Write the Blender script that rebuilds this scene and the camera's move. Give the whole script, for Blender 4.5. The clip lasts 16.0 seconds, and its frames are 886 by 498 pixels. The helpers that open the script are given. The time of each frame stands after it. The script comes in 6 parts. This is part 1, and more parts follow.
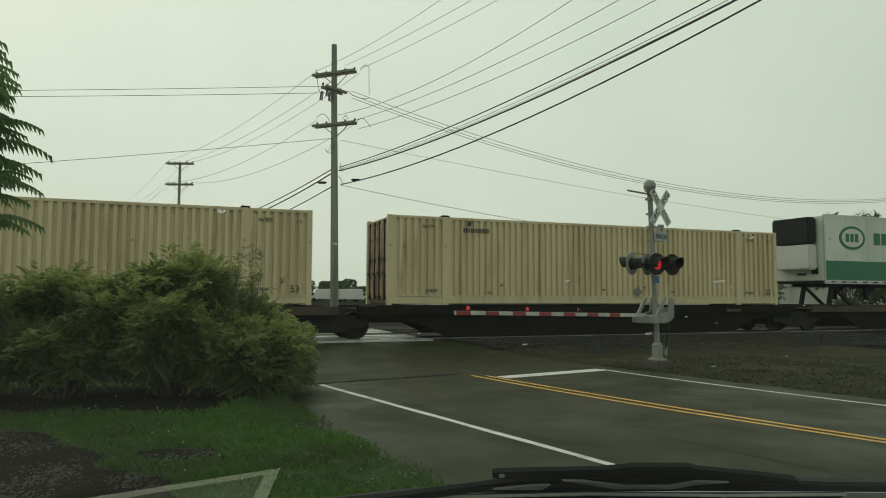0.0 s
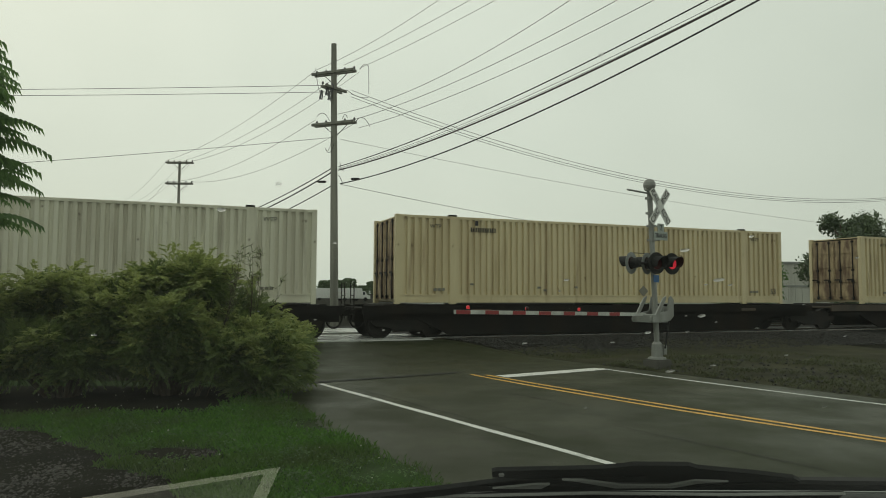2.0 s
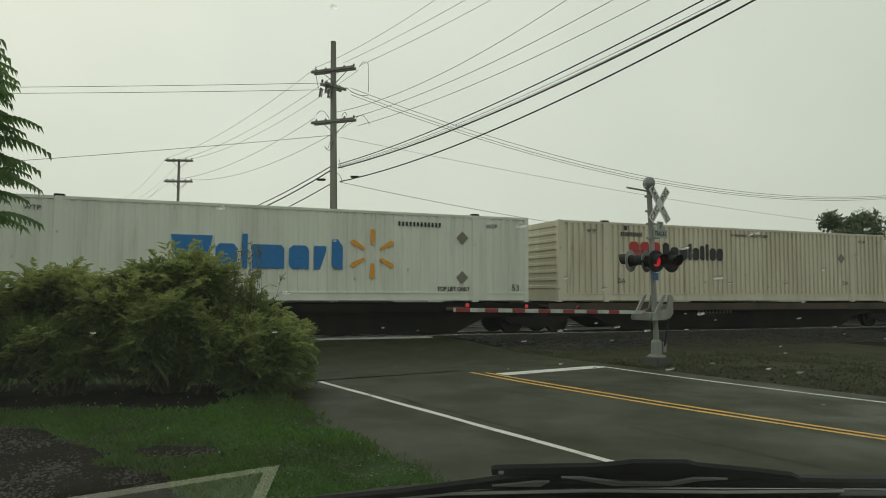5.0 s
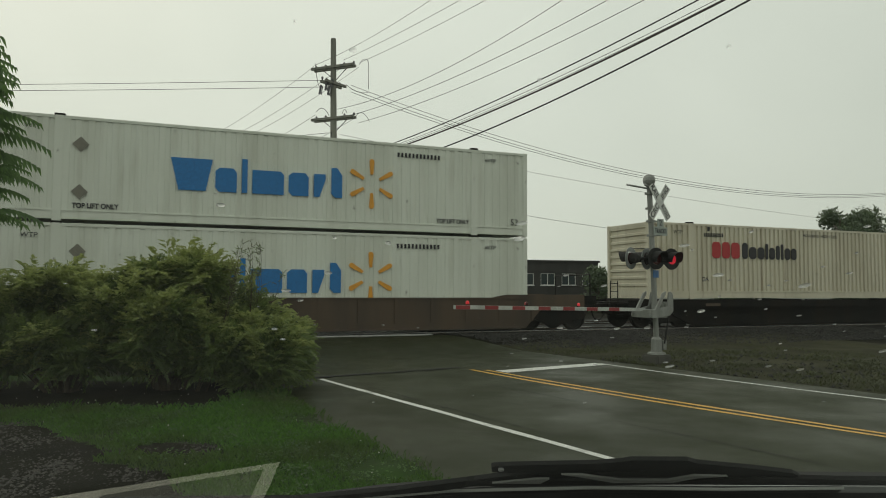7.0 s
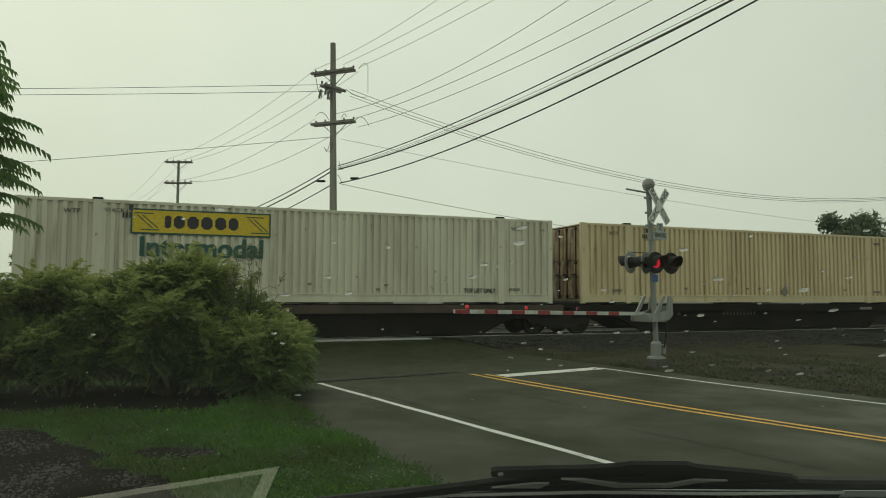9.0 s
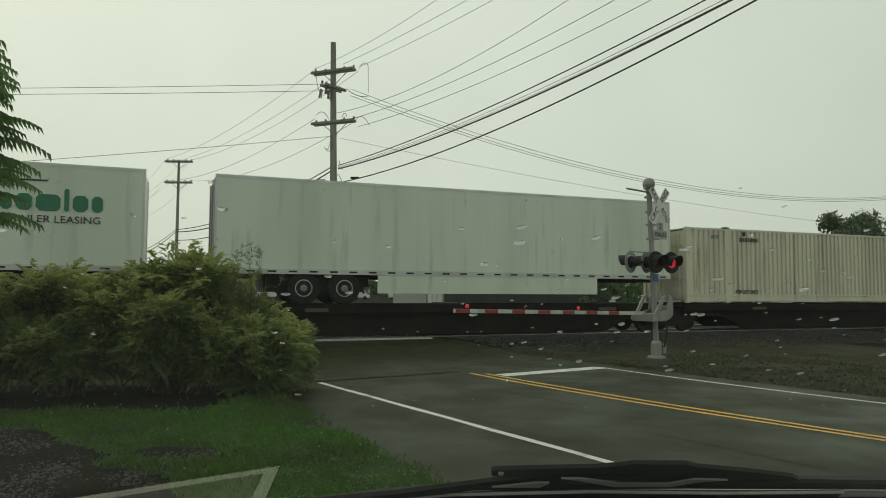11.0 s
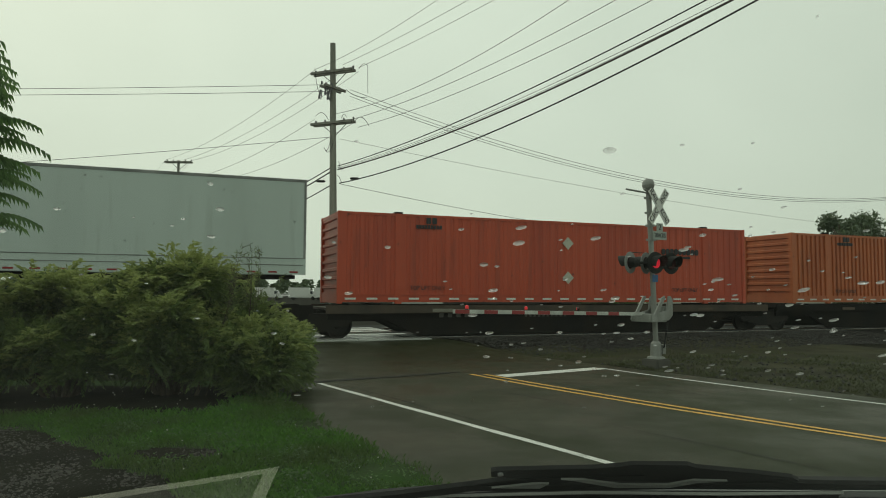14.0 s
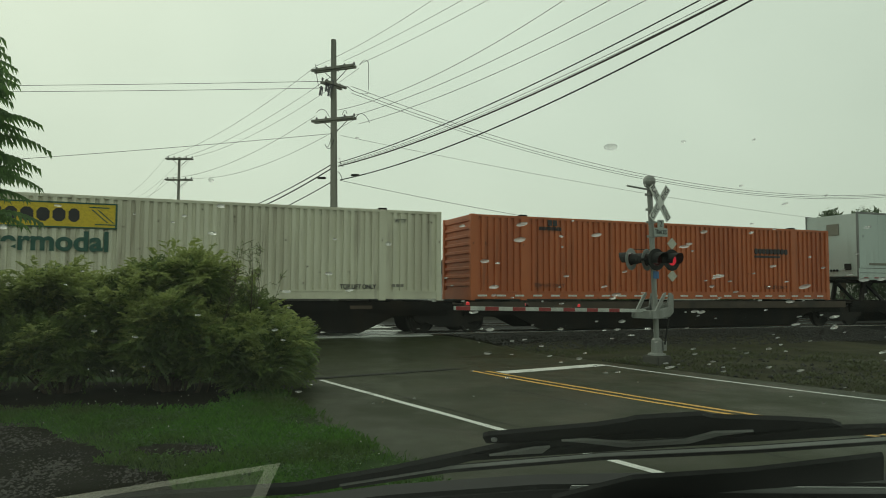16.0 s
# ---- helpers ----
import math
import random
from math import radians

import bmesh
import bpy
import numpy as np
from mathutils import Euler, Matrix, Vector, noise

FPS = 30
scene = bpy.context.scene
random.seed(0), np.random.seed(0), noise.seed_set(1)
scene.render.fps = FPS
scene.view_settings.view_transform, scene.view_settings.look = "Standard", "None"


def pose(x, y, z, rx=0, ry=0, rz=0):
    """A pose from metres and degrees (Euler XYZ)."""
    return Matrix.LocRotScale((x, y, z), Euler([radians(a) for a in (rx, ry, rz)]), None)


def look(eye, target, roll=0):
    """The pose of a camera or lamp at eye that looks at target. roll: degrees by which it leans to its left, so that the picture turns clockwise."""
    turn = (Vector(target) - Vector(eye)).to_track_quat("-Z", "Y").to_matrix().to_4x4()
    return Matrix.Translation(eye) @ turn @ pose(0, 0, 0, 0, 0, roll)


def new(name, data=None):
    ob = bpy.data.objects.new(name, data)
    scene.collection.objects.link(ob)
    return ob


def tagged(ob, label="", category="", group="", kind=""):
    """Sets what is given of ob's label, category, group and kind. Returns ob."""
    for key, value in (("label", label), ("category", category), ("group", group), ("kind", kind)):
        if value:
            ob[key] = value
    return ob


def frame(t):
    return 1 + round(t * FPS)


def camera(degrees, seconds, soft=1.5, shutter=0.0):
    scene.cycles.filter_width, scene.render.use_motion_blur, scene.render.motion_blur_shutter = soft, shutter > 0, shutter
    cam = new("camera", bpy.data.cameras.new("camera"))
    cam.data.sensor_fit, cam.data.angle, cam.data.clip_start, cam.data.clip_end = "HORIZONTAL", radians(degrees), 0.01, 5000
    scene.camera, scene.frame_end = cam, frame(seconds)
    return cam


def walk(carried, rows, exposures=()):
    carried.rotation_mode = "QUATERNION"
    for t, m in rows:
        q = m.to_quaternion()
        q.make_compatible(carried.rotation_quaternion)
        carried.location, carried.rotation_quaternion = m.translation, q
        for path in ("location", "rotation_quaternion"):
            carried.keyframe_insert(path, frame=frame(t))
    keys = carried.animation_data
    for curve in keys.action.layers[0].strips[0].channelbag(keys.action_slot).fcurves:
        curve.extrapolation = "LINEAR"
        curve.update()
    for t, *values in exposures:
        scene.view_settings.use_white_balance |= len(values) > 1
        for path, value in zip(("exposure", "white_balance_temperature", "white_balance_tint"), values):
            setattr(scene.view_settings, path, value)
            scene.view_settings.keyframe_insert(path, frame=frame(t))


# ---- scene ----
cam = camera(65.0, 16.0, soft=0.95, shutter=0.04)
EYE = Vector((0.0, 0.0, 1.7))
F_PX = 1231.0


def aim(side, up):
    """Camera pose: side and up shift the view by small angles, in thousandths of a radian."""
    p = math.radians(3.6) + up / 1000.0
    q = side / 1000.0
    way = Vector((math.sin(q) * math.cos(p), math.cos(q) * math.cos(p), math.sin(p)))
    return look(EYE, EYE + way * 10, 0.3)


# seconds, sideways and upward sway of the car-borne camera
SWAY = [(0, -0.4, 2.0), (0.5, -0.4, -1.6), (1.0, -0.4, -1.6), (1.5, -0.4, 0.0), (2.0, 0.0, 0.8), (2.5, 0.4, 0.8),
        (3.0, 0.6, 0.7), (3.5, 0.7, -0.2), (4.0, 0.1, -3.2), (5.2, 0.8, -2.0), (6.5, 1.2, -1.6), (7.0, 0.5, -6.0), (7.5, 0.6, -1.7),
        (8.0, 0.6, -0.8), (8.5, 0.7, 0.0), (9.0, 1.2, 0.0), (10.2, 0.9, -0.6), (11.5, 0.7, -1.3), (12.0, 0.2, -5.6), (12.5, 0.0, -4.2),
        (13.0, 0.2, -1.7), (13.5, 0.4, -1.3), (14.0, 1.4, 0.2), (14.5, 1.4, 0.2), (15.0, 1.1, -1.2), (15.5, 0.6, -3.4), (16.0, 0.2, -4.6)]
walk(cam, [(t, aim(h, v)) for t, h, v in SWAY], [(0, -0.12, 6900, 4), (2.5, -0.12, 6850, 9.5), (4.5, -0.12, 6850, 10), (6.5, -0.12, 6850, 13), (8.5, -0.12, 6950, 5.5), (9.1, -0.12, 7050, 5), (11.5, -0.12, 6850, 8), (13.5, -0.12, 6850, 3), (16, -0.12, 6820, -2)])

# ---- overcast daylight ----
world = bpy.data.worlds.new("overcast_sky")
scene.world = world
world.use_nodes = True
wn, wl = world.node_tree.nodes, world.node_tree.links
wn.clear()
sky = wn.new("ShaderNodeTexSky")
sky.sky_type, sky.sun_disc = "NISHITA", False
sky.sun_elevation, sky.sun_rotation = radians(41), radians(323)
sky.dust_density = 5.0
cloud = wn.new("ShaderNodeTexNoise")
cloud.inputs["Scale"].default_value, cloud.inputs["Detail"].default_value = 1.6, 4
cramp = wn.new("ShaderNodeValToRGB")
cramp.color_ramp.elements[0].position, cramp.color_ramp.elements[0].color = 0.32, (7.15, 8.0, 7.2, 1)
cramp.color_ramp.elements[1].position, cramp.color_ramp.elements[1].color = 0.68, (8.5, 9.35, 8.5, 1)
wmix = wn.new("ShaderNodeMixRGB")
wmix.inputs[0].default_value = 0.92
bg = wn.new("ShaderNodeBackground")
bg.inputs["Strength"].default_value = 0.1
wout = wn.new("ShaderNodeOutputWorld")
wl.new(cloud.outputs["Fac"], cramp.inputs[0])
wl.new(sky.outputs[0], wmix.inputs[1])
wcoord = wn.new("ShaderNodeTexCoord")
wdot = wn.new("ShaderNodeVectorMath")
wdot.operation = "DOT_PRODUCT"
wdot.inputs[1].default_value = (-0.45, 0.6, 0.66)   # towards the veiled sun
wglow = wn.new("ShaderNodeMapRange")
for slot, value in zip((1, 2, 3, 4), (0.2, 1.0, 0.86, 1.0)):
    wglow.inputs[slot].default_value = value
wveil = wn.new("ShaderNodeVectorMath")
wveil.operation = "SCALE"
wl.new(wcoord.outputs["Generated"], wdot.inputs[0])
wl.new(wdot.outputs["Value"], wglow.inputs[0])
wl.new(cramp.outputs[0], wveil.inputs[0])
wl.new(wglow.outputs[0], wveil.inputs["Scale"])
wl.new(wveil.outputs[0], wmix.inputs[2])
wl.new(wmix.outputs[0], bg.inputs[0])
wl.new(bg.outputs[0], wout.inputs[0])
sun = new("sun", bpy.data.lights.new("sun", "SUN"))
sun.data.energy, sun.data.angle, sun.data.color = 0.3, radians(40), (1.0, 0.97, 0.92)
sun.matrix_world = look((-24, 54, 35), (0, 22, 0))


# ---- materials ----
def material(name, rough=0.7, metal=0.0):
    m = bpy.data.materials.new(name)
    m.use_nodes = True
    n = m.node_tree.nodes
    b = n["Principled BSDF"]
    b.inputs["Roughness"].default_value, b.inputs["Metallic"].default_value = rough, metal
    return m, n, m.node_tree.links, b


def mix_color(n, l, fac, c1, c2):
    x = n.new("ShaderNodeMixRGB")
    for k, c in ((1, c1), (2, c2)):
        if isinstance(c, tuple):
            x.inputs[k].default_value = (*c, 1)
        else:
            l.new(c, x.inputs[k])
    l.new(fac, x.inputs[0])
    return x.outputs[0]


def noise_fac(n, l, scale, detail=4, lo=0.4, hi=0.6, stretch=None, coords="Object"):
    tc = n.new("ShaderNodeTexCoord")
    src = tc.outputs[coords]
    if stretch:
        mp = n.new("ShaderNodeMapping")
        mp.inputs["Scale"].default_value = stretch
        l.new(src, mp.inputs[0])
        src = mp.outputs[0]
    t = n.new("ShaderNodeTexNoise")
    t.inputs["Scale"].default_value, t.inputs["Detail"].default_value = scale, detail
    l.new(src, t.inputs["Vector"])
    r = n.new("ShaderNodeMapRange")
    r.inputs[1].default_value, r.inputs[2].default_value = lo, hi
    l.new(t.outputs["Fac"], r.inputs[0])
    return r.outputs[0]


def add_bump(n, l, b, scale, strength, dist=0.01, stretch=None):
    f = noise_fac(n, l, scale, 6, 0.2, 0.8, stretch)
    bu = n.new("ShaderNodeBump")
    bu.inputs["Strength"].default_value, bu.inputs["Distance"].default_value = strength, dist
    l.new(f, bu.inputs["Height"])
    l.new(bu.outputs[0], b.inputs["Normal"])


def worn(name, c, c2, rough=0.6, scale=1.2, fine=25, stretch=(1, 1, 0.15), metal=0.0, bump=0.15, amount=(0.42, 0.7), gloss=0.5, streaks=None):
    """Painted or raw surface: base colour c, stains c2 that run down, fine grain."""
    m, n, l, b = material(name, rough, metal)
    b.inputs["Specular IOR Level"].default_value = gloss
    stains = noise_fac(n, l, scale, 6, amount[0], amount[1], stretch)
    a = mix_color(n, l, stains, c, c2)
    if streaks:
        # narrow runs of rust and grime, and small scuffs
        runs = noise_fac(n, l, 3.4, 5, 0.56, 0.80, (1, 1, 0.10))
        a = mix_color(n, l, runs, a, streaks)
        scuffs = noise_fac(n, l, 4.6, 7, 0.66, 0.74)
        a = mix_color(n, l, scuffs, a, tuple(v * 0.6 for v in streaks))
    grain = noise_fac(n, l, fine, 3, 0.35, 0.75)
    dark = tuple(v * 0.8 for v in c)
    b_col = mix_color(n, l, grain, a, dark)
    fac = n.new("ShaderNodeMixRGB")
    fac.inputs[0].default_value = 0.35
    l.new(a, fac.inputs[1])
    l.new(b_col, fac.inputs[2])
    l.new(fac.outputs[0], b.inputs["Base Color"])
    if bump:
        add_bump(n, l, b, fine * 2, bump, 0.004)
    return m


def wet_ground(name, c, c2, rough_lo, rough_hi, scale=0.35, bump=0.3, grain=90, gloss=0.3):
    m, n, l, b = material(name)
    b.inputs["Specular IOR Level"].default_value = gloss
    patches = noise_fac(n, l, scale, 6, 0.35, 0.65)
    fine = noise_fac(n, l, grain, 4, 0.3, 0.7)
    a = mix_color(n, l, patches, c, c2)
    d = mix_color(n, l, fine, a, tuple(v * 1.5 for v in c))
    x = n.new("ShaderNodeMixRGB")
    x.inputs[0].default_value = 0.5
    l.new(a, x.inputs[1])
    l.new(d, x.inputs[2])
    l.new(x.outputs[0], b.inputs["Base Color"])
    wet = noise_fac(n, l, scale * 2.3, 5, 0.35, 0.65)
    r = n.new("ShaderNodeMapRange")
    r.inputs[3].default_value, r.inputs[4].default_value = rough_lo, rough_hi
    l.new(wet, r.inputs[0])
    l.new(r.outputs[0], b.inputs["Roughness"])
    add_bump(n, l, b, grain, bump, 0.006)
    return m


def leafy(name, c, c2, c3, scale=1.3, lo=0.4, hi=0.65, glow_through=0.25):
    m, n, l, b = material(name, 0.55)
    g = n.new("ShaderNodeNewGeometry")
    a = mix_color(n, l, g.outputs["Random Per Island"], c, c2)
    f = noise_fac(n, l, scale, 4, lo, hi)
    l.new(mix_color(n, l, f, a, c3), b.inputs["Base Color"])
    b.inputs["Subsurface Weight"].default_value = 0.0
    tr = n.new("ShaderNodeBsdfTranslucent")
    tr.inputs[0].default_value = (*[v * 1.3 for v in c2], 1)
    ms = n.new("ShaderNodeMixShader")
    ms.inputs[0].default_value = glow_through
    out = n["Material Output"]
    l.new(b.outputs[0], ms.inputs[1])
    l.new(tr.outputs[0], ms.inputs[2])
    l.new(ms.outputs[0], out.inputs[0])
    return m


def plain(name, c, rough=0.6, metal=0.0, emit=0.0):
    m, n, l, b = material(name, rough, metal)
    f = noise_fac(n, l, 14, 5, 0.35, 0.75)
    l.new(mix_color(n, l, f, c, tuple(v * 0.75 for v in c)), b.inputs["Base Color"])
    if emit:
        b.inputs["Emission Color"].default_value = (*c, 1)
        b.inputs["Emission Strength"].default_value = emit
    return m


M_ASPHALT = wet_ground("wet_asphalt", (0.021, 0.025, 0.010), (0.031, 0.036, 0.0155), 0.32, 0.62, 0.3, 0.5, 60, 0.13)
M_LINE_W = worn("white_road_paint", (0.75, 0.75, 0.72), (0.3, 0.3, 0.28), 0.5, 3, 30, (1, 1, 1), amount=(0.55, 0.75))
M_LINE_Y = worn("yellow_road_paint", (0.75, 0.40, 0.05), (0.3, 0.18, 0.05), 0.5, 3, 30, (1, 1, 1), amount=(0.55, 0.75))
M_SOIL = wet_ground("dark_wet_soil", (0.013, 0.012, 0.010), (0.020, 0.020, 0.012), 0.85, 1.0, 0.8, 0.6, 40, 0.03)
M_BALLAST = wet_ground("dark_ballast_stone", (0.016, 0.0155, 0.0145), (0.010, 0.0097, 0.009), 0.7, 0.95, 2.5, 0.6, 22, 0.1)
M_VERGE = wet_ground("scrubby_verge", (0.044, 0.043, 0.022), (0.018, 0.018, 0.012), 0.8, 1.0, 0.5, 0.6, 30, 0.1)
M_STONE = wet_ground("crushed_stone", (0.04, 0.038, 0.035), (0.016, 0.015, 0.014), 0.5, 0.8, 6, 0.3, 50)
M_CREAM = worn("cream_container_paint", (0.675, 0.58, 0.365), (0.54, 0.445, 0.27), 0.5, streaks=(0.34, 0.24, 0.13))
M_CREAM2 = worn("pale_cream_container_paint", (0.70, 0.65, 0.52), (0.57, 0.52, 0.40), 0.5, streaks=(0.42, 0.35, 0.25))
M_WHITE = worn("white_container_paint", (0.76, 0.79, 0.71), (0.64, 0.66, 0.58), 0.5, streaks=(0.57, 0.58, 0.50))
M_HUNT = worn("off_white_container_paint", (0.69, 0.675, 0.54), (0.54, 0.51, 0.40), 0.5, streaks=(0.3, 0.26, 0.19))
M_ORANGE = worn("orange_container_paint", (0.50, 0.135, 0.045), (0.39, 0.095, 0.033), 0.5, streaks=(0.24, 0.07, 0.03))
M_RED = worn("red_orange_container_paint", (0.50, 0.07, 0.026), (0.41, 0.053, 0.022), 0.45, streaks=(0.27, 0.045, 0.022))
M_TRAILER = worn("grey_white_trailer_skin", (0.68, 0.745, 0.645), (0.56, 0.615, 0.53), 0.4, 0.6, streaks=(0.42, 0.45, 0.38))
M_TRAILER_GREY = worn("blue_grey_trailer_skin", (0.52, 0.60, 0.57), (0.45, 0.52, 0.49), 0.4, 0.6, streaks=(0.40, 0.45, 0.42))
M_ALU = worn("dull_aluminium", (0.55, 0.57, 0.56), (0.4, 0.4, 0.39), 0.35, metal=0.7)
M_RUST = worn("rusty_stained_doors", (0.46, 0.35, 0.21), (0.11, 0.06, 0.035), 0.7, 2.2, 25, (1, 1.6, 0.5), amount=(0.38, 0.6))
M_CAR = worn("dark_railcar_paint", (0.011, 0.0105, 0.01), (0.02, 0.015, 0.011), 0.85, gloss=0.12)
M_WELL = worn("brown_well_car_paint", (0.085, 0.054, 0.032), (0.042, 0.029, 0.02), 0.6)
M_DECK = worn("rusty_deck", (0.065, 0.045, 0.03), (0.028, 0.023, 0.018), 0.7)
M_STEEL = worn("dark_steel", (0.013, 0.0125, 0.012), (0.024, 0.018, 0.013), 0.6, metal=0.1, gloss=0.2)
M_RAIL = worn("polished_rail", (0.5, 0.5, 0.5), (0.3, 0.25, 0.2), 0.25, metal=0.9)
M_RAILSIDE = worn("rusty_rail_web", (0.09, 0.05, 0.03), (0.05, 0.035, 0.025), 0.7)
M_PANEL = wet_ground("wet_concrete_panel", (0.45, 0.46, 0.44), (0.3, 0.3, 0.29), 0.25, 0.5, 0.8, 0.2, 40, 0.5)
M_TIE = worn("creosoted_tie", (0.05, 0.04, 0.03), (0.03, 0.025, 0.02), 0.8)
M_TYRE = worn("black_rubber", (0.008, 0.008, 0.008), (0.014, 0.014, 0.013), 0.9)
M_GALV = worn("galvanised_steel", (0.32, 0.33, 0.31), (0.2, 0.2, 0.19), 0.5, 3, metal=0.3)
M_SIGNW = plain("white_sign_sheeting", (0.72, 0.73, 0.70), 0.4)
M_SIGNDULL = plain("dull_sign_sheeting", (0.36, 0.40, 0.37), 0.5)
M_ARM = worn("weathered_white_arm", (0.56, 0.58, 0.55), (0.36, 0.37, 0.35), 0.5, 4)
M_BLACK = plain("matt_black_paint", (0.009, 0.009, 0.009), 0.8)
M_LENS_ON = plain("lit_red_lens", (1.0, 0.035, 0.07), 0.3, emit=0.33)
M_GATE_LAMP = plain("red_gate_lamp_glow", (0.8, 0.04, 0.05), 0.3, emit=0.25)
M_LAMP_BACK = worn("silver_lamp_back", (0.24, 0.255, 0.25), (0.09, 0.10, 0.095), 0.45, 5)
M_FOOT = worn("grimy_concrete", (0.12, 0.115, 0.10), (0.06, 0.058, 0.05), 0.9)
M_DOORALU = worn("dark_streaked_aluminium", (0.26, 0.27, 0.26), (0.13, 0.135, 0.13), 0.4, 1.5, 25, (1, 4, 0.15), metal=0.5, amount=(0.35, 0.6))
M_RIM = worn("dull_wheel_alloy", (0.42, 0.43, 0.41), (0.22, 0.22, 0.21), 0.5, 6, metal=0.3)
M_LENS_OFF = plain("unlit_dark_red_lens", (0.06, 0.008, 0.01), 0.25)
M_GATE_RED = plain("red_reflective_stripe", (0.30, 0.028, 0.03), 0.45)
M_BLUE_TAG = plain("blue_enamel_tag", (0.03, 0.14, 0.35), 0.4)
M_WOOD = worn("weathered_pole_wood", (0.27, 0.27, 0.235), (0.15, 0.15, 0.13), 0.85, 3, 40, (1, 1, 0.05), amount=(0.4, 0.65))
M_WIRE = plain("black_cable", (0.02, 0.02, 0.02), 0.6)
M_WIRE_THIN = plain("grey_wire", (0.09, 0.09, 0.09), 0.5)
M_WIRE_RED = plain("brown_black_cable", (0.04, 0.022, 0.02), 0.6)
M_PORCELAIN = plain("grey_insulator", (0.12, 0.12, 0.13), 0.3)
M_BLUE_LOGO = plain("blue_vinyl", (0.006, 0.19, 0.52), 0.5)
M_SPARK = plain("amber_vinyl", (0.85, 0.38, 0.04), 0.5)
M_GREEN_LOGO = plain("dark_green_vinyl", (0.02, 0.10, 0.075), 0.5)
M_GREEN2 = plain("bright_green_vinyl", (0.02, 0.19, 0.10), 0.5)
M_YELLOW = plain("yellow_vinyl", (0.72, 0.52, 0.03), 0.5)
M_INK = plain("black_stencil_ink", (0.025, 0.025, 0.03), 0.6)
M_REDINK = plain("red_vinyl", (0.5, 0.03, 0.035), 0.5)
M_DIAMOND = plain("grey_placard", (0.22, 0.21, 0.17), 0.6)
M_DIAMONDW = plain("pale_placard", (0.55, 0.54, 0.46), 0.6)
M_FADED = plain("faded_stencil_paint", (0.10, 0.095, 0.085), 0.8)
M_BUILD = worn("charcoal_siding", (0.045, 0.043, 0.04), (0.03, 0.03, 0.028), 0.7)
M_BUILDW = worn("pale_ribbed_cladding", (0.6, 0.6, 0.56), (0.45, 0.45, 0.42), 0.6)
M_BUILDG = worn("grey_wall", (0.3, 0.31, 0.29), (0.22, 0.22, 0.21), 0.7)
M_WINFRAME = plain("white_window_frame", (0.7, 0.7, 0.68), 0.5)
M_GLASS = plain("dark_window_glass", (0.06, 0.075, 0.08), 0.08)
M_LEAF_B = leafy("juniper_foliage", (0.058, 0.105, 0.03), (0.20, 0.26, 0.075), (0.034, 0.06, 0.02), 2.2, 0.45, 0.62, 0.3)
# yellow-green tips, with highlight also put into the colour
M_LEAF_Y = leafy("lit_young_juniper_tip", (0.165, 0.22, 0.06), (0.38, 0.42, 0.15), (0.115, 0.165, 0.048), 2.0, 0.45, 0.65, 0.35)
M_LEAF_T = leafy("dark_tree_leaf", (0.075, 0.15, 0.05), (0.13, 0.22, 0.07), (0.05, 0.105, 0.04), glow_through=0.5)
M_LEAF_F = leafy("far_tree_leaf", (0.06, 0.095, 0.048), (0.105, 0.145, 0.07), (0.045, 0.07, 0.038))
M_GRASS = leafy("green_grass", (0.024, 0.085, 0.009), (0.09, 0.22, 0.022), (0.05, 0.062, 0.017), 0.55, 0.42, 0.58)
M_CLOVER = leafy("clover_leaf", (0.035, 0.095, 0.015), (0.085, 0.17, 0.035), (0.032, 0.075, 0.014))
M_WEED = leafy("olive_weed", (0.042, 0.05, 0.018), (0.085, 0.10, 0.035), (0.035, 0.038, 0.016))
M_BARK = worn("rough_bark", (0.09, 0.07, 0.05), (0.05, 0.04, 0.03), 0.9, 5, 40)
M_PETAL = plain("white_petal", (0.5, 0.5, 0.42), 0.6)
M_DASH = plain("black_dash_plastic", (0.032, 0.033, 0.03), 0.6)
M_LAWN = wet_ground("mossy_lawn_soil", (0.026, 0.062, 0.010), (0.020, 0.024, 0.012), 0.8, 1.0, 0.9, 0.6, 40, 0.1)
M_PEBBLE = worn("dark_wet_pebble", (0.028, 0.023, 0.02), (0.075, 0.066, 0.057), 0.6, 12, 30, (1, 1, 1))
M_WARE = worn("pale_warehouse_wall", (0.5, 0.5, 0.44), (0.4, 0.4, 0.35), 0.7)
M_CARD = plain("cream_plastic_rim", (0.9, 0.87, 0.74), 0.6)
M_HOOD = worn("grey_hood_paint", (0.16, 0.165, 0.16), (0.12, 0.12, 0.12), 0.25, bump=0.0)


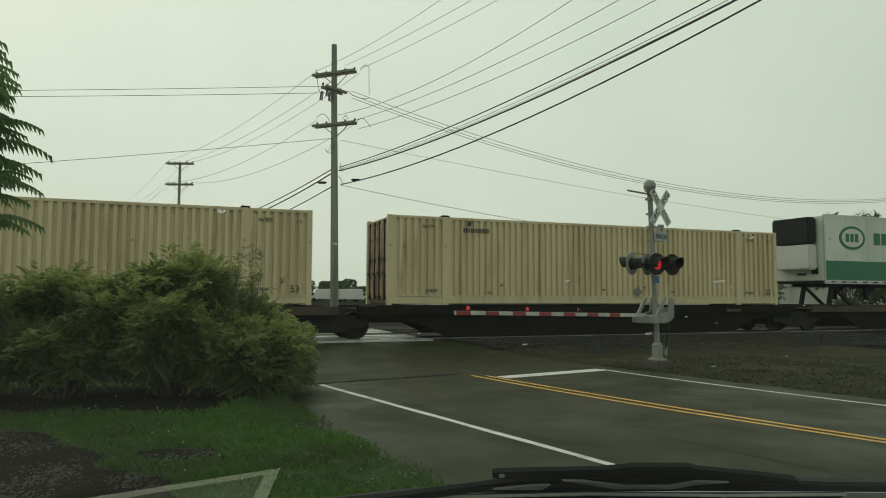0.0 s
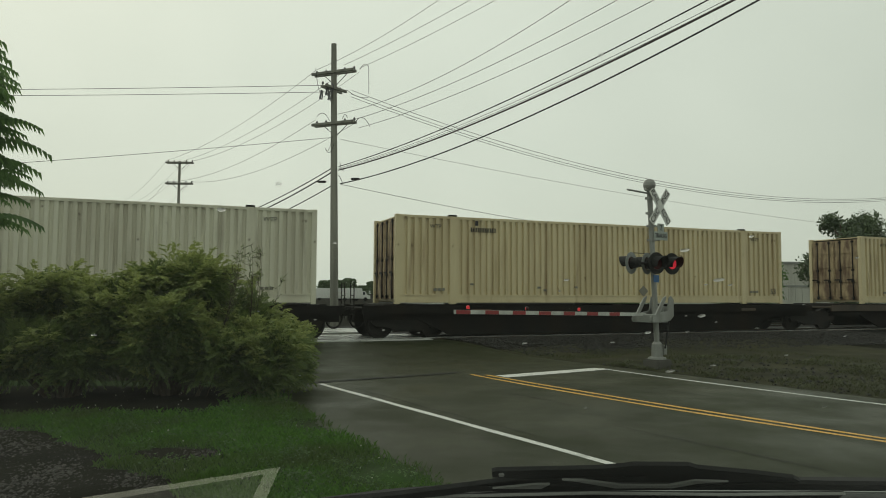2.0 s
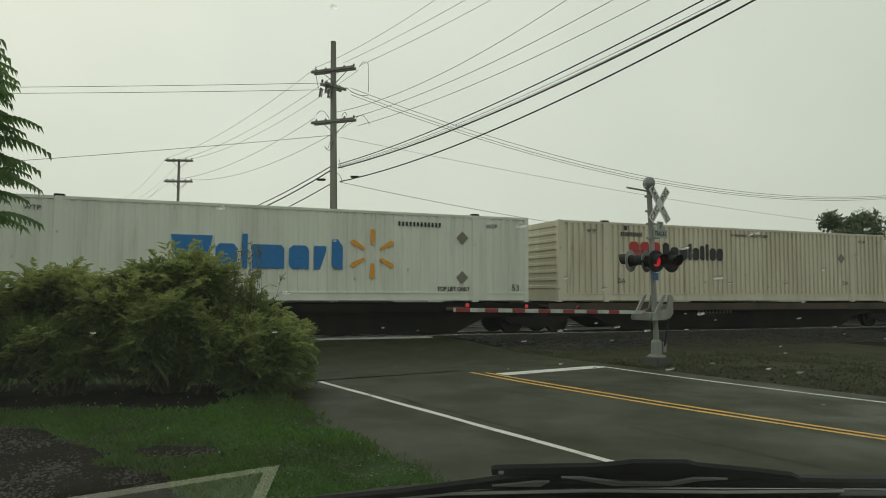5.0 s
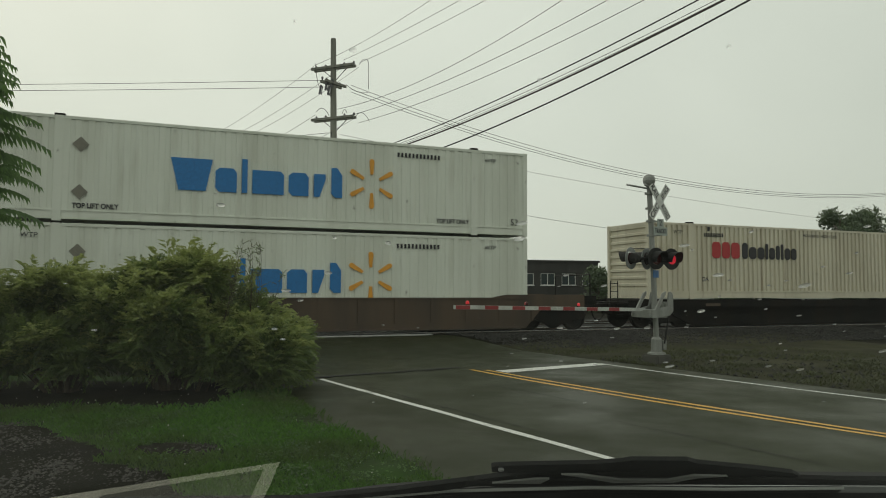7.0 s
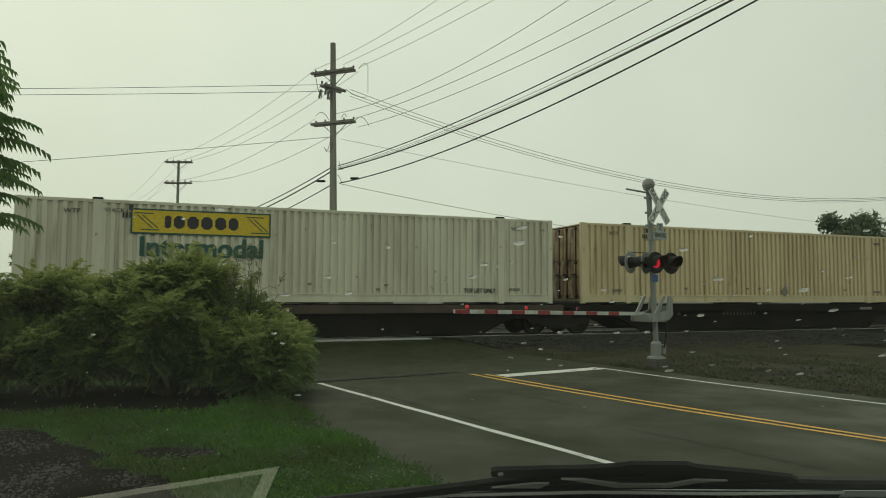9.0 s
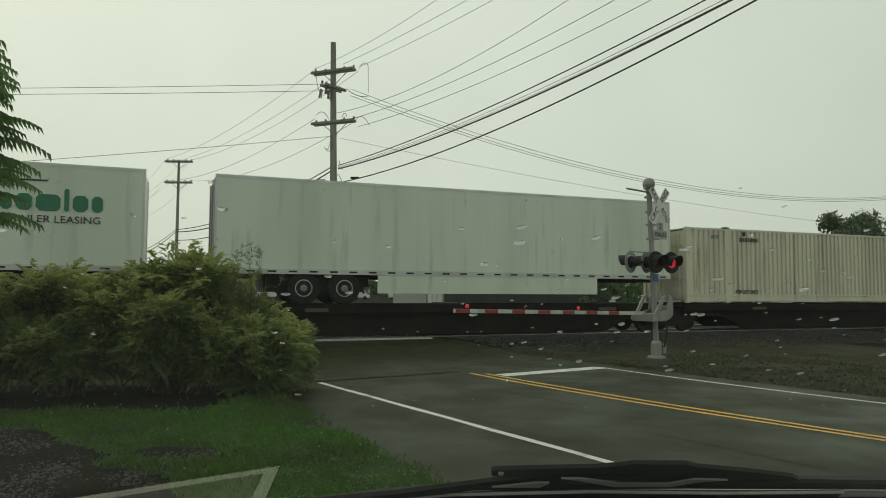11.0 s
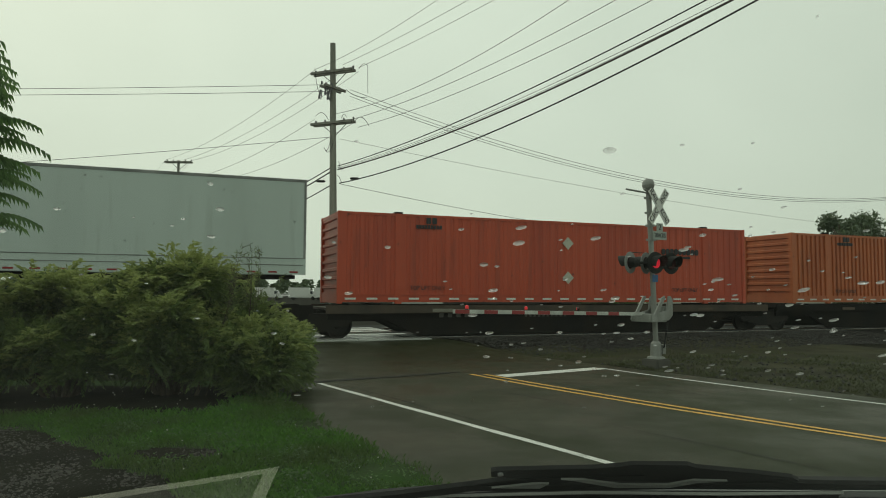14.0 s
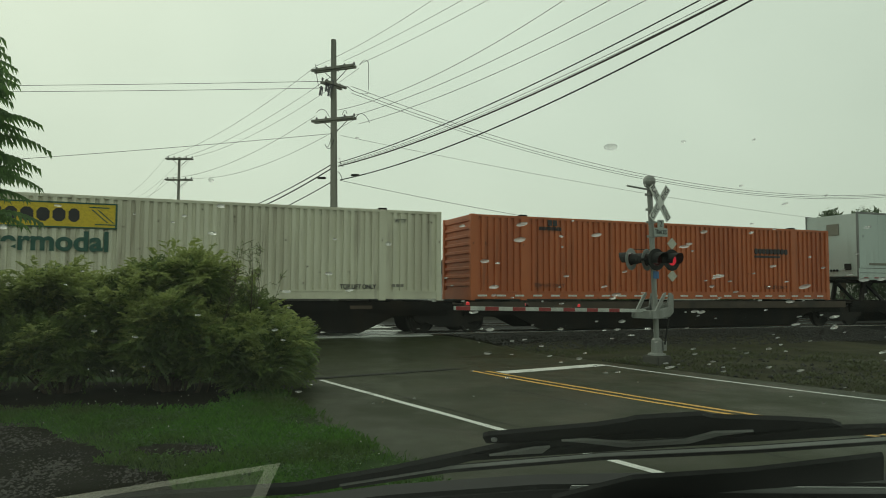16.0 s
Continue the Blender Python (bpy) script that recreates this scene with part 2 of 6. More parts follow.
def windscreen_glass():
    m = bpy.data.materials.new("windscreen_glass")
    m.use_nodes = True
    n, l = m.node_tree.nodes, m.node_tree.links
    n.clear()
    tr, gl, fr, mx, out = (n.new("ShaderNode" + k) for k in ("BsdfTransparent", "BsdfGlossy", "Fresnel", "MixShader", "OutputMaterial"))
    tr.inputs[0].default_value = (0.97, 0.99, 0.97, 1)
    gl.inputs["Roughness"].default_value = 0.0
    fr.inputs["IOR"].default_value = 1.75
    # a thin wet film scatters a little of the sky's light
    film_of_rain, veil = n.new("ShaderNodeBsdfTranslucent"), n.new("ShaderNodeMixShader")
    film_of_rain.inputs[0].default_value = (0.9, 0.95, 0.9, 1)
    veil.inputs[0].default_value = 0.003
    l.new(fr.outputs[0], mx.inputs[0])
    l.new(tr.outputs[0], veil.inputs[1])
    l.new(film_of_rain.outputs[0], veil.inputs[2])
    l.new(veil.outputs[0], mx.inputs[1])
    l.new(gl.outputs[0], mx.inputs[2])
    l.new(mx.outputs[0], out.inputs[0])
    return m


def drop_water():
    m, n, l, b = material("rain_water", 0.45)
    b.inputs["Transmission Weight"].default_value, b.inputs["IOR"].default_value = 1.0, 1.33
    clear, ms = n.new("ShaderNodeBsdfTransparent"), n.new("ShaderNodeMixShader")
    ms.inputs[0].default_value = 0.62
    l.new(b.outputs[0], ms.inputs[1])
    l.new(clear.outputs[0], ms.inputs[2])
    l.new(ms.outputs[0], n["Material Output"].inputs[0])
    return m


M_SCREEN = windscreen_glass()
M_WATER = drop_water()


# ---- mesh tools ----
def box(bm, x0, x1, y0, y1, z0, z1):
    v = [bm.verts.new((x, y, z)) for x in (x0, x1) for y in (y0, y1) for z in (z0, z1)]
    for f in ((0, 1, 3, 2), (4, 6, 7, 5), (0, 4, 5, 1), (2, 3, 7, 6), (0, 2, 6, 4), (1, 5, 7, 3)):
        bm.faces.new([v[i] for i in f])


def rod(bm, p0, p1, r0, r1=None, seg=8, caps=True):
    p0, p1 = Vector(p0), Vector(p1)
    r1 = r0 if r1 is None else r1
    q = (p1 - p0).to_track_quat("Z", "Y")
    rings = []
    for p, r in ((p0, r0), (p1, r1)):
        rings.append([bm.verts.new(p + q @ Vector((r * math.cos(2 * math.pi * k / seg), r * math.sin(2 * math.pi * k / seg), 0))) for k in range(seg)])
    for k in range(seg):
        j = (k + 1) % seg
        bm.faces.new((rings[0][k], rings[0][j], rings[1][j], rings[1][k]))
    if caps:
        bm.faces.new(rings[0][::-1])
        bm.faces.new(rings[1])


def lathe(bm, profile, axis="z", seg=20, at=(0, 0, 0), ends="both"):
    """profile: (radius, height) pairs turned about an axis."""
    rings = []
    for r, h in profile:
        ring = []
        for k in range(seg):
            c, s = r * math.cos(2 * math.pi * k / seg), r * math.sin(2 * math.pi * k / seg)
            p = {"z": (c, s, h), "y": (c, h, s), "x": (h, c, s)}[axis]
            ring.append(bm.verts.new(Vector(p) + Vector(at)))
        rings.append(ring)
    for a, b in zip(rings, rings[1:]):
        for k in range(seg):
            j = (k + 1) % seg
            bm.faces.new((a[k], a[j], b[j], b[k]))
    if ends == "loop":
        for k in range(seg):
            j = (k + 1) % seg
            bm.faces.new((rings[-1][k], rings[-1][j], rings[0][j], rings[0][k]))
    else:
        if ends == "both":
            bm.faces.new(rings[0][::-1])
        bm.faces.new(rings[-1])


def prism(bm, pts, y0, y1):
    """Polygon in x and z, swept from y0 to y1."""
    a = [bm.verts.new((x, y0, z)) for x, z in pts]
    b = [bm.verts.new((x, y1, z)) for x, z in pts]
    bm.faces.new(a)
    bm.faces.new(b[::-1])
    for i in range(len(pts)):
        j = (i + 1) % len(pts)
        bm.faces.new((a[j], a[i], b[i], b[j]))


def finish(name, bm, mat, bevel=0.0):
    bmesh.ops.recalc_face_normals(bm, faces=bm.faces)
    if bevel:
        bmesh.ops.bevel(bm, geom=list(bm.edges), offset=bevel, segments=2, affect="EDGES", clamp_overlap=True)
    me = bpy.data.meshes.new(name)
    bm.to_mesh(me)
    bm.free()
    if mat:
        me.materials.append(mat)
    return me


def part(name, bm, mat, parent, label="", bevel=0.0):
    me = bm if isinstance(bm, bpy.types.Mesh) else finish(name, bm, mat, bevel)
    ob = new(name, me)
    ob.parent = parent
    if label:
        tagged(ob, label)
    return ob


def mesh_np(name, verts, faces, mat):
    me = bpy.data.meshes.new(name)
    me.from_pydata(verts, [], faces)
    me.materials.append(mat)
    me.update()
    return me


def thing(name, label, category, group="", m=None):
    e = new(name)
    e.empty_display_size = 0.2
    if m is not None:
        e.matrix_basis = m
    return tagged(e, label, category, group)


def words(text, size, mat, m, parent, name="lettering", width=None, label="", bold=0.0):
    """Flat lettering; m: pose in the parent's space, reading along x, facing up z."""
    cu = bpy.data.curves.new(name, "FONT")
    cu.body, cu.size, cu.extrude = text, size, 0.003
    cu.offset = bold
    cu.align_x, cu.align_y = "CENTER", "CENTER"
    tmp = bpy.data.objects.new("tmp", cu)
    scene.collection.objects.link(tmp)
    dg = bpy.context.evaluated_depsgraph_get()
    me = bpy.data.meshes.new_from_object(tmp.evaluated_get(dg))
    bpy.data.objects.remove(tmp)
    me.name = name
    me.materials.clear()
    me.materials.append(mat)
    if width:
        xs = [v.co.x for v in me.vertices]
        k = width / max(1e-4, max(xs) - min(xs))
        for v in me.vertices:
            v.co.x *= k
    ob = new(name, me)
    ob.parent = parent
    ob.matrix_basis = m
    if label:
        tagged(ob, label)
    return ob


# ---- the lie of the land: u runs along the track, v away from the road user ----
TH = radians(21.23)
UA, VB = Vector((math.cos(TH), math.sin(TH), 0)), Vector((-math.sin(TH), math.cos(TH), 0))
RD = radians(33.45)
RDIR, RNRM = Vector((-math.sin(RD), math.cos(RD), 0)), Vector((math.cos(RD), math.sin(RD), 0))
RAIL_Z = 0.27
V_SIDE = 21.0           # the near side of the train
V_MID = V_SIDE + 1.295  # track centre


def smooth(x, a, b):
    k = min(1.0, max(0.0, (x - a) / (b - a)))
    return k * k * (3 - 2 * k)


def land(x, y):
    v = VB.x * x + VB.y * y
    return 0.22 * (smooth(v, 16.5, 20.6) - smooth(v, 30.0, 37.0))


def on_track(u, v, z=0.0):
    return UA * u + VB * v + Vector((0, 0, z))


TRAIN = Matrix(((UA.x, VB.x, 0, 0), (UA.y, VB.y, 0, 0), (0, 0, 1, 0), (0, 0, 0, 1)))
SPEED = 19.7
MOVING = []


def train_pose(u, v, z):
    return Matrix.Translation(on_track(u, v, z)) @ TRAIN


def on_road(off, s, z=0.0):
    p = RNRM * off + RDIR * s
    return Vector((p.x, p.y, land(p.x, p.y) + z))


# ---- ground, road, track ----
def sheet(name, mat, corners_fn, nu, nv, label, category, lift=0.0):
    vs, fs = [], []
    for i in range(nu + 1):
        for j in range(nv + 1):
            x, y = corners_fn(i / nu, j / nv)
            vs.append((x, y, land(x, y) + lift))
    for i in range(nu):
        for j in range(nv):
            a = i * (nv + 1) + j
            fs.append((a, a + nv + 1, a + nv + 2, a + 1))
    ob = new(name, mesh_np(name, vs, fs, mat))
    return tagged(ob, label, category, kind="structure")


def ground_xy(a, b):
    # finer near the crossing, coarse to the horizon
    g = lambda k: (abs(2 * k - 1) ** 3.2) * (1 if k > 0.5 else -1)
    u, v = g(a) * 1500, 20 + g(b) * 1500
    p = on_track(u, v)
    return p.x, p.y


sheet("ground", M_SOIL, ground_xy, 120, 160, "dark wet soil and scrub reaching the horizon", "ground", -0.02)


def road_xy(a, b):
    s = -30 + 130 * b
    left = 4.55 - 1.1 * smooth(-s, -16, -6) - 8.0 * smooth(-s, -6, 6)
    off = left + (12.45 - left) * a
    p = RNRM * off + RDIR * s
    return p.x, p.y


sheet("road", M_ASPHALT, road_xy, 10, 200, "wet dark asphalt two-lane road over the crossing", "road", 0.0)


def verge_xy(a, b):
    s = -30 + 46 * b
    p = RNRM * (12.4 + 12 * a) + RDIR * s
    return p.x, p.y


sheet("verge", M_VERGE, verge_xy, 6, 30, "scrubby brown verge beside the road", "ground", -0.005)


def road_line(name, off0, off1, s0, s1, width, mat, label, bend=(0, 0, 0), n=60):
    """bend: strength and the two places along the road between which the painted line bows."""
    vs, fs = [], []
    for i in range(n + 1):
        k = i / n
        o, s = off0 + (off1 - off0) * k, s0 + (s1 - s0) * k
        o += bend[0] * (max(s, 3.0) - bend[1]) * (max(s, 3.0) - bend[2])
        for e in (-0.5, 0.5):
            j = 0.006 * math.sin(i * 7.3 + e * 5)
            vs.append(tuple(on_road(o + e * width + j, s, 0.004)))
    for i in range(n):
        a = 2 * i
        fs.append((a, a + 1, a + 3, a + 2))
    return tagged(new(name, mesh_np(name, vs, fs, mat)), label, "road marking", kind="structure")


road_line("edge_line", 5.33, 5.33, -8, 12.20, 0.11, M_LINE_W, "worn white edge line on wet asphalt")
road_line("edge_line", 11.88, 11.88, -25, 11.4, 0.10, M_LINE_W, "white edge line on the far lane's side", (0.012, 11.4, 4.6))
road_line("centre_line", 8.88, 8.62, -20, 11.95, 0.10, M_LINE_Y, "yellow centre line, one of a pair", (0.011, 11.9, 5.9))
road_line("centre_line", 9.10, 8.86, -20, 11.75, 0.10, M_LINE_Y, "yellow centre line, one of a pair", (0.008, 11.9, 5.9))


def bar_line():
    vs = []
    for off, s in ((8.95, 11.15), (11.85, 11.15), (11.85, 11.55), (8.95, 11.55)):
        vs.append(tuple(on_road(off, s, 0.004)))
    ob = new("stop_line", mesh_np("stop_line", vs, [(0, 1, 2, 3)], M_LINE_W))
    tagged(ob, "worn white stop line before the crossing", "road marking", kind="structure")


bar_line()


def seam():
    rng = random.Random(4)
    vs, fs = [], []
    for i in range(25):
        off, s = 4.3 + i * 0.18, 12.35 + 0.05 * rng.random()
        for e in (-0.08, 0.08):
            vs.append(tuple(on_road(off, s + e * (0.4 + rng.random()), 0.014)))
        if i:
            a = 2 * i - 2
            fs.append((a, a + 1, a + 3, a + 2))
    ob = new("asphalt_seam", mesh_np("asphalt_seam", vs, fs, M_BLACK))
    tagged(ob, "black tar seam across the asphalt", "road seam", kind="structure")


seam()


def cracks():
    """Dark tarred cracks that run along the road."""
    rng = random.Random(14)
    for off0, s0, s1 in ((5.62, 6.0, 11.6), (6.9, 3.0, 6.4), (10.2, 5.0, 8.5), (10.9, 0.0, 4.0), (7.6, 7.5, 10.0)):
        vs, fs = [], []
        n = 26
        o = off0
        for i in range(n + 1):
            o += rng.uniform(-0.022, 0.022)
            w = 0.004 + 0.012 * rng.random() * math.sin(math.pi * i / n)
            s = s0 + (s1 - s0) * i / n
            for e in (-w, w):
                vs.append(tuple(on_road(o + e, s, 0.008)))
            if i:
                a = 2 * i - 2
                fs.append((a, a + 1, a + 3, a + 2))
        tagged(new("asphalt_crack", mesh_np("asphalt_crack", vs, fs, M_BLACK)), "thin dark crack in the asphalt", "road crack", kind="structure")


cracks()


def ballast_bed():
    """A raised bank of stone under both tracks, open where the road crosses."""
    for u0, u1 in ((-160, -9.2), (8.1, 260)):
        vs, fs = [], []
        prof = [(17.2, -0.03), (18.6, 0.05), (20.2, 0.10), (22, 0.12), (27, 0.12), (29.5, 0.05), (31, -0.3)]
        nu = 60
        for i in range(nu + 1):
            u = u0 + (u1 - u0) * i / nu
            for v, z in prof:
                if u0 > 0 and i == 0:
                    u = u0 + (22 - v) * 0.75
                p = on_track(u, v)
                zz = z if 0 < i < nu else z - 0.12
                vs.append((p.x, p.y, max(zz, land(p.x, p.y) - 0.01) + 0.015 * math.sin(i * 2.1 + v * 3)))
        k = len(prof)
        for i in range(nu):
            for j in range(k - 1):
                a = i * k + j
                fs.append((a, a + k, a + k + 1, a + 1))
        ob = new("ballast", mesh_np("ballast", vs, fs, M_BALLAST))
        tagged(ob, "bank of dark crushed stone under the rails", "ballast", kind="structure")


ballast_bed()


def rails():
    for v in (V_MID - 0.755, V_MID + 0.755, V_MID + 4.3 - 0.755, V_MID + 4.3 + 0.755):
        th = thing("rail", "long steel rail with a polished head", "rail", "rails of the two tracks", train_pose(0, v, RAIL_Z))
        th["kind"] = "structure"
        bm = bmesh.new()
        box(bm, -160, 260, -0.035, 0.035, -0.035, 0.0)
        part("rail_head", bm, M_RAIL, th)
        bm = bmesh.new()
        box(bm, -160, 260, -0.012, 0.012, -0.13, -0.035)
        box(bm, -160, 260, -0.07, 0.07, -0.15, -0.13)
        part("rail_web", bm, M_RAILSIDE, th)


rails()


def crossing_panels():
    bm = bmesh.new()
    box(bm, 0, 2.38, 0, 0.62, -0.2, 0)
    me = finish("panel", bm, M_PANEL, 0.02)
    deck = thing("crossing_deck", "wet pale concrete crossing panels between and beside the rails", "crossing deck", m=train_pose(0, 0, 0))
    deck["kind"] = "structure"
    for base in (V_MID, V_MID + 4.3):
        for v in (base - 1.46, base - 0.65, base + 0.03, base + 0.84):
            for i in range(7):
                ob = part("panel", me, None, deck)
                ob.location = (-9.0 + i * 2.4, v, RAIL_Z - 0.012)


crossing_panels()


def ties():
    bm = bmesh.new()
    box(bm, -0.11, 0.11, -1.3, 1.3, -0.2, 0)
    me = finish("tie", bm, M_TIE, 0.01)
    bed = thing("track_ties", "dark timber ties under the rails", "railway ties", m=train_pose(0, 0, 0))
    bed["kind"] = "structure"
    for base in (V_MID, V_MID + 4.3):
        for i in range(75):
            ob = part("tie", me, None, bed)
            ob.location = (9.4 + i * 0.52, base, RAIL_Z - 0.135)


ties()


# ---- the train ----
CL, CW, CH = 16.154, 2.591, 2.87
CACHE = {}


def cached(key, build):
    if key not in CACHE:
        CACHE[key] = build()
    return CACHE[key]


def corrugated(x0, x1, z0, z1, y, out, pitch=0.227, depth=0.05):
    """Upright trapezoid ribs between x0 and x1; out: -1 faces the road, 1 faces away."""
    bm = bmesh.new()
    n = max(2, round((x1 - x0) / pitch))
    p = (x1 - x0) / n
    xs = []
    for i in range(n):
        b = x0 + i * p
        xs += [(b, 0), (b + p * 0.46, 0), (b + p * 0.54, 1), (b + p * 0.90, 1)]
        xs += [(b + p * 0.975, 0)]
    xs.append((x1, 0))
    cols = [(bm.verts.new((x, y - out * depth * k, z0)), bm.verts.new((x, y - out * depth * k, z1))) for x, k in xs]
    for (a, b), (c, d) in zip(cols, cols[1:]):
        bm.faces.new((a, c, d, b))
    return bm


def side_wall(mat, key, smooth_skin=False):
    def build():
        bm = bmesh.new()
        z0, z1 = 0.31, CH - 0.09
        for x0, x1 in ((0.16, 1.86), (2.08, CL - 2.08), (CL - 1.86, CL - 0.16)):
            if smooth_skin:
                b2 = corrugated(x0, x1, z0, z1, 0.02, -1, 0.30, 0.022)
            else:
                b2 = corrugated(x0, x1, z0, z1, 0.012, -1, depth=0.072 if mat == M_CREAM else 0.058)
            tmp = bpy.data.meshes.new("tmp")
            b2.to_mesh(tmp)
            b2.free()
            bm.from_mesh(tmp)
            bpy.data.meshes.remove(tmp)
        return finish("side_wall", bm, mat)
    return cached(("side", key), build)


def container(s, mat, label, end="doors", skin=False, end_mat=None, base=1.35, key=None):
    """A 53-foot box; s: where its rear end is at the start."""
    key = key or mat.name
    th = thing("shipping_container", label, "shipping container", "containers on the train")
    MOVING.append((th, s, V_SIDE, base))

    def post_mesh():
        bm = bmesh.new()
        box(bm, 0, 0.16, 0, 0.16, 0, CH)
        return finish("corner_post", bm, mat, 0.01)

    def mid_mesh():
        bm = bmesh.new()
        box(bm, 0, 0.22, 0, 0.12, 0.0, CH - 0.004)
        return finish("stacking_post", bm, mat, 0.008)

    def top_mesh():
        bm = bmesh.new()
        box(bm, 0.16, CL - 0.16, 0.004, 0.09, CH - 0.10, CH - 0.012)
        return finish("top_rail", bm, mat, 0.006)

    def low_mesh():
        bm = bmesh.new()
        for x0, x1 in ((0.16, 1.86), (2.08, CL - 2.08), (CL - 1.86, CL - 0.16)):
            box(bm, x0, x1, 0.026, 0.10, 0.10, 0.30)
            box(bm, x0, x1, 0.006, 0.10, 0.27, 0.315)
            box(bm, x0, x1, 0.006, 0.10, 0.05, 0.10)
        return finish("bottom_rail", bm, mat, 0.006)

    for x in (0, CL - 0.16):
        for y in (0, CW - 0.16):
            part("corner_post", cached(("post", key), post_mesh), None, th).location = (x, y, 0)
    for x in (1.86, CL - 2.08):
        for y in (0, CW - 0.12):
            part("stacking_post", cached(("mid", key), mid_mesh), None, th).location = (x, y, 0)
    for turn in (0, 180):
        for nm, fn in (("top_rail", top_mesh), ("bottom_rail", low_mesh)):
            part(nm, cached((nm, key), fn), None, th).matrix_basis = pose(CL if turn else 0, CW if turn else 0, 0, 0, 0, turn)
    part("side_wall", side_wall(mat, key, skin), None, th)
    far = part("side_wall", side_wall(mat, key, skin), None, th)
    far.matrix_basis = pose(CL, CW, 0, 0, 0, 180)

    def roof_mesh():
        bm = bmesh.new()
        box(bm, 0.16, CL - 0.16, 0.09, CW - 0.09, CH - 0.06, CH - 0.02)
        box(bm, 0.16, CL - 0.16, 0.1, CW - 0.1, 0.08, 0.16)
        return finish("roof", bm, mat)
    part("roof", cached(("roof", key), roof_mesh), None, th)

    def casting_mesh():
        bm = bmesh.new()
        box(bm, 0, 0.26, 0, 0.196, CH - 0.06, CH + 0.045)
        return finish("lift_casting", bm, M_STEEL, 0.01)
    for x in (1.84, CL - 2.10):
        for y in (0.004, CW - 0.2):
            part("lift_casting", cached("cast", casting_mesh), None, th, "dark steel lifting casting").location = (x, y, 0)

    em = end_mat or mat
    if end == "doors":
        def door_mesh():
            bm = bmesh.new()
            for z in (0.30, 0.92, 1.55, 2.17):
                box(bm, 0.03, 0.055, 0.04, 1.10, z, z + 0.5)
            box(bm, 0.055, 0.085, 0.0, 1.13, 0.16, CH - 0.12)
            return finish("door", bm, em, 0.01)

        def bar_mesh():
            bm = bmesh.new()
            rod(bm, (0.0, 0, 0.15), (0.0, 0, CH - 0.12), 0.022)
            box(bm, -0.025, 0.03, -0.06, 0.06, 0.9, 1.0)
            box(bm, -0.02, 0.0, -0.02, 0.28, 1.0, 1.05)
            for z in (0.2, 1.4, CH - 0.25):
                box(bm, -0.03, 0.03, -0.05, 0.05, z, z + 0.08)
            return finish("lock_bar", bm, M_STEEL if em is M_RUST else em)
        for y in (0.16, 1.30):
            d = part("door", cached(("door", em.name), door_mesh), None, th, "stained door leaf with lock bars" if em is M_RUST else "")
            d.location = (0, y, 0)
            for k in (0.25, 0.85):
                b = part("lock_bar", cached(("bar", em.name), bar_mesh), None, d)
                b.location = (0.012, k, 0)
    else:
        def front_mesh():
            bm = bmesh.new()
            n = 9
            z0, z1 = 0.32, CH - 0.1
            p = (z1 - z0) / n
            prev = None
            for i in range(n):
                for f, dx in ((0, 0.09), (0.5, 0.09), (0.62, 0.03), (0.92, 0.03)):
                    z = z0 + (i + f) * p
                    cur = (bm.verts.new((dx, 0.16, z)), bm.verts.new((dx, CW - 0.16, z)))
                    if prev:
                        bm.faces.new((prev[0], prev[1], cur[1], cur[0]))
                    prev = cur
            box(bm, 0.02, 0.12, 0.16, CW - 0.16, 0.02, 0.34)
            box(bm, 0.02, 0.12, 0.16, CW - 0.16, CH - 0.14, CH - 0.02)
            return finish("front_wall", bm, em)
        part("front_wall", cached(("front", em.name), front_mesh), None, th, "front wall with level ribs")

    def plain_end():
        bm = bmesh.new()
        box(bm, CL - 0.1, CL - 0.06, 0.16, CW - 0.16, 0.05, CH - 0.05)
        return finish("end_wall", bm, mat)
    part("end_wall", cached(("plain_end", key), plain_end), None, th)
    return th


FACE = pose(0, -0.005, 0, 90, 0, 0)   # lettering on the side towards the road


def on_side(x, z, y=-0.006):
    return pose(x, y, z, 90, 0, 0)


def bars(th, x, z, w, h, n, mat, name="lettering_bars", y=-0.006, heights=None, gap=0.22, label=""):
    """A row of n plain bars filling w by h, centred on x, z."""
    bm = bmesh.new()
    step = w / n
    for i in range(n):
        hh = h * (heights[i % len(heights)] if heights else 1.0)
        x0 = x - w / 2 + i * step
        box(bm, x0, x0 + step * (1 - gap), y, y + 0.02, z - h / 2, z - h / 2 + hh)
    return part(name, bm, mat, th, label)


def diamond(th, x, z, r, mat):
    bm = bmesh.new()
    prism(bm, [(x - r, z), (x, z - r), (x + r, z), (x, z + r)], -0.012, 0.012)
    part("placard", bm, mat, th, "diamond-shaped placard")


def spark(th, x, z, r):
    """Six amber rays about a centre."""
    for k in range(6):
        a = radians(90 + 60 * k)
        bm = bmesh.new()
        c, s = math.cos(a), math.sin(a)
        pts = []
        for d, w in ((0.40, -0.06), (0.97, -0.105), (1.05, -0.06), (1.05, 0.06), (0.97, 0.105), (0.40, 0.06)):
            pts.append((x + r * (c * d - s * w), z + r * (s * d + c * w)))
        prism(bm, pts, -0.014, 0.014)
        part("ray", bm, M_SPARK, th)


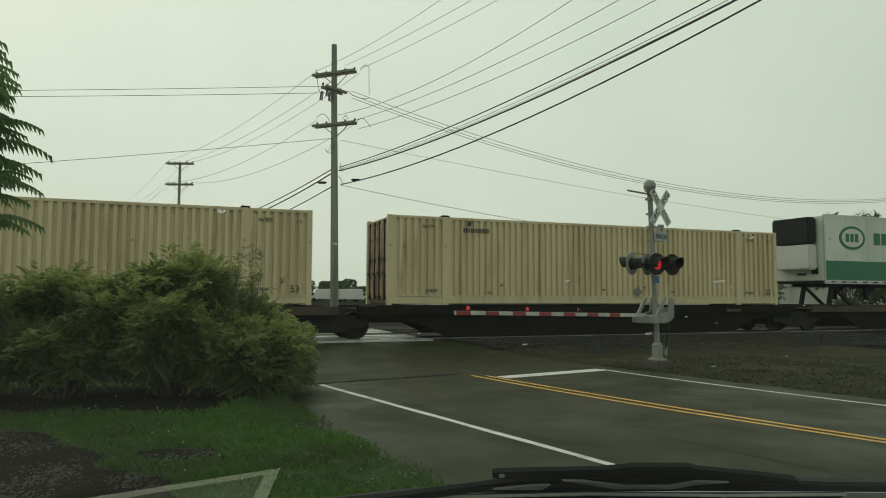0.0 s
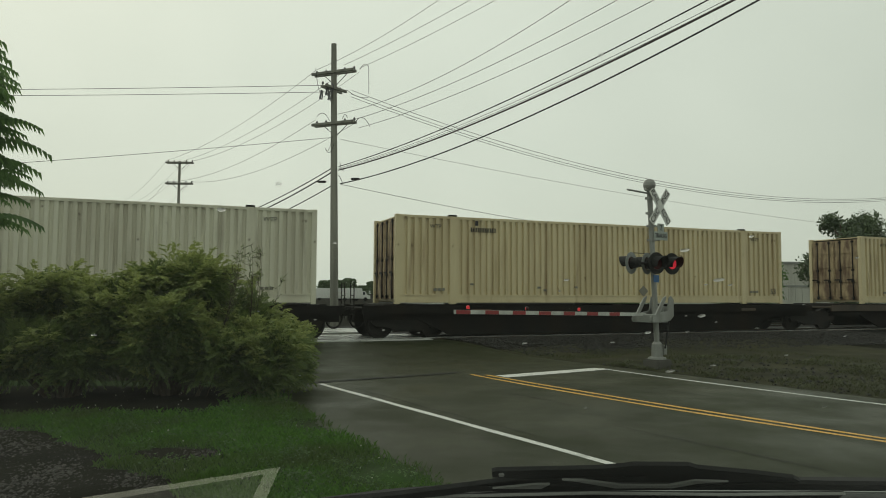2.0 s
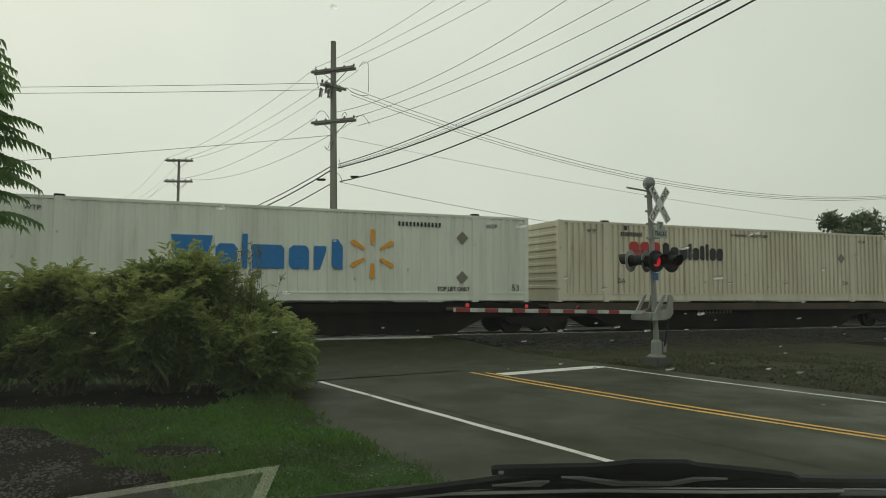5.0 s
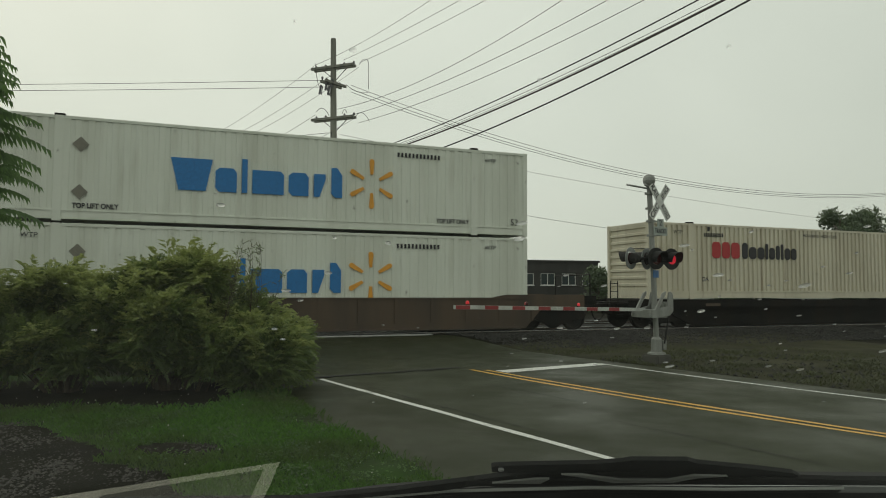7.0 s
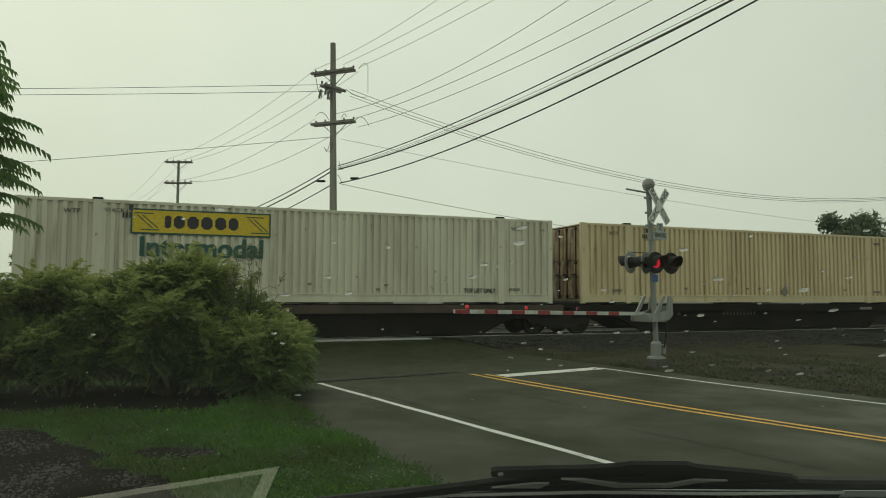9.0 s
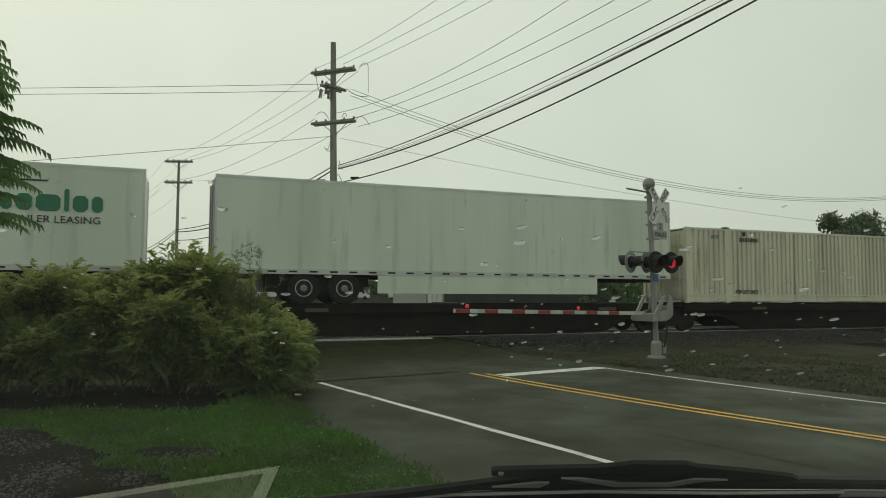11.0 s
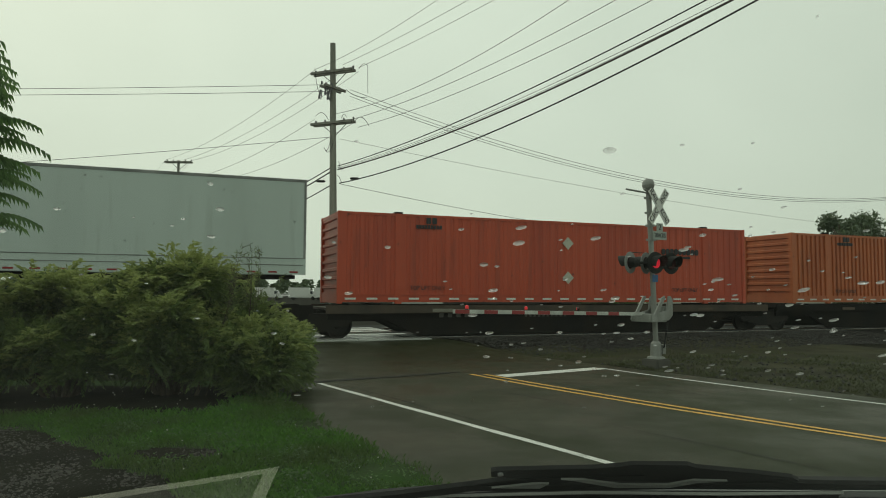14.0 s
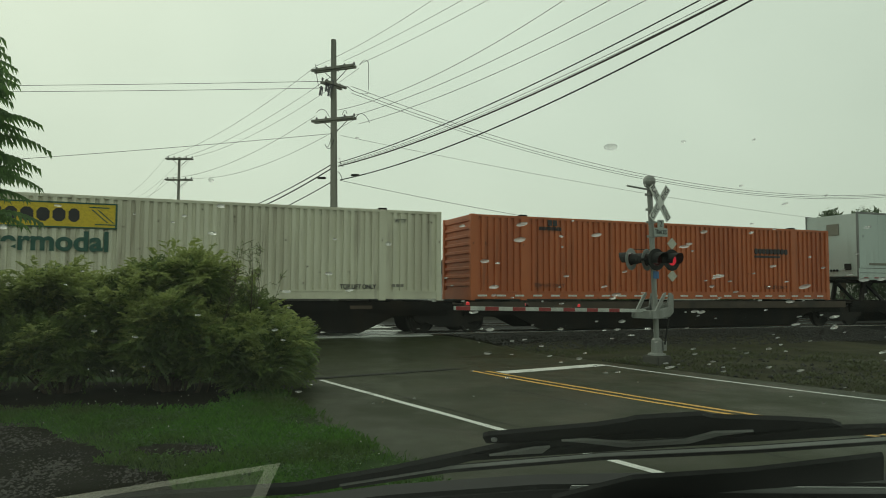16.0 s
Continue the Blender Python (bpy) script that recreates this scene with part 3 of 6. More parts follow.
def common_marks(th, wtp=True, ident=True, lift=False, fifty=True):
    if wtp:
        for x in (1.35, CL - 1.4):
            words("WTP", 0.19, M_INK, on_side(x, CH - 0.36), th)
    if ident:
        bars(th, CL * 0.19, CH - 0.42, 0.95, 0.15, 11, M_INK, gap=0.5)
        bars(th, CL * 0.19 - 0.25, CH - 0.2, 0.14, 0.16, 1, M_INK)
    if lift:
        for x in (CL - 2.75, 2.9):
            words("TOP LIFT ONLY", 0.19, M_INK, on_side(x, 0.42), th, width=1.15, bold=0.006)
    if fifty:
        words("53", 0.3, M_INK, on_side(CL - 0.5, 0.47), th)


def small_marks(th, seed):
    rng = random.Random(seed)
    for x in (1.5, CL - 1.45):
        bars(th, x, 0.47, 0.42, 0.09, 3, M_DIAMOND)
    for _ in range(5):
        bars(th, rng.uniform(2.5, CL - 2.5), rng.uniform(0.4, 0.7), 0.16, 0.07, 1, M_DIAMOND)


def cream_box(s, seed, rust):
    th = container(s, M_CREAM, "cream corrugated 53-foot container with black stencils", "doors", end_mat=M_RUST if rust else M_CREAM, key="cream")
    common_marks(th)
    diamond(th, CL * 0.585, 0.47, 0.2, M_DIAMOND)
    small_marks(th, seed)
    return th


def big_word(th, x0, x1, z0, heights, widths, mat, ascent, label):
    """Letter-sized plain blocks in a row: heights as shares of ascent."""
    total = sum(widths)
    k = (x1 - x0) / total
    x = x0
    for h, w in zip(heights, widths):
        bm = bmesh.new()
        a, b, top = x + 0.05 * k, x + (w - 0.12) * k, z0 + ascent * h
        c = min(0.09, (b - a) * 0.3)
        prism(bm, [(a + c, z0), (b - c, z0), (b, z0 + c), (b, top - c), (b - c, top), (a + c, top), (a, top - c), (a, z0 + c)], -0.014, 0.014)
        part("letter_block", bm, mat, th)
        x += w * k


def wordmark(th, x0, x1, z0):
    """A blue sign of seven plain letter-sized blocks."""
    k = (x1 - x0) / 5.0
    up = 1.0

    def glyph(pts):
        bm = bmesh.new()
        prism(bm, [(x0 + x * k, z0 + z) for x, z in pts], -0.014, 0.014)
        part("letter_block", bm, M_BLUE_LOGO, th)

    glyph([(0.0, 0.92), (1.14, 0.92), (0.96, 0.0), (0.22, 0.0)])
    for a in (1.22, 3.32):
        glyph([(a, 0.12), (a + 0.1, 0.0), (a + 0.6, 0.0), (a + 0.6, 0.58), (a + 0.5, 0.7), (a + 0.12, 0.7), (a, 0.6)])
    glyph([(1.96, 0.0), (2.12, 0.0), (2.12, 1.0), (1.96, 1.0)])
    glyph([(2.26, 0.0), (3.18, 0.0), (3.18, 0.6), (3.08, 0.7), (2.26, 0.7)])
    glyph([(4.08, 0.0), (4.26, 0.0), (4.44, 0.54), (4.44, 0.7), (4.08, 0.7)])
    glyph([(4.62, 0.12), (4.74, 0.0), (4.96, 0.0), (4.96, 0.7), (4.8, 0.92), (4.62, 0.92)])


def store_box(s, seed, base=1.35, crop=False):
    th = container(s, M_WHITE, "white container with a blue wordmark and amber spark", "doors", skin=True, base=base, key="white")
    wordmark(th, 4.78, 9.76, 1.0)
    spark(th, 10.66, 1.5, 0.74)
    side = CL - 2.45 if base > 1.3 and base < 1.4 else 2.5
    for x, z in ((side, 0.8), (side, 2.1)):
        diamond(th, x, z, 0.21, M_DIAMOND)
    bars(th, CL - 3.9, CH - 0.38, 1.5, 0.14, 12, M_INK, gap=0.5)
    common_marks(th, ident=False, lift=True, fifty=True)
    return th


def hunt_box(s, seed):
    th = container(s, M_HUNT, "off-white container with a yellow panel and green lettering", "front", key="hunt")
    bm = bmesh.new()
    box(bm, 2.8, 6.6, -0.012, 0.012, CH - 0.92, CH - 0.22)
    part("logo_panel", bm, M_YELLOW, th, "yellow logo panel")
    bm = bmesh.new()
    for x0, x1, z0, z1 in ((2.8, 6.6, CH - 0.26, CH - 0.22), (2.8, 6.6, CH - 0.92, CH - 0.88), (2.8, 2.85, CH - 0.9, CH - 0.24), (6.55, 6.6, CH - 0.9, CH - 0.24)):
        box(bm, x0, x1, -0.02, 0.012, z0, z1)
    for x in (2.95, 5.95):
        for q in (0, 0.14):
            prism(bm, [(x + q, CH - 0.4), (x + q + 0.04, CH - 0.4), (x + q + 0.44, CH - 0.76), (x + q + 0.4, CH - 0.76)], -0.018, 0.012)
        box(bm, x - 0.05, x + 0.45, -0.017, 0.012, CH - 0.36, CH - 0.33)
        box(bm, x + 0.1, x + 0.6, -0.017, 0.012, CH - 0.82, CH - 0.79)
    part("panel_border", bm, M_GREEN_LOGO, th)
    big_word(th, 3.66, 5.72, CH - 0.75, [1, 1, 1, 1, 1, 1], [0.6, 0.9, 0.95, 0.95, 0.95, 0.85], M_INK, 0.36, "")
    words("Intermodal", 0.74, M_GREEN_LOGO, on_side(4.72, CH - 1.3, -0.016), th, width=3.35, bold=0.022)
    common_marks(th, lift=True, fifty=False)
    words("STACK LIMIT 3 HIGH", 0.15, M_INK, on_side(2.9, CH - 0.3), th, width=1.5)
    small_marks(th, seed)
    return th


def freight_box(s, seed):
    th = container(s, M_CREAM2, "pale cream container with red and black wordmark", "front", key="cream2")
    big_word(th, 2.94, 4.36, CH - 1.3, [1, 1, 1], [1, 0.95, 1], M_REDINK, 0.62, "")
    big_word(th, 4.42, 7.31, CH - 1.3, [1, 0.75, 0.75, 1, 0.75, 0.9, 1, 0.75, 0.75], [0.8, 1, 0.95, 0.45, 0.8, 0.6, 0.45, 0.8, 0.8], M_INK, 0.62, "")
    words("WARNING  HIGH CUBE", 0.17, M_INK, on_side(8.6, CH - 0.3), th, width=1.9)
    words("DA", 0.24, M_INK, on_side(2.6, 0.75), th)
    words("DA", 0.24, M_INK, on_side(CL - 2.4, 0.75), th)
    diamond(th, CL - 2.6, 1.8, 0.2, M_DIAMOND)
    common_marks(th, fifty=False)
    return th


def carrier_box(s, seed, mat, label, flat=False):
    th = container(s, mat, label, "front", skin=flat, key=mat.name)
    big_word(th, 12.15, 13.88, CH - 1.06, [1] * 9, [1] * 9, M_INK, 0.22, "")
    bars(th, 13.0, CH - 1.16, 1.7, 0.08, 1, M_INK, "underline")
    for z in (0.9, 2.1):
        diamond(th, 8.16, z, 0.22, M_DIAMONDW)
    words("TOP LIFT ONLY", 0.19, M_INK, on_side(CL - 2.95, 0.5), th, width=1.2)
    words("TOP LIFT ONLY", 0.19, M_INK, on_side(2.95, 0.5), th, width=1.2)
    bm = bmesh.new()
    for i in range(23):
        box(bm, 0.25 + i * 0.69, 0.25 + i * 0.69 + 0.34, -0.004, 0.01, 0.13, 0.19)
    part("reflector_dashes", bm, M_SIGNW, th, "white reflective dashes")
    bars(th, 3.0, CH - 0.4, 0.9, 0.12, 9, M_INK)
    bars(th, 3.1, CH - 0.2, 0.4, 0.2, 2, M_INK)
    return th


def trailer(s, label, kind, deck=1.30):
    """Road semi-trailer riding on the flat deck; its nose points to the rear of the train unless kind says otherwise."""
    th = thing("semi_trailer", label, "semi-trailer", "trailers on the train")
    MOVING.append((th, s, V_SIDE, deck))
    z0, z1 = 0.92, 3.80
    skin = M_TRAILER_GREY if kind == "tall_skirt" else M_TRAILER
    bm = bmesh.new()
    box(bm, 0.02, CL - 0.02, 0.012, CW - 0.012, z0 + 0.12, z1 - 0.06)
    part("body", bm, skin, th, bevel=0.03)
    for y0, y1 in ((0.0, 0.05), (CW - 0.05, CW)):
        bm = bmesh.new()
        box(bm, 0, CL, y0, y1, z1 - 0.09, z1)
        part("top_rail", bm, M_DOORALU if kind == "tall_skirt" else M_ALU if kind == "doors_back" else M_TRAILER, th, "aluminium top rail", 0.008)
        bm = bmesh.new()
        box(bm, 0, CL, y0 - 0.004 if y0 == 0 else y0, y1, z0, z0 + (0.48 if kind == "tall_skirt" else 0.15))
        part("bottom_rail", bm, skin if kind == "tall_skirt" else M_ALU, th, "pale bottom rail", 0.006)
    bm = bmesh.new()
    for x in (0.0, CL - 0.07):
        for y in (-0.002, CW - 0.068):
            box(bm, x, x + 0.07, y, y + 0.07, z0, z1)
    part("corner_trim", bm, M_DOORALU if kind == "tall_skirt" else M_ALU, th)
    bm = bmesh.new()
    for i in range(26):
        box(bm, 0.3 + i * 0.615, 0.3 + i * 0.615 + 0.25, -0.012, -0.002, z0 + 0.05, z0 + 0.10)
    part("reflector_dashes", bm, M_GATE_RED if kind == "tall_skirt" else M_BLACK, th, "dark reflective dashes")
    # seams of the skin
    bm = bmesh.new()
    for i in range(1, 13):
        box(bm, i * 1.24, i * 1.24 + 0.02, 0.004, 0.014, z0 + 0.15, z1 - 0.1)
    part("skin_seam", bm, skin, th)
    if kind == "tall_skirt":
        bm = bmesh.new()
        for z in (z0 + 0.47, z0 + 0.27):
            box(bm, 0.07, CL - 0.07, -0.014, -0.003, z, z + 0.025)
        part("rail_groove", bm, M_DOORALU, th, "dark groove along the lower rail")
    # running gear
    nose_left = kind != "doors_back"
    ax = (CL - 3.6, CL - 2.35) if nose_left else (2.6, 3.85)
    bm = bmesh.new()
    for y in (0.62, CW - 0.62 - 0.1):
        box(bm, min(ax) - 0.9, max(ax) + 0.9, y, y + 0.1, 0.55, z0)
    box(bm, 0.2, CL - 0.2, 0.7, 0.8, z0 - 0.12, z0)
    box(bm, 0.2, CL - 0.2, CW - 0.8, CW - 0.7, z0 - 0.12, z0)
    box(bm, min(ax) - 1.15, max(ax) + 0.7, 0.36, CW - 0.36, 0.38, z0 - 0.02)
    box(bm, min(ax) - 1.1, min(ax) - 1.06, 0.05, 0.75, 0.12, z0)
    part("chassis", bm, M_STEEL, th)

    def tyre():
        bm = bmesh.new()
        lathe(bm, [(0.26, 0.0), (0.47, 0.02), (0.5, 0.06), (0.5, 0.22), (0.47, 0.26), (0.26, 0.28)], "y", 24)
        return finish("tyre", bm, M_TYRE)

    def rim():
        bm = bmesh.new()
        lathe(bm, [(0.262, -0.004), (0.262, 0.05), (0.20, 0.06), (0.205, 0.03), (0.235, -0.006)], "y", 24, ends="loop")
        return finish("rim", bm, M_RIM)

    # darker than the rim ring: the dish's shade is put into its colour
    def wheel_disc():
        bm = bmesh.new()
        lathe(bm, [(0.21, 0.05), (0.19, 0.07), (0.12, 0.06), (0.105, 0.0), (0.06, -0.02)], "y", 20)
        for k in range(10):
            a = k * math.pi / 5
            rod(bm, (0.155 * math.cos(a), 0.035, 0.155 * math.sin(a)), (0.155 * math.cos(a), 0.07, 0.155 * math.sin(a)), 0.016, seg=6)
        return finish("wheel_disc", bm, M_LAMP_BACK)
    for x in ax:
        for y, turn in ((0.0, 0), (CW, 180)):
            w = part("wheel", cached("tyre", tyre), None, th, "black tyre")
            w.matrix_basis = pose(x, y + (0.02 if turn == 0 else -0.02), 0.5, 0, 0, turn)
            part("rim", cached("rim", rim), None, w, "pale rim ring")
            part("wheel_disc", cached("wheel_disc", wheel_disc), None, w, "grey dished wheel centre, darkened to paint the shade in its dish")
    for x in ax:
        bm = bmesh.new()
        rod(bm, (x, 0.1, 0.5), (x, CW - 0.1, 0.5), 0.07)
        part("axle", bm, M_STEEL, th)
    if nose_left:
        # the stanchion that carries the kingpin, and folded legs
        bm = bmesh.new()
        for y in (0.55, CW - 0.65):
            prism(bm, [(0.75, 0.0), (0.95, 0.0), (1.15, z0 - 0.1), (0.95, z0 - 0.1)], y, y + 0.1)
            prism(bm, [(2.1, 0.0), (2.3, 0.0), (1.15, z0 - 0.1), (1.0, z0 - 0.1)], y, y + 0.1)
        box(bm, 0.8, 1.4, 0.5, CW - 0.5, z0 - 0.12, z0 - 0.02)
        part("hitch_stand", bm, M_STEEL, th, "dark steel hitch stand")
        for y in (0.45, CW - 0.6):
            bm = bmesh.new()
            box(bm, 2.9, 3.06, y, y + 0.15, 0.25, z0)
            prism(bm, [(2.9, 0.85), (3.6, 0.85), (3.06, 0.45), (2.95, 0.45)], y + 0.02, y + 0.1)
            part("landing_leg", bm, M_STEEL, th)
        bm = bmesh.new()
        box(bm, -0.03, 0.03, 0.35, 0.65, z0 + 0.4, z0 + 0.68)
        for k in range(3):
            rod(bm, (-0.05, 1.0 + 0.15 * k, z0 + 0.4), (0.0, 1.0 + 0.15 * k, z0 + 0.4), 0.05)
        part("air_connectors", bm, M_BLACK, th)
    else:
        for y in (0.04, 1.31):
            bm = bmesh.new()
            box(bm, -0.02, 0.03, y, y + 1.24, z0 + 0.1, z1 - 0.1)
            d = part("door", bm, M_DOORALU, th, "streaked aluminium rear door", 0.01)
            bm = bmesh.new()
            rod(bm, (-0.04, y + 0.6, z0), (-0.04, y + 0.6, z1 - 0.1), 0.02)
            part("lock_bar", bm, M_GALV, d)
        bm = bmesh.new()
        box(bm, 4.9, CL - 3.2, 0.01, 0.03, 0.35, z0)
        part("side_skirt", bm, M_TRAILER, th, "pale fairing under the side")
    return th, z0, z1


def truck_mesh():
    """Two-axle freight truck: side frames, bolster."""
    bm = bmesh.new()
    for y in (-1.02, 0.9):
        prism(bm, [(-1.25, 0.52), (-1.1, 0.66), (-0.5, 0.78), (0.5, 0.78), (1.1, 0.66), (1.25, 0.52), (1.15, 0.38), (0.8, 0.38), (0.4, 0.22), (-0.4, 0.22), (-0.8, 0.38), (-1.15, 0.38)], y, y + 0.12)
    box(bm, -0.22, 0.22, -0.95, 0.95, 0.45, 0.75)
    for x in (-0.89, 0.89):
        rod(bm, (x, -0.9, 0.44), (x, 0.9, 0.44), 0.08)
    return finish("truck_frame", bm, M_STEEL)


def rail_wheel_mesh():
    bm = bmesh.new()
    lathe(bm, [(0.14, -0.02), (0.16, 0.05), (0.36, 0.03), (0.38, 0.0), (0.44, 0.0), (0.44, 0.10), (0.47, 0.11), (0.47, 0.14), (0.3, 0.14)], "y", 28)
    return finish("rail_wheel", bm, M_STEEL)


def truck(parent, x):
    t = part("truck", cached("truck", truck_mesh), None, parent, "dark two-axle freight truck")
    t.location = (x, CW / 2, 0)
    for dx in (-0.89, 0.89):
        for y, turn in ((-0.755 - 0.05, 0), (0.755 + 0.05, 180)):
            w = part("rail_wheel", cached("rail_wheel", rail_wheel_mesh), None, t)
            w.matrix_basis = pose(dx, y, 0.44, 0, 0, turn)


def spine_car(x0, x1, trucks, couplers, seed, marks=False):
    """One platform of an articulated flat; x0, x1: its ends at the start; heights above the rail."""
    rng = random.Random(seed)
    th = thing("intermodal_car", "dark rusty low intermodal platform car on the rails", "rail car", "platform cars of the train")
    MOVING.append((th, x0, V_SIDE, RAIL_Z))
    n = x1 - x0
    low = 0.07
    # deep middle sill, tapering up towards the trucks
    for y in (0.2, CW - 0.2 - 0.1):
        bm = bmesh.new()
        prism(bm, [(0.2, 0.58), (2.0, 0.58), (3.1, low), (n - 3.1, low), (n - 2.0, 0.58), (n - 0.2, 0.58), (n - 0.2, 0.93), (0.2, 0.93)], y, y + 0.1)
        part("sill", bm, M_CAR, th)
    bm = bmesh.new()
    box(bm, 0.0, n, 0.98, CW - 0.98, 0.5, 0.9)
    part("centre_sill", bm, M_CAR, th)
    bm = bmesh.new()
    box(bm, 0.1, n - 0.1, 0.05, CW - 0.05, 0.90, 0.96)
    box(bm, 0.1, n - 0.1, 0.02, 0.08, 0.78, 1.035)
    box(bm, 0.1, n - 0.1, CW - 0.08, CW - 0.02, 0.78, 1.035)
    part("deck", bm, M_DECK if rng.random() > 0.5 else M_CAR, th, "worn deck with a side channel")
    for x in (1.0, 2.0, n * 0.5, n - 2.0, n - 1.0):
        bm = bmesh.new()
        box(bm, x - 0.2, x + 0.2, 0.03, CW - 0.03, 0.96, 1.075)
        part("container_pad", bm, M_STEEL, th)
    for x in (n * 0.2, n * 0.8):
        bm = bmesh.new()
        box(bm, x, x + 0.7, 0.01, 0.02, 0.82, 0.92)
        part("reflector", bm, M_WELL if rng.random() > 0.3 else M_DIAMOND, th, "small dull reflector")
    if marks:
        bars(th, n * 0.44, 0.7, 1.7, 0.13, 10, M_FADED, "number_bars", 0.185, gap=0.5)
        bars(th, n * 0.25, 0.7, 1.2, 0.13, 4, M_FADED, "number_bars", 0.185, gap=0.5)
    bm = bmesh.new()
    rod(bm, (3.0, 0.3, 0.55), (n - 3.0, 0.3, 0.5), 0.025, seg=6)
    box(bm, n * 0.55, n * 0.55 + 0.6, 0.25, 0.6, 0.45, 0.75)
    part("brake_gear", bm, M_STEEL, th)
    for x in trucks:
        truck(th, x)
    for x, side in couplers:
        bm = bmesh.new()
        box(bm, x, x + 0.75 * side, CW / 2 - 0.1, CW / 2 + 0.1, 0.68, 0.9) if side > 0 else box(bm, x - 0.75, x, CW / 2 - 0.1, CW / 2 + 0.1, 0.68, 0.9)
        xx = x + 0.3 * side
        for k in range(7):
            a, b = k / 7 * math.pi, (k + 1) / 7 * math.pi
            rod(bm, (xx + 0.28 * side * (1 - math.cos(a)) , CW / 2 - 0.3, 0.72 - 0.42 * math.sin(a)), (xx + 0.28 * side * (1 - math.cos(b)), CW / 2 - 0.3, 0.72 - 0.42 * math.sin(b)), 0.03, seg=6)
        rod(bm, (x + 0.05 * side, 0.5, 0.6), (x + 0.05 * side, 0.5, 1.75), 0.02, seg=6)
        rod(bm, (x + 0.05 * side, 0.95, 0.6), (x + 0.05 * side, 0.95, 1.75), 0.02, seg=6)
        for k in range(4):
            rod(bm, (x + 0.05 * side, 0.5, 0.75 + 0.3 * k), (x + 0.05 * side, 0.95, 0.75 + 0.3 * k), 0.015, seg=6)
        part("coupler", bm, M_STEEL, th, "coupler, air hose and end ladder")
    return th


def well_car(x0, x1):
    th = thing("well_car", "rusty brown double-stack well car on the rails", "rail car")
    MOVING.append((th, x0, V_SIDE, RAIL_Z))
    n = x1 - x0
    for y in (-0.16, CW + 0.04):
        bm = bmesh.new()
        prism(bm, [(0.6, 0.75), (2.3, 0.75), (2.9, 0.12), (n - 2.9, 0.12), (n - 2.3, 0.75), (n - 0.6, 0.75), (n - 0.6, 1.24), (n - 3.6, 1.24), (n - 4.1, 1.14), (4.1, 1.14), (3.6, 1.24), (0.6, 1.24)], y, y + 0.12)
        part("side_sill", bm, M_WELL, th, "deep brown side sill")
        bm = bmesh.new()
        box(bm, 2.9, n - 2.9, y - 0.03, y + 0.15, 1.09, 1.14)
        box(bm, 2.9, n - 2.9, y - 0.03, y + 0.15, 0.12, 0.18)
        for i in range(14):
            box(bm, 3.4 + i * 1.2, 3.48 + i * 1.2, y - 0.025, y, 0.36, 1.09)
        part("sill_ribs", bm, M_WELL, th)
    bm = bmesh.new()
    box(bm, 2.6, n - 2.6, 0.1, CW - 0.1, 0.2, 0.28)
    box(bm, 0.0, 2.4, 0.0, CW, 0.9, 1.2)
    box(bm, n - 2.4, n, 0.0, CW, 0.9, 1.2)
    part("platform", bm, M_CAR, th)
    for x in (1.5, n - 1.5):
        truck(th, x)
    for x in (0.2, n - 0.2):
        bm = bmesh.new()
        for y in (0.1, CW - 0.1):
            rod(bm, (x, y, 1.2), (x, y, 1.95), 0.025, seg=6)
        rod(bm, (x, 0.1, 1.95), (x, CW - 0.1, 1.95), 0.025, seg=6)
        rod(bm, (x, 0.1, 1.55), (x, CW - 0.1, 1.55), 0.02, seg=6)
        part("end_rail", bm, M_STEEL, th)
        bm = bmesh.new()
        sx = -1 if x < 1 else 1
        box(bm, min(x, x + 0.9 * sx), max(x, x + 0.9 * sx), CW / 2 - 0.1, CW / 2 + 0.1, 0.68, 0.9)
        part("coupler", bm, M_STEEL, th)
    return th


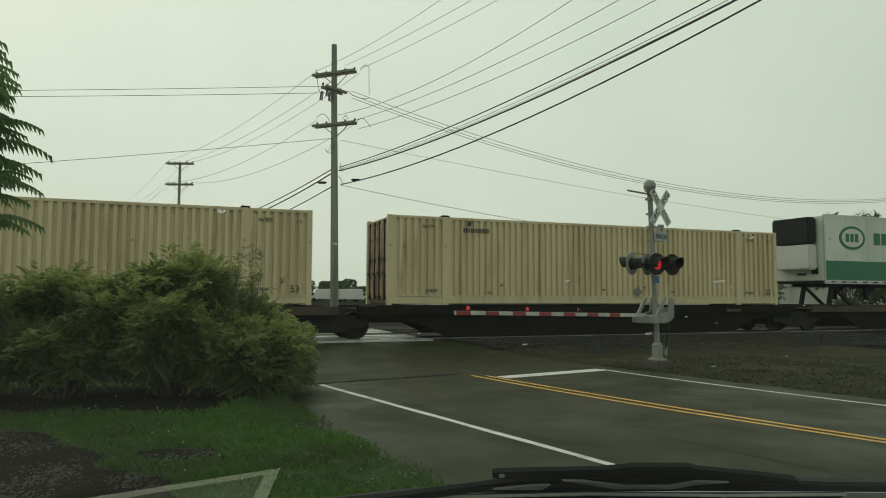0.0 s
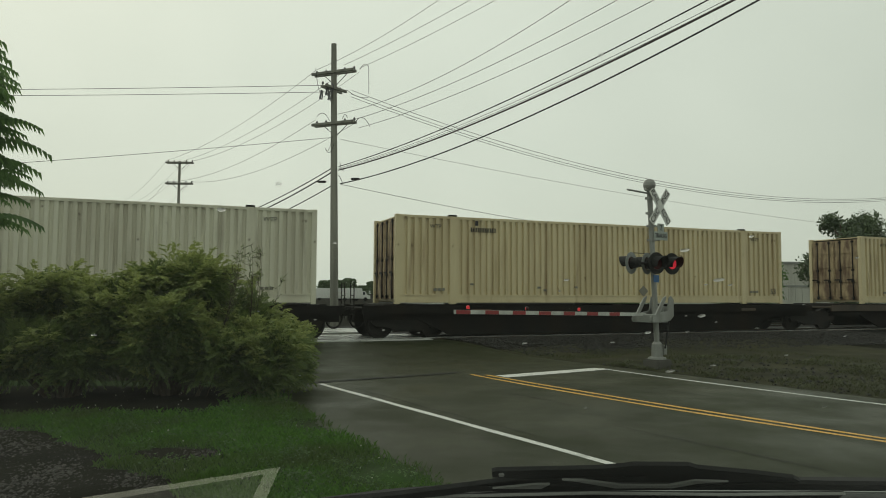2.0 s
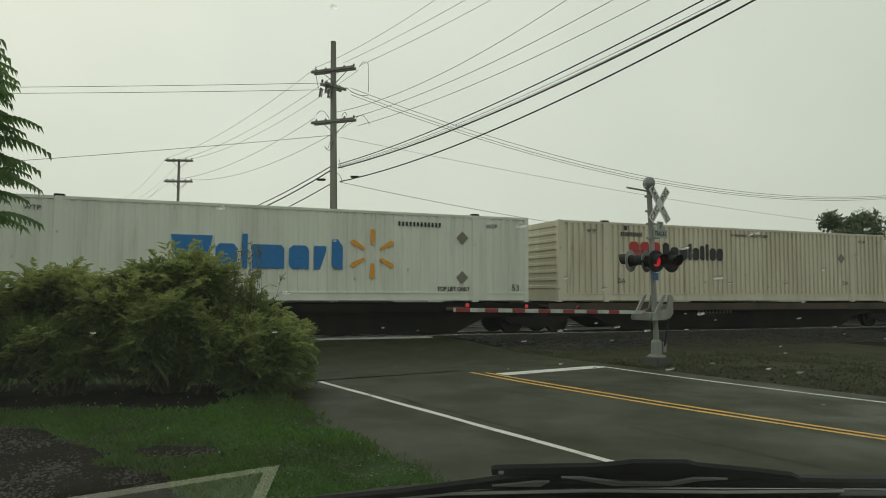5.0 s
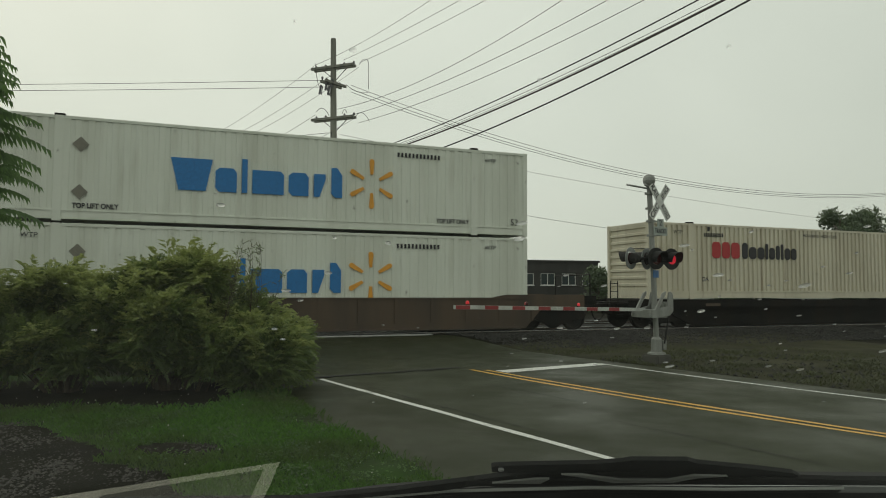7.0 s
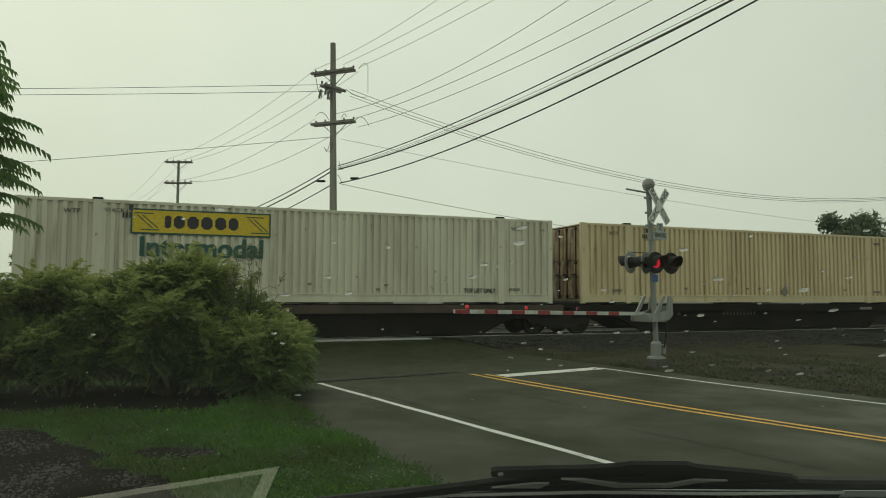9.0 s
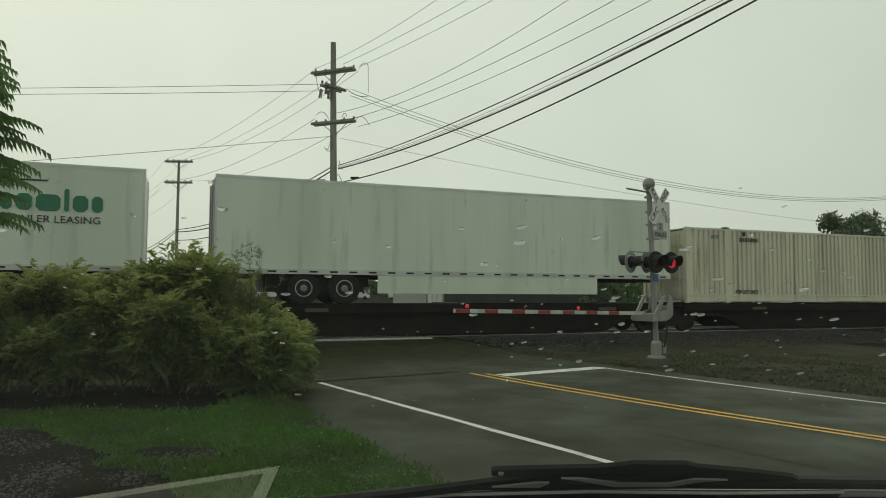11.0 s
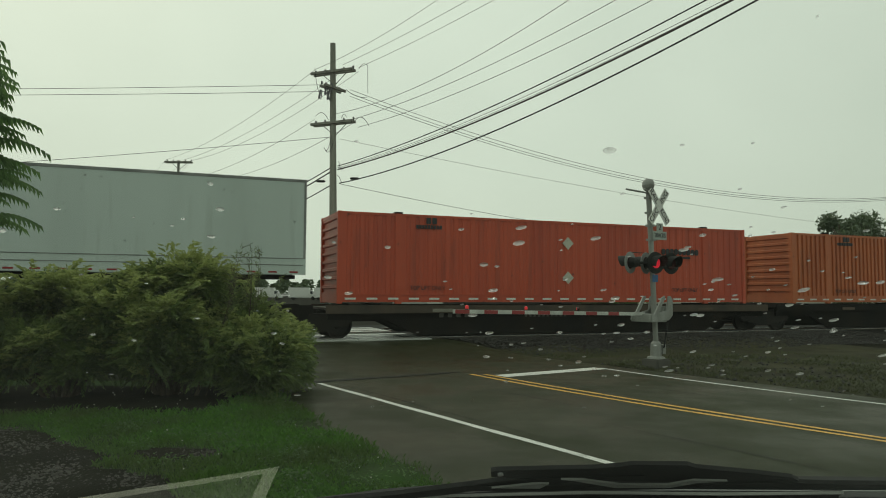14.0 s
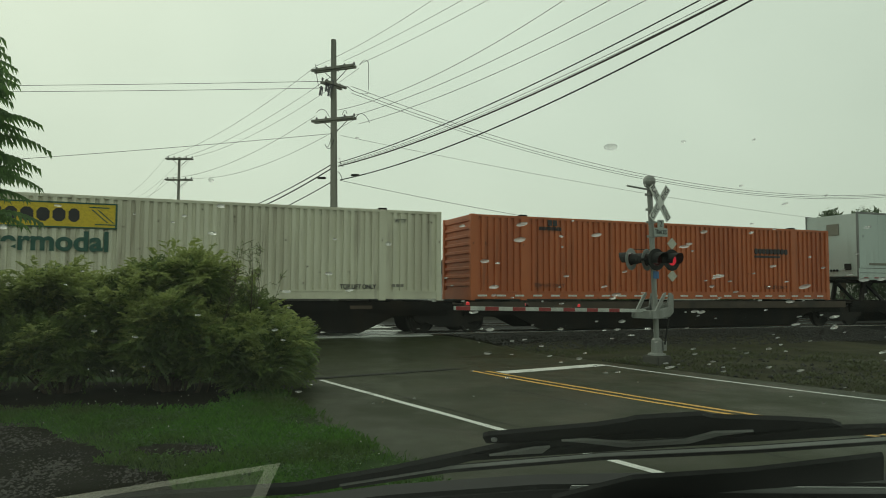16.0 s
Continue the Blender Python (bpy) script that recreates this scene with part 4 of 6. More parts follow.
def train():
    # rear-end places of the loads along the track at the start
    cream_box(6.28, 1, True)
    cream_box(-12.25, 2, True)
    cream_box(-32.85, 3, True)
    hunt_box(-51.5, 4)
    store_box(-68.75, 5)
    freight_box(-86.03, 6)
    store_box(-103.35, 7)
    freight_box(-121.65, 8)
    store_box(-142.8, 9, base=RAIL_Z + 0.28)
    store_box(-142.8, 10, base=RAIL_Z + 0.28 + CH + 0.045)
    cream_box(-163.87, 11, True)
    hunt_box(-181.2, 12)
    c = container(-198.7, M_HUNT, "off-white corrugated container with plain sides", "doors", key="whiterib")
    common_marks(c, lift=True)
    carrier_box(-252.48, 13, M_ORANGE, "orange corrugated container with black wordmark")
    carrier_box(-271.08, 14, M_RED, "red-orange container with black wordmark and pale placards", True)
    carrier_box(-306.05, 15, M_ORANGE, "orange corrugated container with black wordmark")
    hunt_box(-323.25, 16)

    # trailers
    th, z0, z1 = trailer(-215.6, "grey-white semi-trailer with side fairing on the flat car", "doors_back")
    th, z0, z1 = trailer(-233.6, "grey-white semi-trailer with green wordmark on the flat car", "nose")
    big_word(th, 12.15, 15.15, z1 - 1.28, [1, 0.72, 0.72, 0.72, 1, 0.72, 0.72], [0.95, 0.7, 0.9, 1.3, 0.4, 0.9, 0.7], M_GREEN2, 0.6, "")
    bars(th, 13.3, z1 - 0.48, 1.6, 0.04, 1, M_INK, "swoosh")
    words("TRAILER LEASING", 0.27, M_INK, on_side(13.9, z1 - 1.52, -0.008), th, width=2.3)
    bars(th, 0.9, z0 + 0.38, 0.9, 0.09, 9, M_INK)
    for y0, y1, za, zb, m in ((0.75, 1.75, 0.98, 0.74, M_GREEN2), (0.85, 1.6, 1.16, 1.08, M_INK), (0.6, 1.1, 0.42, 0.34, M_INK), (1.25, 1.45, 0.42, 0.34, M_INK)):
        bm = bmesh.new()
        box(bm, -0.012, 0.03, y0, y1, z1 - za, z1 - zb)
        part("nose_mark", bm, m, th)
    th, z0, z1 = trailer(-288.2, "grey semi-trailer with a pale lower rail on the flat car", "tall_skirt")
    bars(th, 1.2, z0 + 0.66, 1.1, 0.10, 7, M_DIAMOND)
    bm = bmesh.new()
    box(bm, -0.012, 0.03, 0.9, 1.5, z1 - 0.95, z1 - 0.45)
    part("nose_mark", bm, M_DIAMOND, th)
    th, z0, z1 = trailer(25.05, "white and green refrigerated semi-trailer on the flat car", "nose", 1.30)
    bm = bmesh.new()
    box(bm, -0.5, 0.0, 0.35, CW - 0.35, z1 - 1.2, z1 - 0.1)
    part("cooling_unit", bm, M_BLACK, th, "black cooling unit on the nose", 0.06)
    bm = bmesh.new()
    box(bm, -0.46, 0.0, 0.35, CW - 0.35, z1 - 2.3, z1 - 1.25)
    part("unit_cover", bm, M_SIGNW, th, "white unit cover", 0.06)
    bm = bmesh.new()
    box(bm, 0.05, CL - 0.05, -0.006, 0.01, z0 + 0.15, z0 + 0.95)
    part("green_band", bm, M_GREEN2, th, "green lower side band")
    bm = bmesh.new()
    prism(bm, [(1.6 + 0.75 * math.cos(k * math.pi / 12), z1 - 0.95 + 0.5 * math.sin(k * math.pi / 12)) for k in range(24)], -0.01, 0.01)
    part("oval_mark", bm, M_GREEN2, th, "green oval emblem")
    bm = bmesh.new()
    prism(bm, [(1.6 + 0.62 * math.cos(k * math.pi / 12), z1 - 0.95 + 0.39 * math.sin(k * math.pi / 12)) for k in range(24)], -0.014, 0.012)
    part("oval_field", bm, M_SIGNW, th)
    bars(th, 1.6, z1 - 0.95, 0.8, 0.36, 3, M_GREEN2, "emblem_bars", -0.018)
    bars(th, 3.6, z1 - 0.95, 1.4, 0.5, 3, M_GREEN2, "emblem_bars", -0.012)

    # platform cars: ends, trucks and couplers
    cars = [
        (24.2, 42.0, [-0.5, 17.0], []),
        (5.2, 23.5, [], []),
        (-14.1, 4.9, [18.6], []),
        (-34.0, -15.0, [1.7, 19.3 - 0.1], [(0.0, -1)]),
        (-51.9, -34.4, [15.6], [(17.5, 1)]),
        (-69.2, -52.1, [17.1], []),
        (-86.5, -69.4, [17.1], []),
        (-104.2, -86.7, [2.0, 17.5], [(0.0, -1)]),
        (-122.6, -104.7, [1.9, 16.0], [(0.0, -1), (17.9, 1)]),
        (-164.3, -146.7, [15.9], [(17.6, 1)]),
        (-181.7, -164.5, [17.1], []),
        (-198.9, -181.9, [17.1], []),
        (-216.4, -199.1, [17.1], []),
        (-234.7, -216.6, [18.0], []),
        (-253.4, -235.0, [18.4], []),
        (-271.5, -253.7, [17.8], []),
        (-288.7, -271.7, [16.9], []),
        (-306.4, -288.9, [17.4], []),
        (-324.0, -306.6, [17.3, 1.5], []),
    ]
    for i, (a, b, tr, cp) in enumerate(cars):
        spine_car(a, b, tr, cp, i, marks=i in (2, 4, 6, 9, 13, 15))
    well_car(-145.6, -123.9)


train()


# ---- level crossing signal ----
def lamp_unit(parent, m, lit):
    """One flashing lamp: round black background, hood, housing; returns the lens."""
    bm = bmesh.new()
    lathe(bm, [(0.15, 0.0), (0.25, 0.0), (0.255, 0.012), (0.25, 0.02), (0.15, 0.02)], "y", 32, ends="loop")
    bg = part("background", bm, M_BLACK if lit else M_LAMP_BACK, parent, "round lamp background disc")
    bg.matrix_basis = m
    bm = bmesh.new()
    lathe(bm, [(r * (1.0 if lit else 0.75), h) for r, h in ((0.15, 0.02), (0.155, 0.06), (0.15, 0.17), (0.08, 0.22))], "y", 20, ends="last")
    part("housing", bm, M_BLACK, bg)
    bm = bmesh.new()
    n = 14
    for r in (0.165, 0.158):
        ring = []
        for k in range(n + 1):
            a = radians(-30) + radians(240) * k / n
            reach = -0.30 + 0.3 * abs(k / n - 0.5)
            ring.append((bm.verts.new((r * math.cos(a), 0.0, r * math.sin(a))), bm.verts.new((r * 0.97 * math.cos(a), reach, r * 0.97 * math.sin(a)))))
        for (a0, a1), (b0, b1) in zip(ring, ring[1:]):
            bm.faces.new((a0, b0, b1, a1))
    part("hood", bm, M_BLACK, bg, "black lamp hood")
    bm = bmesh.new()
    lathe(bm, [(0.125, 0.0), (0.125, -0.006), (0.09, -0.016), (0.03, -0.02)], "y", 28)
    lens = part("lens", bm, M_LENS_ON if lit else M_LENS_OFF, bg, "red lens")
    lens.location = (0, 0.0, 0)
    bm = bmesh.new()
    lathe(bm, [(0.142, 0.0), (0.142, 0.008), (0.10, 0.012), (0.03, 0.014)], "y", 28)
    part("lens_back", bm, M_LENS_OFF, lens, "dark back of the turning lens")
    return bg, lens


def crossing_signal(x, y, yaw, label, arm=True, group=""):
    z = land(x, y)
    th = thing("crossing_signal", label, "crossing signal", group, pose(x, y, z, 0, 0, yaw))
    bm = bmesh.new()
    box(bm, -0.24, 0.24, -0.24, 0.24, -0.2, 0.2)
    part("foundation", bm, M_FOOT, th, "grimy concrete foundation", 0.03)
    bm = bmesh.new()
    lathe(bm, [(0.21, 0.2), (0.2, 0.24), (0.13, 0.26), (0.12, 0.55), (0.075, 0.6)], "z", 16)
    box(bm, 0.12, 0.24, -0.1, 0.1, 0.3, 0.52)
    part("mast_base", bm, M_GALV, th, bevel=0.005)
    bm = bmesh.new()
    rod(bm, (0, 0, 0.55), (-0.19, 0, 4.16), 0.062, seg=16)
    part("mast", bm, M_GALV, th, "galvanised mast")
    bm = bmesh.new()
    lathe(bm, [(0.07, 4.12), (0.095, 4.14), (0.13, 4.19), (0.145, 4.25), (0.135, 4.32), (0.10, 4.375), (0.05, 4.40), (0.02, 4.405)], "z", 20, (-0.19, 0, 0))
    part("bell", bm, M_GALV, th, "grey bell")
    bm = bmesh.new()
    rod(bm, (-0.19, -0.02, 4.06), (-0.97, -0.02, 4.09), 0.022)
    rod(bm, (-0.37, -0.02, 4.15), (-0.19, -0.02, 4.09), 0.03)
    part("top_bracket", bm, M_GALV, th)
    # the crossbuck, in front of the mast
    for a, text in ((-52, "RAIL      ROAD"), (52, "CROS SING")):
        bm = bmesh.new()
        box(bm, -0.49, 0.49, -0.004, 0.004, -0.1, 0.1)
        b = part("crossbuck_blade", bm, M_SIGNW, th, "white crossing blade with black letters")
        b.matrix_basis = pose(0.05, -0.10 - (0.012 if a < 0 else 0), 3.76, 0, -a, 0)
        if a > 0:
            words("CROSSING", 0.18, M_INK, pose(0, -0.008, 0, 90, 0, 0), b, width=0.92)
        else:
            words("RAIL", 0.19, M_INK, pose(-0.29, -0.008, 0, 90, 0, 0), b, width=0.36)
            words("ROAD", 0.19, M_INK, pose(0.29, -0.008, 0, 90, 0, 0), b, width=0.38)
    # two tracks plate
    bm = bmesh.new()
    box(bm, -0.11, 0.11, -0.004, 0.004, 0.0, 0.19)
    box(bm, -0.24, 0.24, -0.004, 0.004, -0.2, 0.0)
    pl = part("track_count_sign", bm, M_SIGNDULL, th, "dull white plate reading 2 tracks")
    pl.matrix_basis = pose(0.07, -0.1, 3.17)
    words("2", 0.19, M_INK, pose(0, -0.008, 0.09, 90, 0, 0), pl)
    words("TRACKS", 0.15, M_INK, pose(0, -0.008, -0.1, 90, 0, 0), pl, width=0.4)
    for zz in (3.95, 3.6, 3.3, 2.97):
        bm = bmesh.new()
        xm = -0.0526 * (zz - 0.55)
        rod(bm, (xm, 0, zz), (0.05, -0.09, zz), 0.016, seg=6)
        box(bm, xm - 0.08, xm + 0.08, -0.08, 0.08, zz - 0.025, zz + 0.025)
        part("clamp", bm, M_GALV, th)
    lenses, gate_lamps = [], []
    # lamps towards the road: a pair on a crossarm, and a pair behind for the other way
    bm = bmesh.new()
    rod(bm, (-0.78, 0.02, 2.42), (0.34, -0.06, 2.42), 0.03, seg=10)
    rod(bm, (-0.6, 0.15, 2.66), (-0.08, 0.1, 2.66), 0.01, seg=6)
    part("lamp_arm", bm, M_BLACK, th, "black lamp crossarm")
    for dx in (-0.20, 0.34):
        bgd, lens = lamp_unit(th, pose(dx, -0.2, 2.42, 0, 0, -7), True)
        lenses.append(lens)
    for dx in (-0.74, -0.2):
        lamp_unit(th, pose(dx, 0.1, 2.42, 0, 0, 192), False)
    bm = bmesh.new()
    box(bm, -0.18, 0.0, -0.09, -0.075, 1.98, 2.15)
    part("blue_tag", bm, M_BLUE_TAG, th, "blue enamel information tag")
    if arm:
        # gate mechanism: box, forked counterweight arms
        bm = bmesh.new()
        box(bm, 0.03, 0.24, -0.2, 0.2, 1.05, 1.42)
        part("gate_machine", bm, M_GALV, th, "grey gate machine case", 0.04)
        for yy in (-0.28, 0.24):
            bm = bmesh.new()
            prism(bm, [(-0.55, 1.09), (0.14, 1.09), (0.28, 1.2), (0.28, 1.58), (0.2, 1.66), (0.12, 1.64), (0.05, 1.32), (-0.52, 1.22)], yy, yy + 0.04)
            part("support_arm", bm, M_GALV, th, "grey gate support arm", 0.01)
        for yy in (-0.3, 0.26):
            bm = bmesh.new()
            prism(bm, [(-0.42, 1.2), (-0.12, 1.62), (-0.02, 1.66), (-0.02, 1.6), (-0.32, 1.18)], yy, yy + 0.03)
            part("lifting_lug", bm, M_GALV, th)
        bm = bmesh.new()
        box(bm, -0.5, -0.1, -0.3, 0.3, 1.06, 1.24)
        part("arm_clamp", bm, M_GALV, th, bevel=0.01)
        level = lambda xx: 1.20 + (xx + 0.4) / (-5.43) * 0.115   # the arm's lower edge
        bm = bmesh.new()
        prism(bm, [(-0.4, level(-0.4)), (-5.73, level(-5.73)), (-5.73, level(-5.73) + 0.077), (-0.4, level(-0.4) + 0.077)], -0.03, 0.03)
        arm_o = part("gate_arm", bm, M_ARM, th, "white gate arm with red stripes", 0.004)
        for k in range(7):
            x1 = -5.71 + 0.685 * k
            x0 = x1 + 0.33
            bm = bmesh.new()
            prism(bm, [(x0, level(x0) + 0.002), (x1, level(x1) + 0.002), (x1, level(x1) + 0.075), (x0, level(x0) + 0.075)], -0.034, 0.034)
            part("stripe", bm, M_GATE_RED, arm_o, "red reflective stripe")
        for n_lamp, x in enumerate((-5.42, -3.95, -2.5)):
            f = level(x) + 0.077
            bm = bmesh.new()
            box(bm, x - 0.03, x + 0.03, -0.02, 0.02, f, f + 0.02)
            part("lamp_foot", bm, M_BLACK, arm_o)
            bm = bmesh.new()
            lathe(bm, [(0.034, 0.0), (0.036, 0.045), (0.024, 0.062), (0.008, 0.068)], "z", 12)
            if n_lamp:
                bmesh.ops.bisect_plane(bm, geom=list(bm.verts) + list(bm.edges) + list(bm.faces), plane_co=(0, 0, 0), plane_no=(0, 1, 0), clear_outer=True)
            lamp = part("gate_lamp", bm, M_GATE_LAMP, arm_o, "small red gate lamp")
            lamp.location = (x, 0, f + 0.02)
            if n_lamp:
                bm = bmesh.new()
                lathe(bm, [(0.034, 0.0), (0.036, 0.045), (0.024, 0.062), (0.008, 0.068)], "z", 12)
                bmesh.ops.bisect_plane(bm, geom=list(bm.verts) + list(bm.edges) + list(bm.faces), plane_co=(0, 0, 0), plane_no=(0, -1, 0), clear_outer=True)
                me = finish("lamp_back", bm, M_LENS_OFF)
                for poly in me.polygons:
                    poly.use_smooth = True
                gate_lamps.append((lamp, (x, 0, f + 0.02)))
                back = new("lamp_back", me)
                back.parent = lamp
                tagged(back, "dark back of the turning lamp")
        bm = bmesh.new()
        for k in range(6):
            a, b = k / 6, (k + 1) / 6
            rod(bm, (0.25 - 0.15 * a, -0.15, 1.05 - 0.6 * a), (0.25 - 0.15 * b, -0.15, 1.05 - 0.6 * b), 0.02, seg=6)
        part("cable", bm, M_BLACK, th)
    return th, lenses, gate_lamps


SIGNAL, LENSES, GATE_LAMPS = crossing_signal(5.0, 16.32, 33.5, "galvanised crossing signal with crossbuck, lamps and lowered gate")
crossing_signal(-17.9, 30.2, 213.5, "crossing signal beyond the tracks, seen from behind", False)
crossing_signal(-1.0, 46.0, 60, "distant crossing signal beyond the tracks", False)


# ---- utility poles and wires ----
def utility_pole(x, y, height, r, arms, yaw, label, lean=0.0):
    th = thing("utility_pole", label, "utility pole", "poles along the road", pose(x, y, land(x, y) - 0.3, 0, lean, yaw))
    bm = bmesh.new()
    rings = 8
    for i in range(rings):
        a, b = i / rings, (i + 1) / rings
        rod(bm, (0, 0, a * (height + 0.3)), (0, 0, b * (height + 0.3)), r * (1 - 0.38 * a), r * (1 - 0.38 * b), 14, caps=(i == rings - 1))
    part("pole_shaft", bm, M_WOOD, th, "weathered brown timber shaft")
    for z, half, turn, double in arms:
        bm = bmesh.new()
        for yy in ((-0.16, 0.16) if double else (0.16,)):
            box(bm, -half, half, yy - 0.055, yy + 0.055, z - 0.07, z + 0.06)
        arm = part("crossarm", bm, M_WOOD, th, "dark timber crossarm", 0.008)
        arm.matrix_basis = pose(0, 0, 0.3, 0, 0, turn)
        for xx in (-half + 0.12, -half * 0.45, half * 0.45, half - 0.12):
            bm = bmesh.new()
            lathe(bm, [(0.02, z + 0.06), (0.03, z + 0.12), (0.07, z + 0.14), (0.04, z + 0.18), (0.065, z + 0.20), (0.03, z + 0.26)], "z", 10, (xx, 0.16, 0))
            part("insulator", bm, M_PORCELAIN, arm)
        bm = bmesh.new()
        for sg in (-1, 1):
            rod(bm, (sg * half * 0.55, 0.2, z - 0.05), (0, 0.2, z - 0.62), 0.018, seg=6)
        part("brace", bm, M_STEEL, arm)
    return th


utility_pole(-5.43, 35.0, 14.4, 0.22, [(12.9, 1.2, -20, True), (12.05, 0.75, 55, True), (10.25, 1.2, -20, True)], 0, "tall weathered timber utility pole with three crossarms", -0.9)
utility_pole(-22.6, 59.0, 12.9, 0.16, [(12.75, 1.15, 0, True), (10.95, 1.15, 0, True)], 0, "timber utility pole beyond the tracks with two crossarms")
utility_pole(-39.1, 85.0, 12.2, 0.15, [(12.0, 1.2, 0, False), (9.2, 1.2, 0, False)], 0, "far timber utility pole with two crossarms")


def pole_hardware():
    th = thing("pole_hardware", "cutouts, jumper loops and brackets fixed to the timber pole", "pole hardware", m=pose(-5.43, 35.0, 0))
    rng = random.Random(6)
    bm = bmesh.new()
    for x0, z0, x1, z1, dip in ((-1.1, 13.1, -0.75, 11.95, -0.5), (1.15, 13.05, 1.6, 13.2, 0.2), (1.6, 13.2, 1.62, 11.8, 0.0), (-1.0, 10.6, -0.35, 10.4, 0.28), (0.3, 10.5, 0.55, 10.55, 0.2), (1.0, 10.4, 1.7, 10.1, 0.3),
                                (-0.2, 9.6, -0.55, 9.0, -0.4), (-0.55, 9.0, -0.1, 9.25, -0.35), (0.5, 12.0, 1.6, 11.6, -0.15), (0.2, 8.3, 0.4, 7.9, -0.2), (0.1, 7.6, 0.35, 7.2, 0.1)):
        prev = None
        for k in range(9):
            f = k / 8
            p = Vector((x0 + (x1 - x0) * f, -0.25, z0 + (z1 - z0) * f + dip * 4 * f * (1 - f)))
            if prev:
                rod(bm, prev, p, 0.014, seg=5)
            prev = p
    part("jumper_wire", bm, M_WIRE, th)
    for x, z in ((-0.85, 11.75), (-0.55, 11.95), (-0.3, 12.1), (-0.42, 11.7)):
        bm = bmesh.new()
        rod(bm, (x, -0.3, z - 0.25), (x + 0.08, -0.3, z + 0.2), 0.055, seg=8)
        rod(bm, (x + 0.1, -0.32, z - 0.3), (x + 0.16, -0.32, z + 0.15), 0.025, seg=6)
        part("cutout", bm, M_PORCELAIN, th, "grey fused cutout")
    for x, z in ((0.75, 7.45), (-0.95, 7.3)):
        bm = bmesh.new()
        lathe(bm, [(0.02, 0), (0.06, 0.05), (0.065, 0.4), (0.02, 0.46)], "x", 10, (x, -0.1, z))
        part("splice_case", bm, M_BLACK, th, "black cable splice case")


pole_hardware()


def wire(p0, p1, sag, r, mat, label, n=24):
    p0, p1 = Vector(p0), Vector(p1)
    bm = bmesh.new()
    rings = []
    for i in range(n + 1):
        k = i / n
        p = p0.lerp(p1, k) - Vector((0, 0, 4 * sag * k * (1 - k)))
        rings.append([bm.verts.new(p + Vector((r * math.cos(a) * VB.x, r * math.cos(a) * VB.y, r * math.sin(a)))) for a in (0.5, 1.57, 2.6, 3.7, 4.71, 5.8)])
    for a, b in zip(rings, rings[1:]):
        for k in range(6):
            j = (k + 1) % 6
            bm.faces.new((a[k], a[j], b[j], b[k]))
    return tagged(new("overhead_wire", finish("overhead_wire", bm, mat)), label, "wire", "overhead wires")


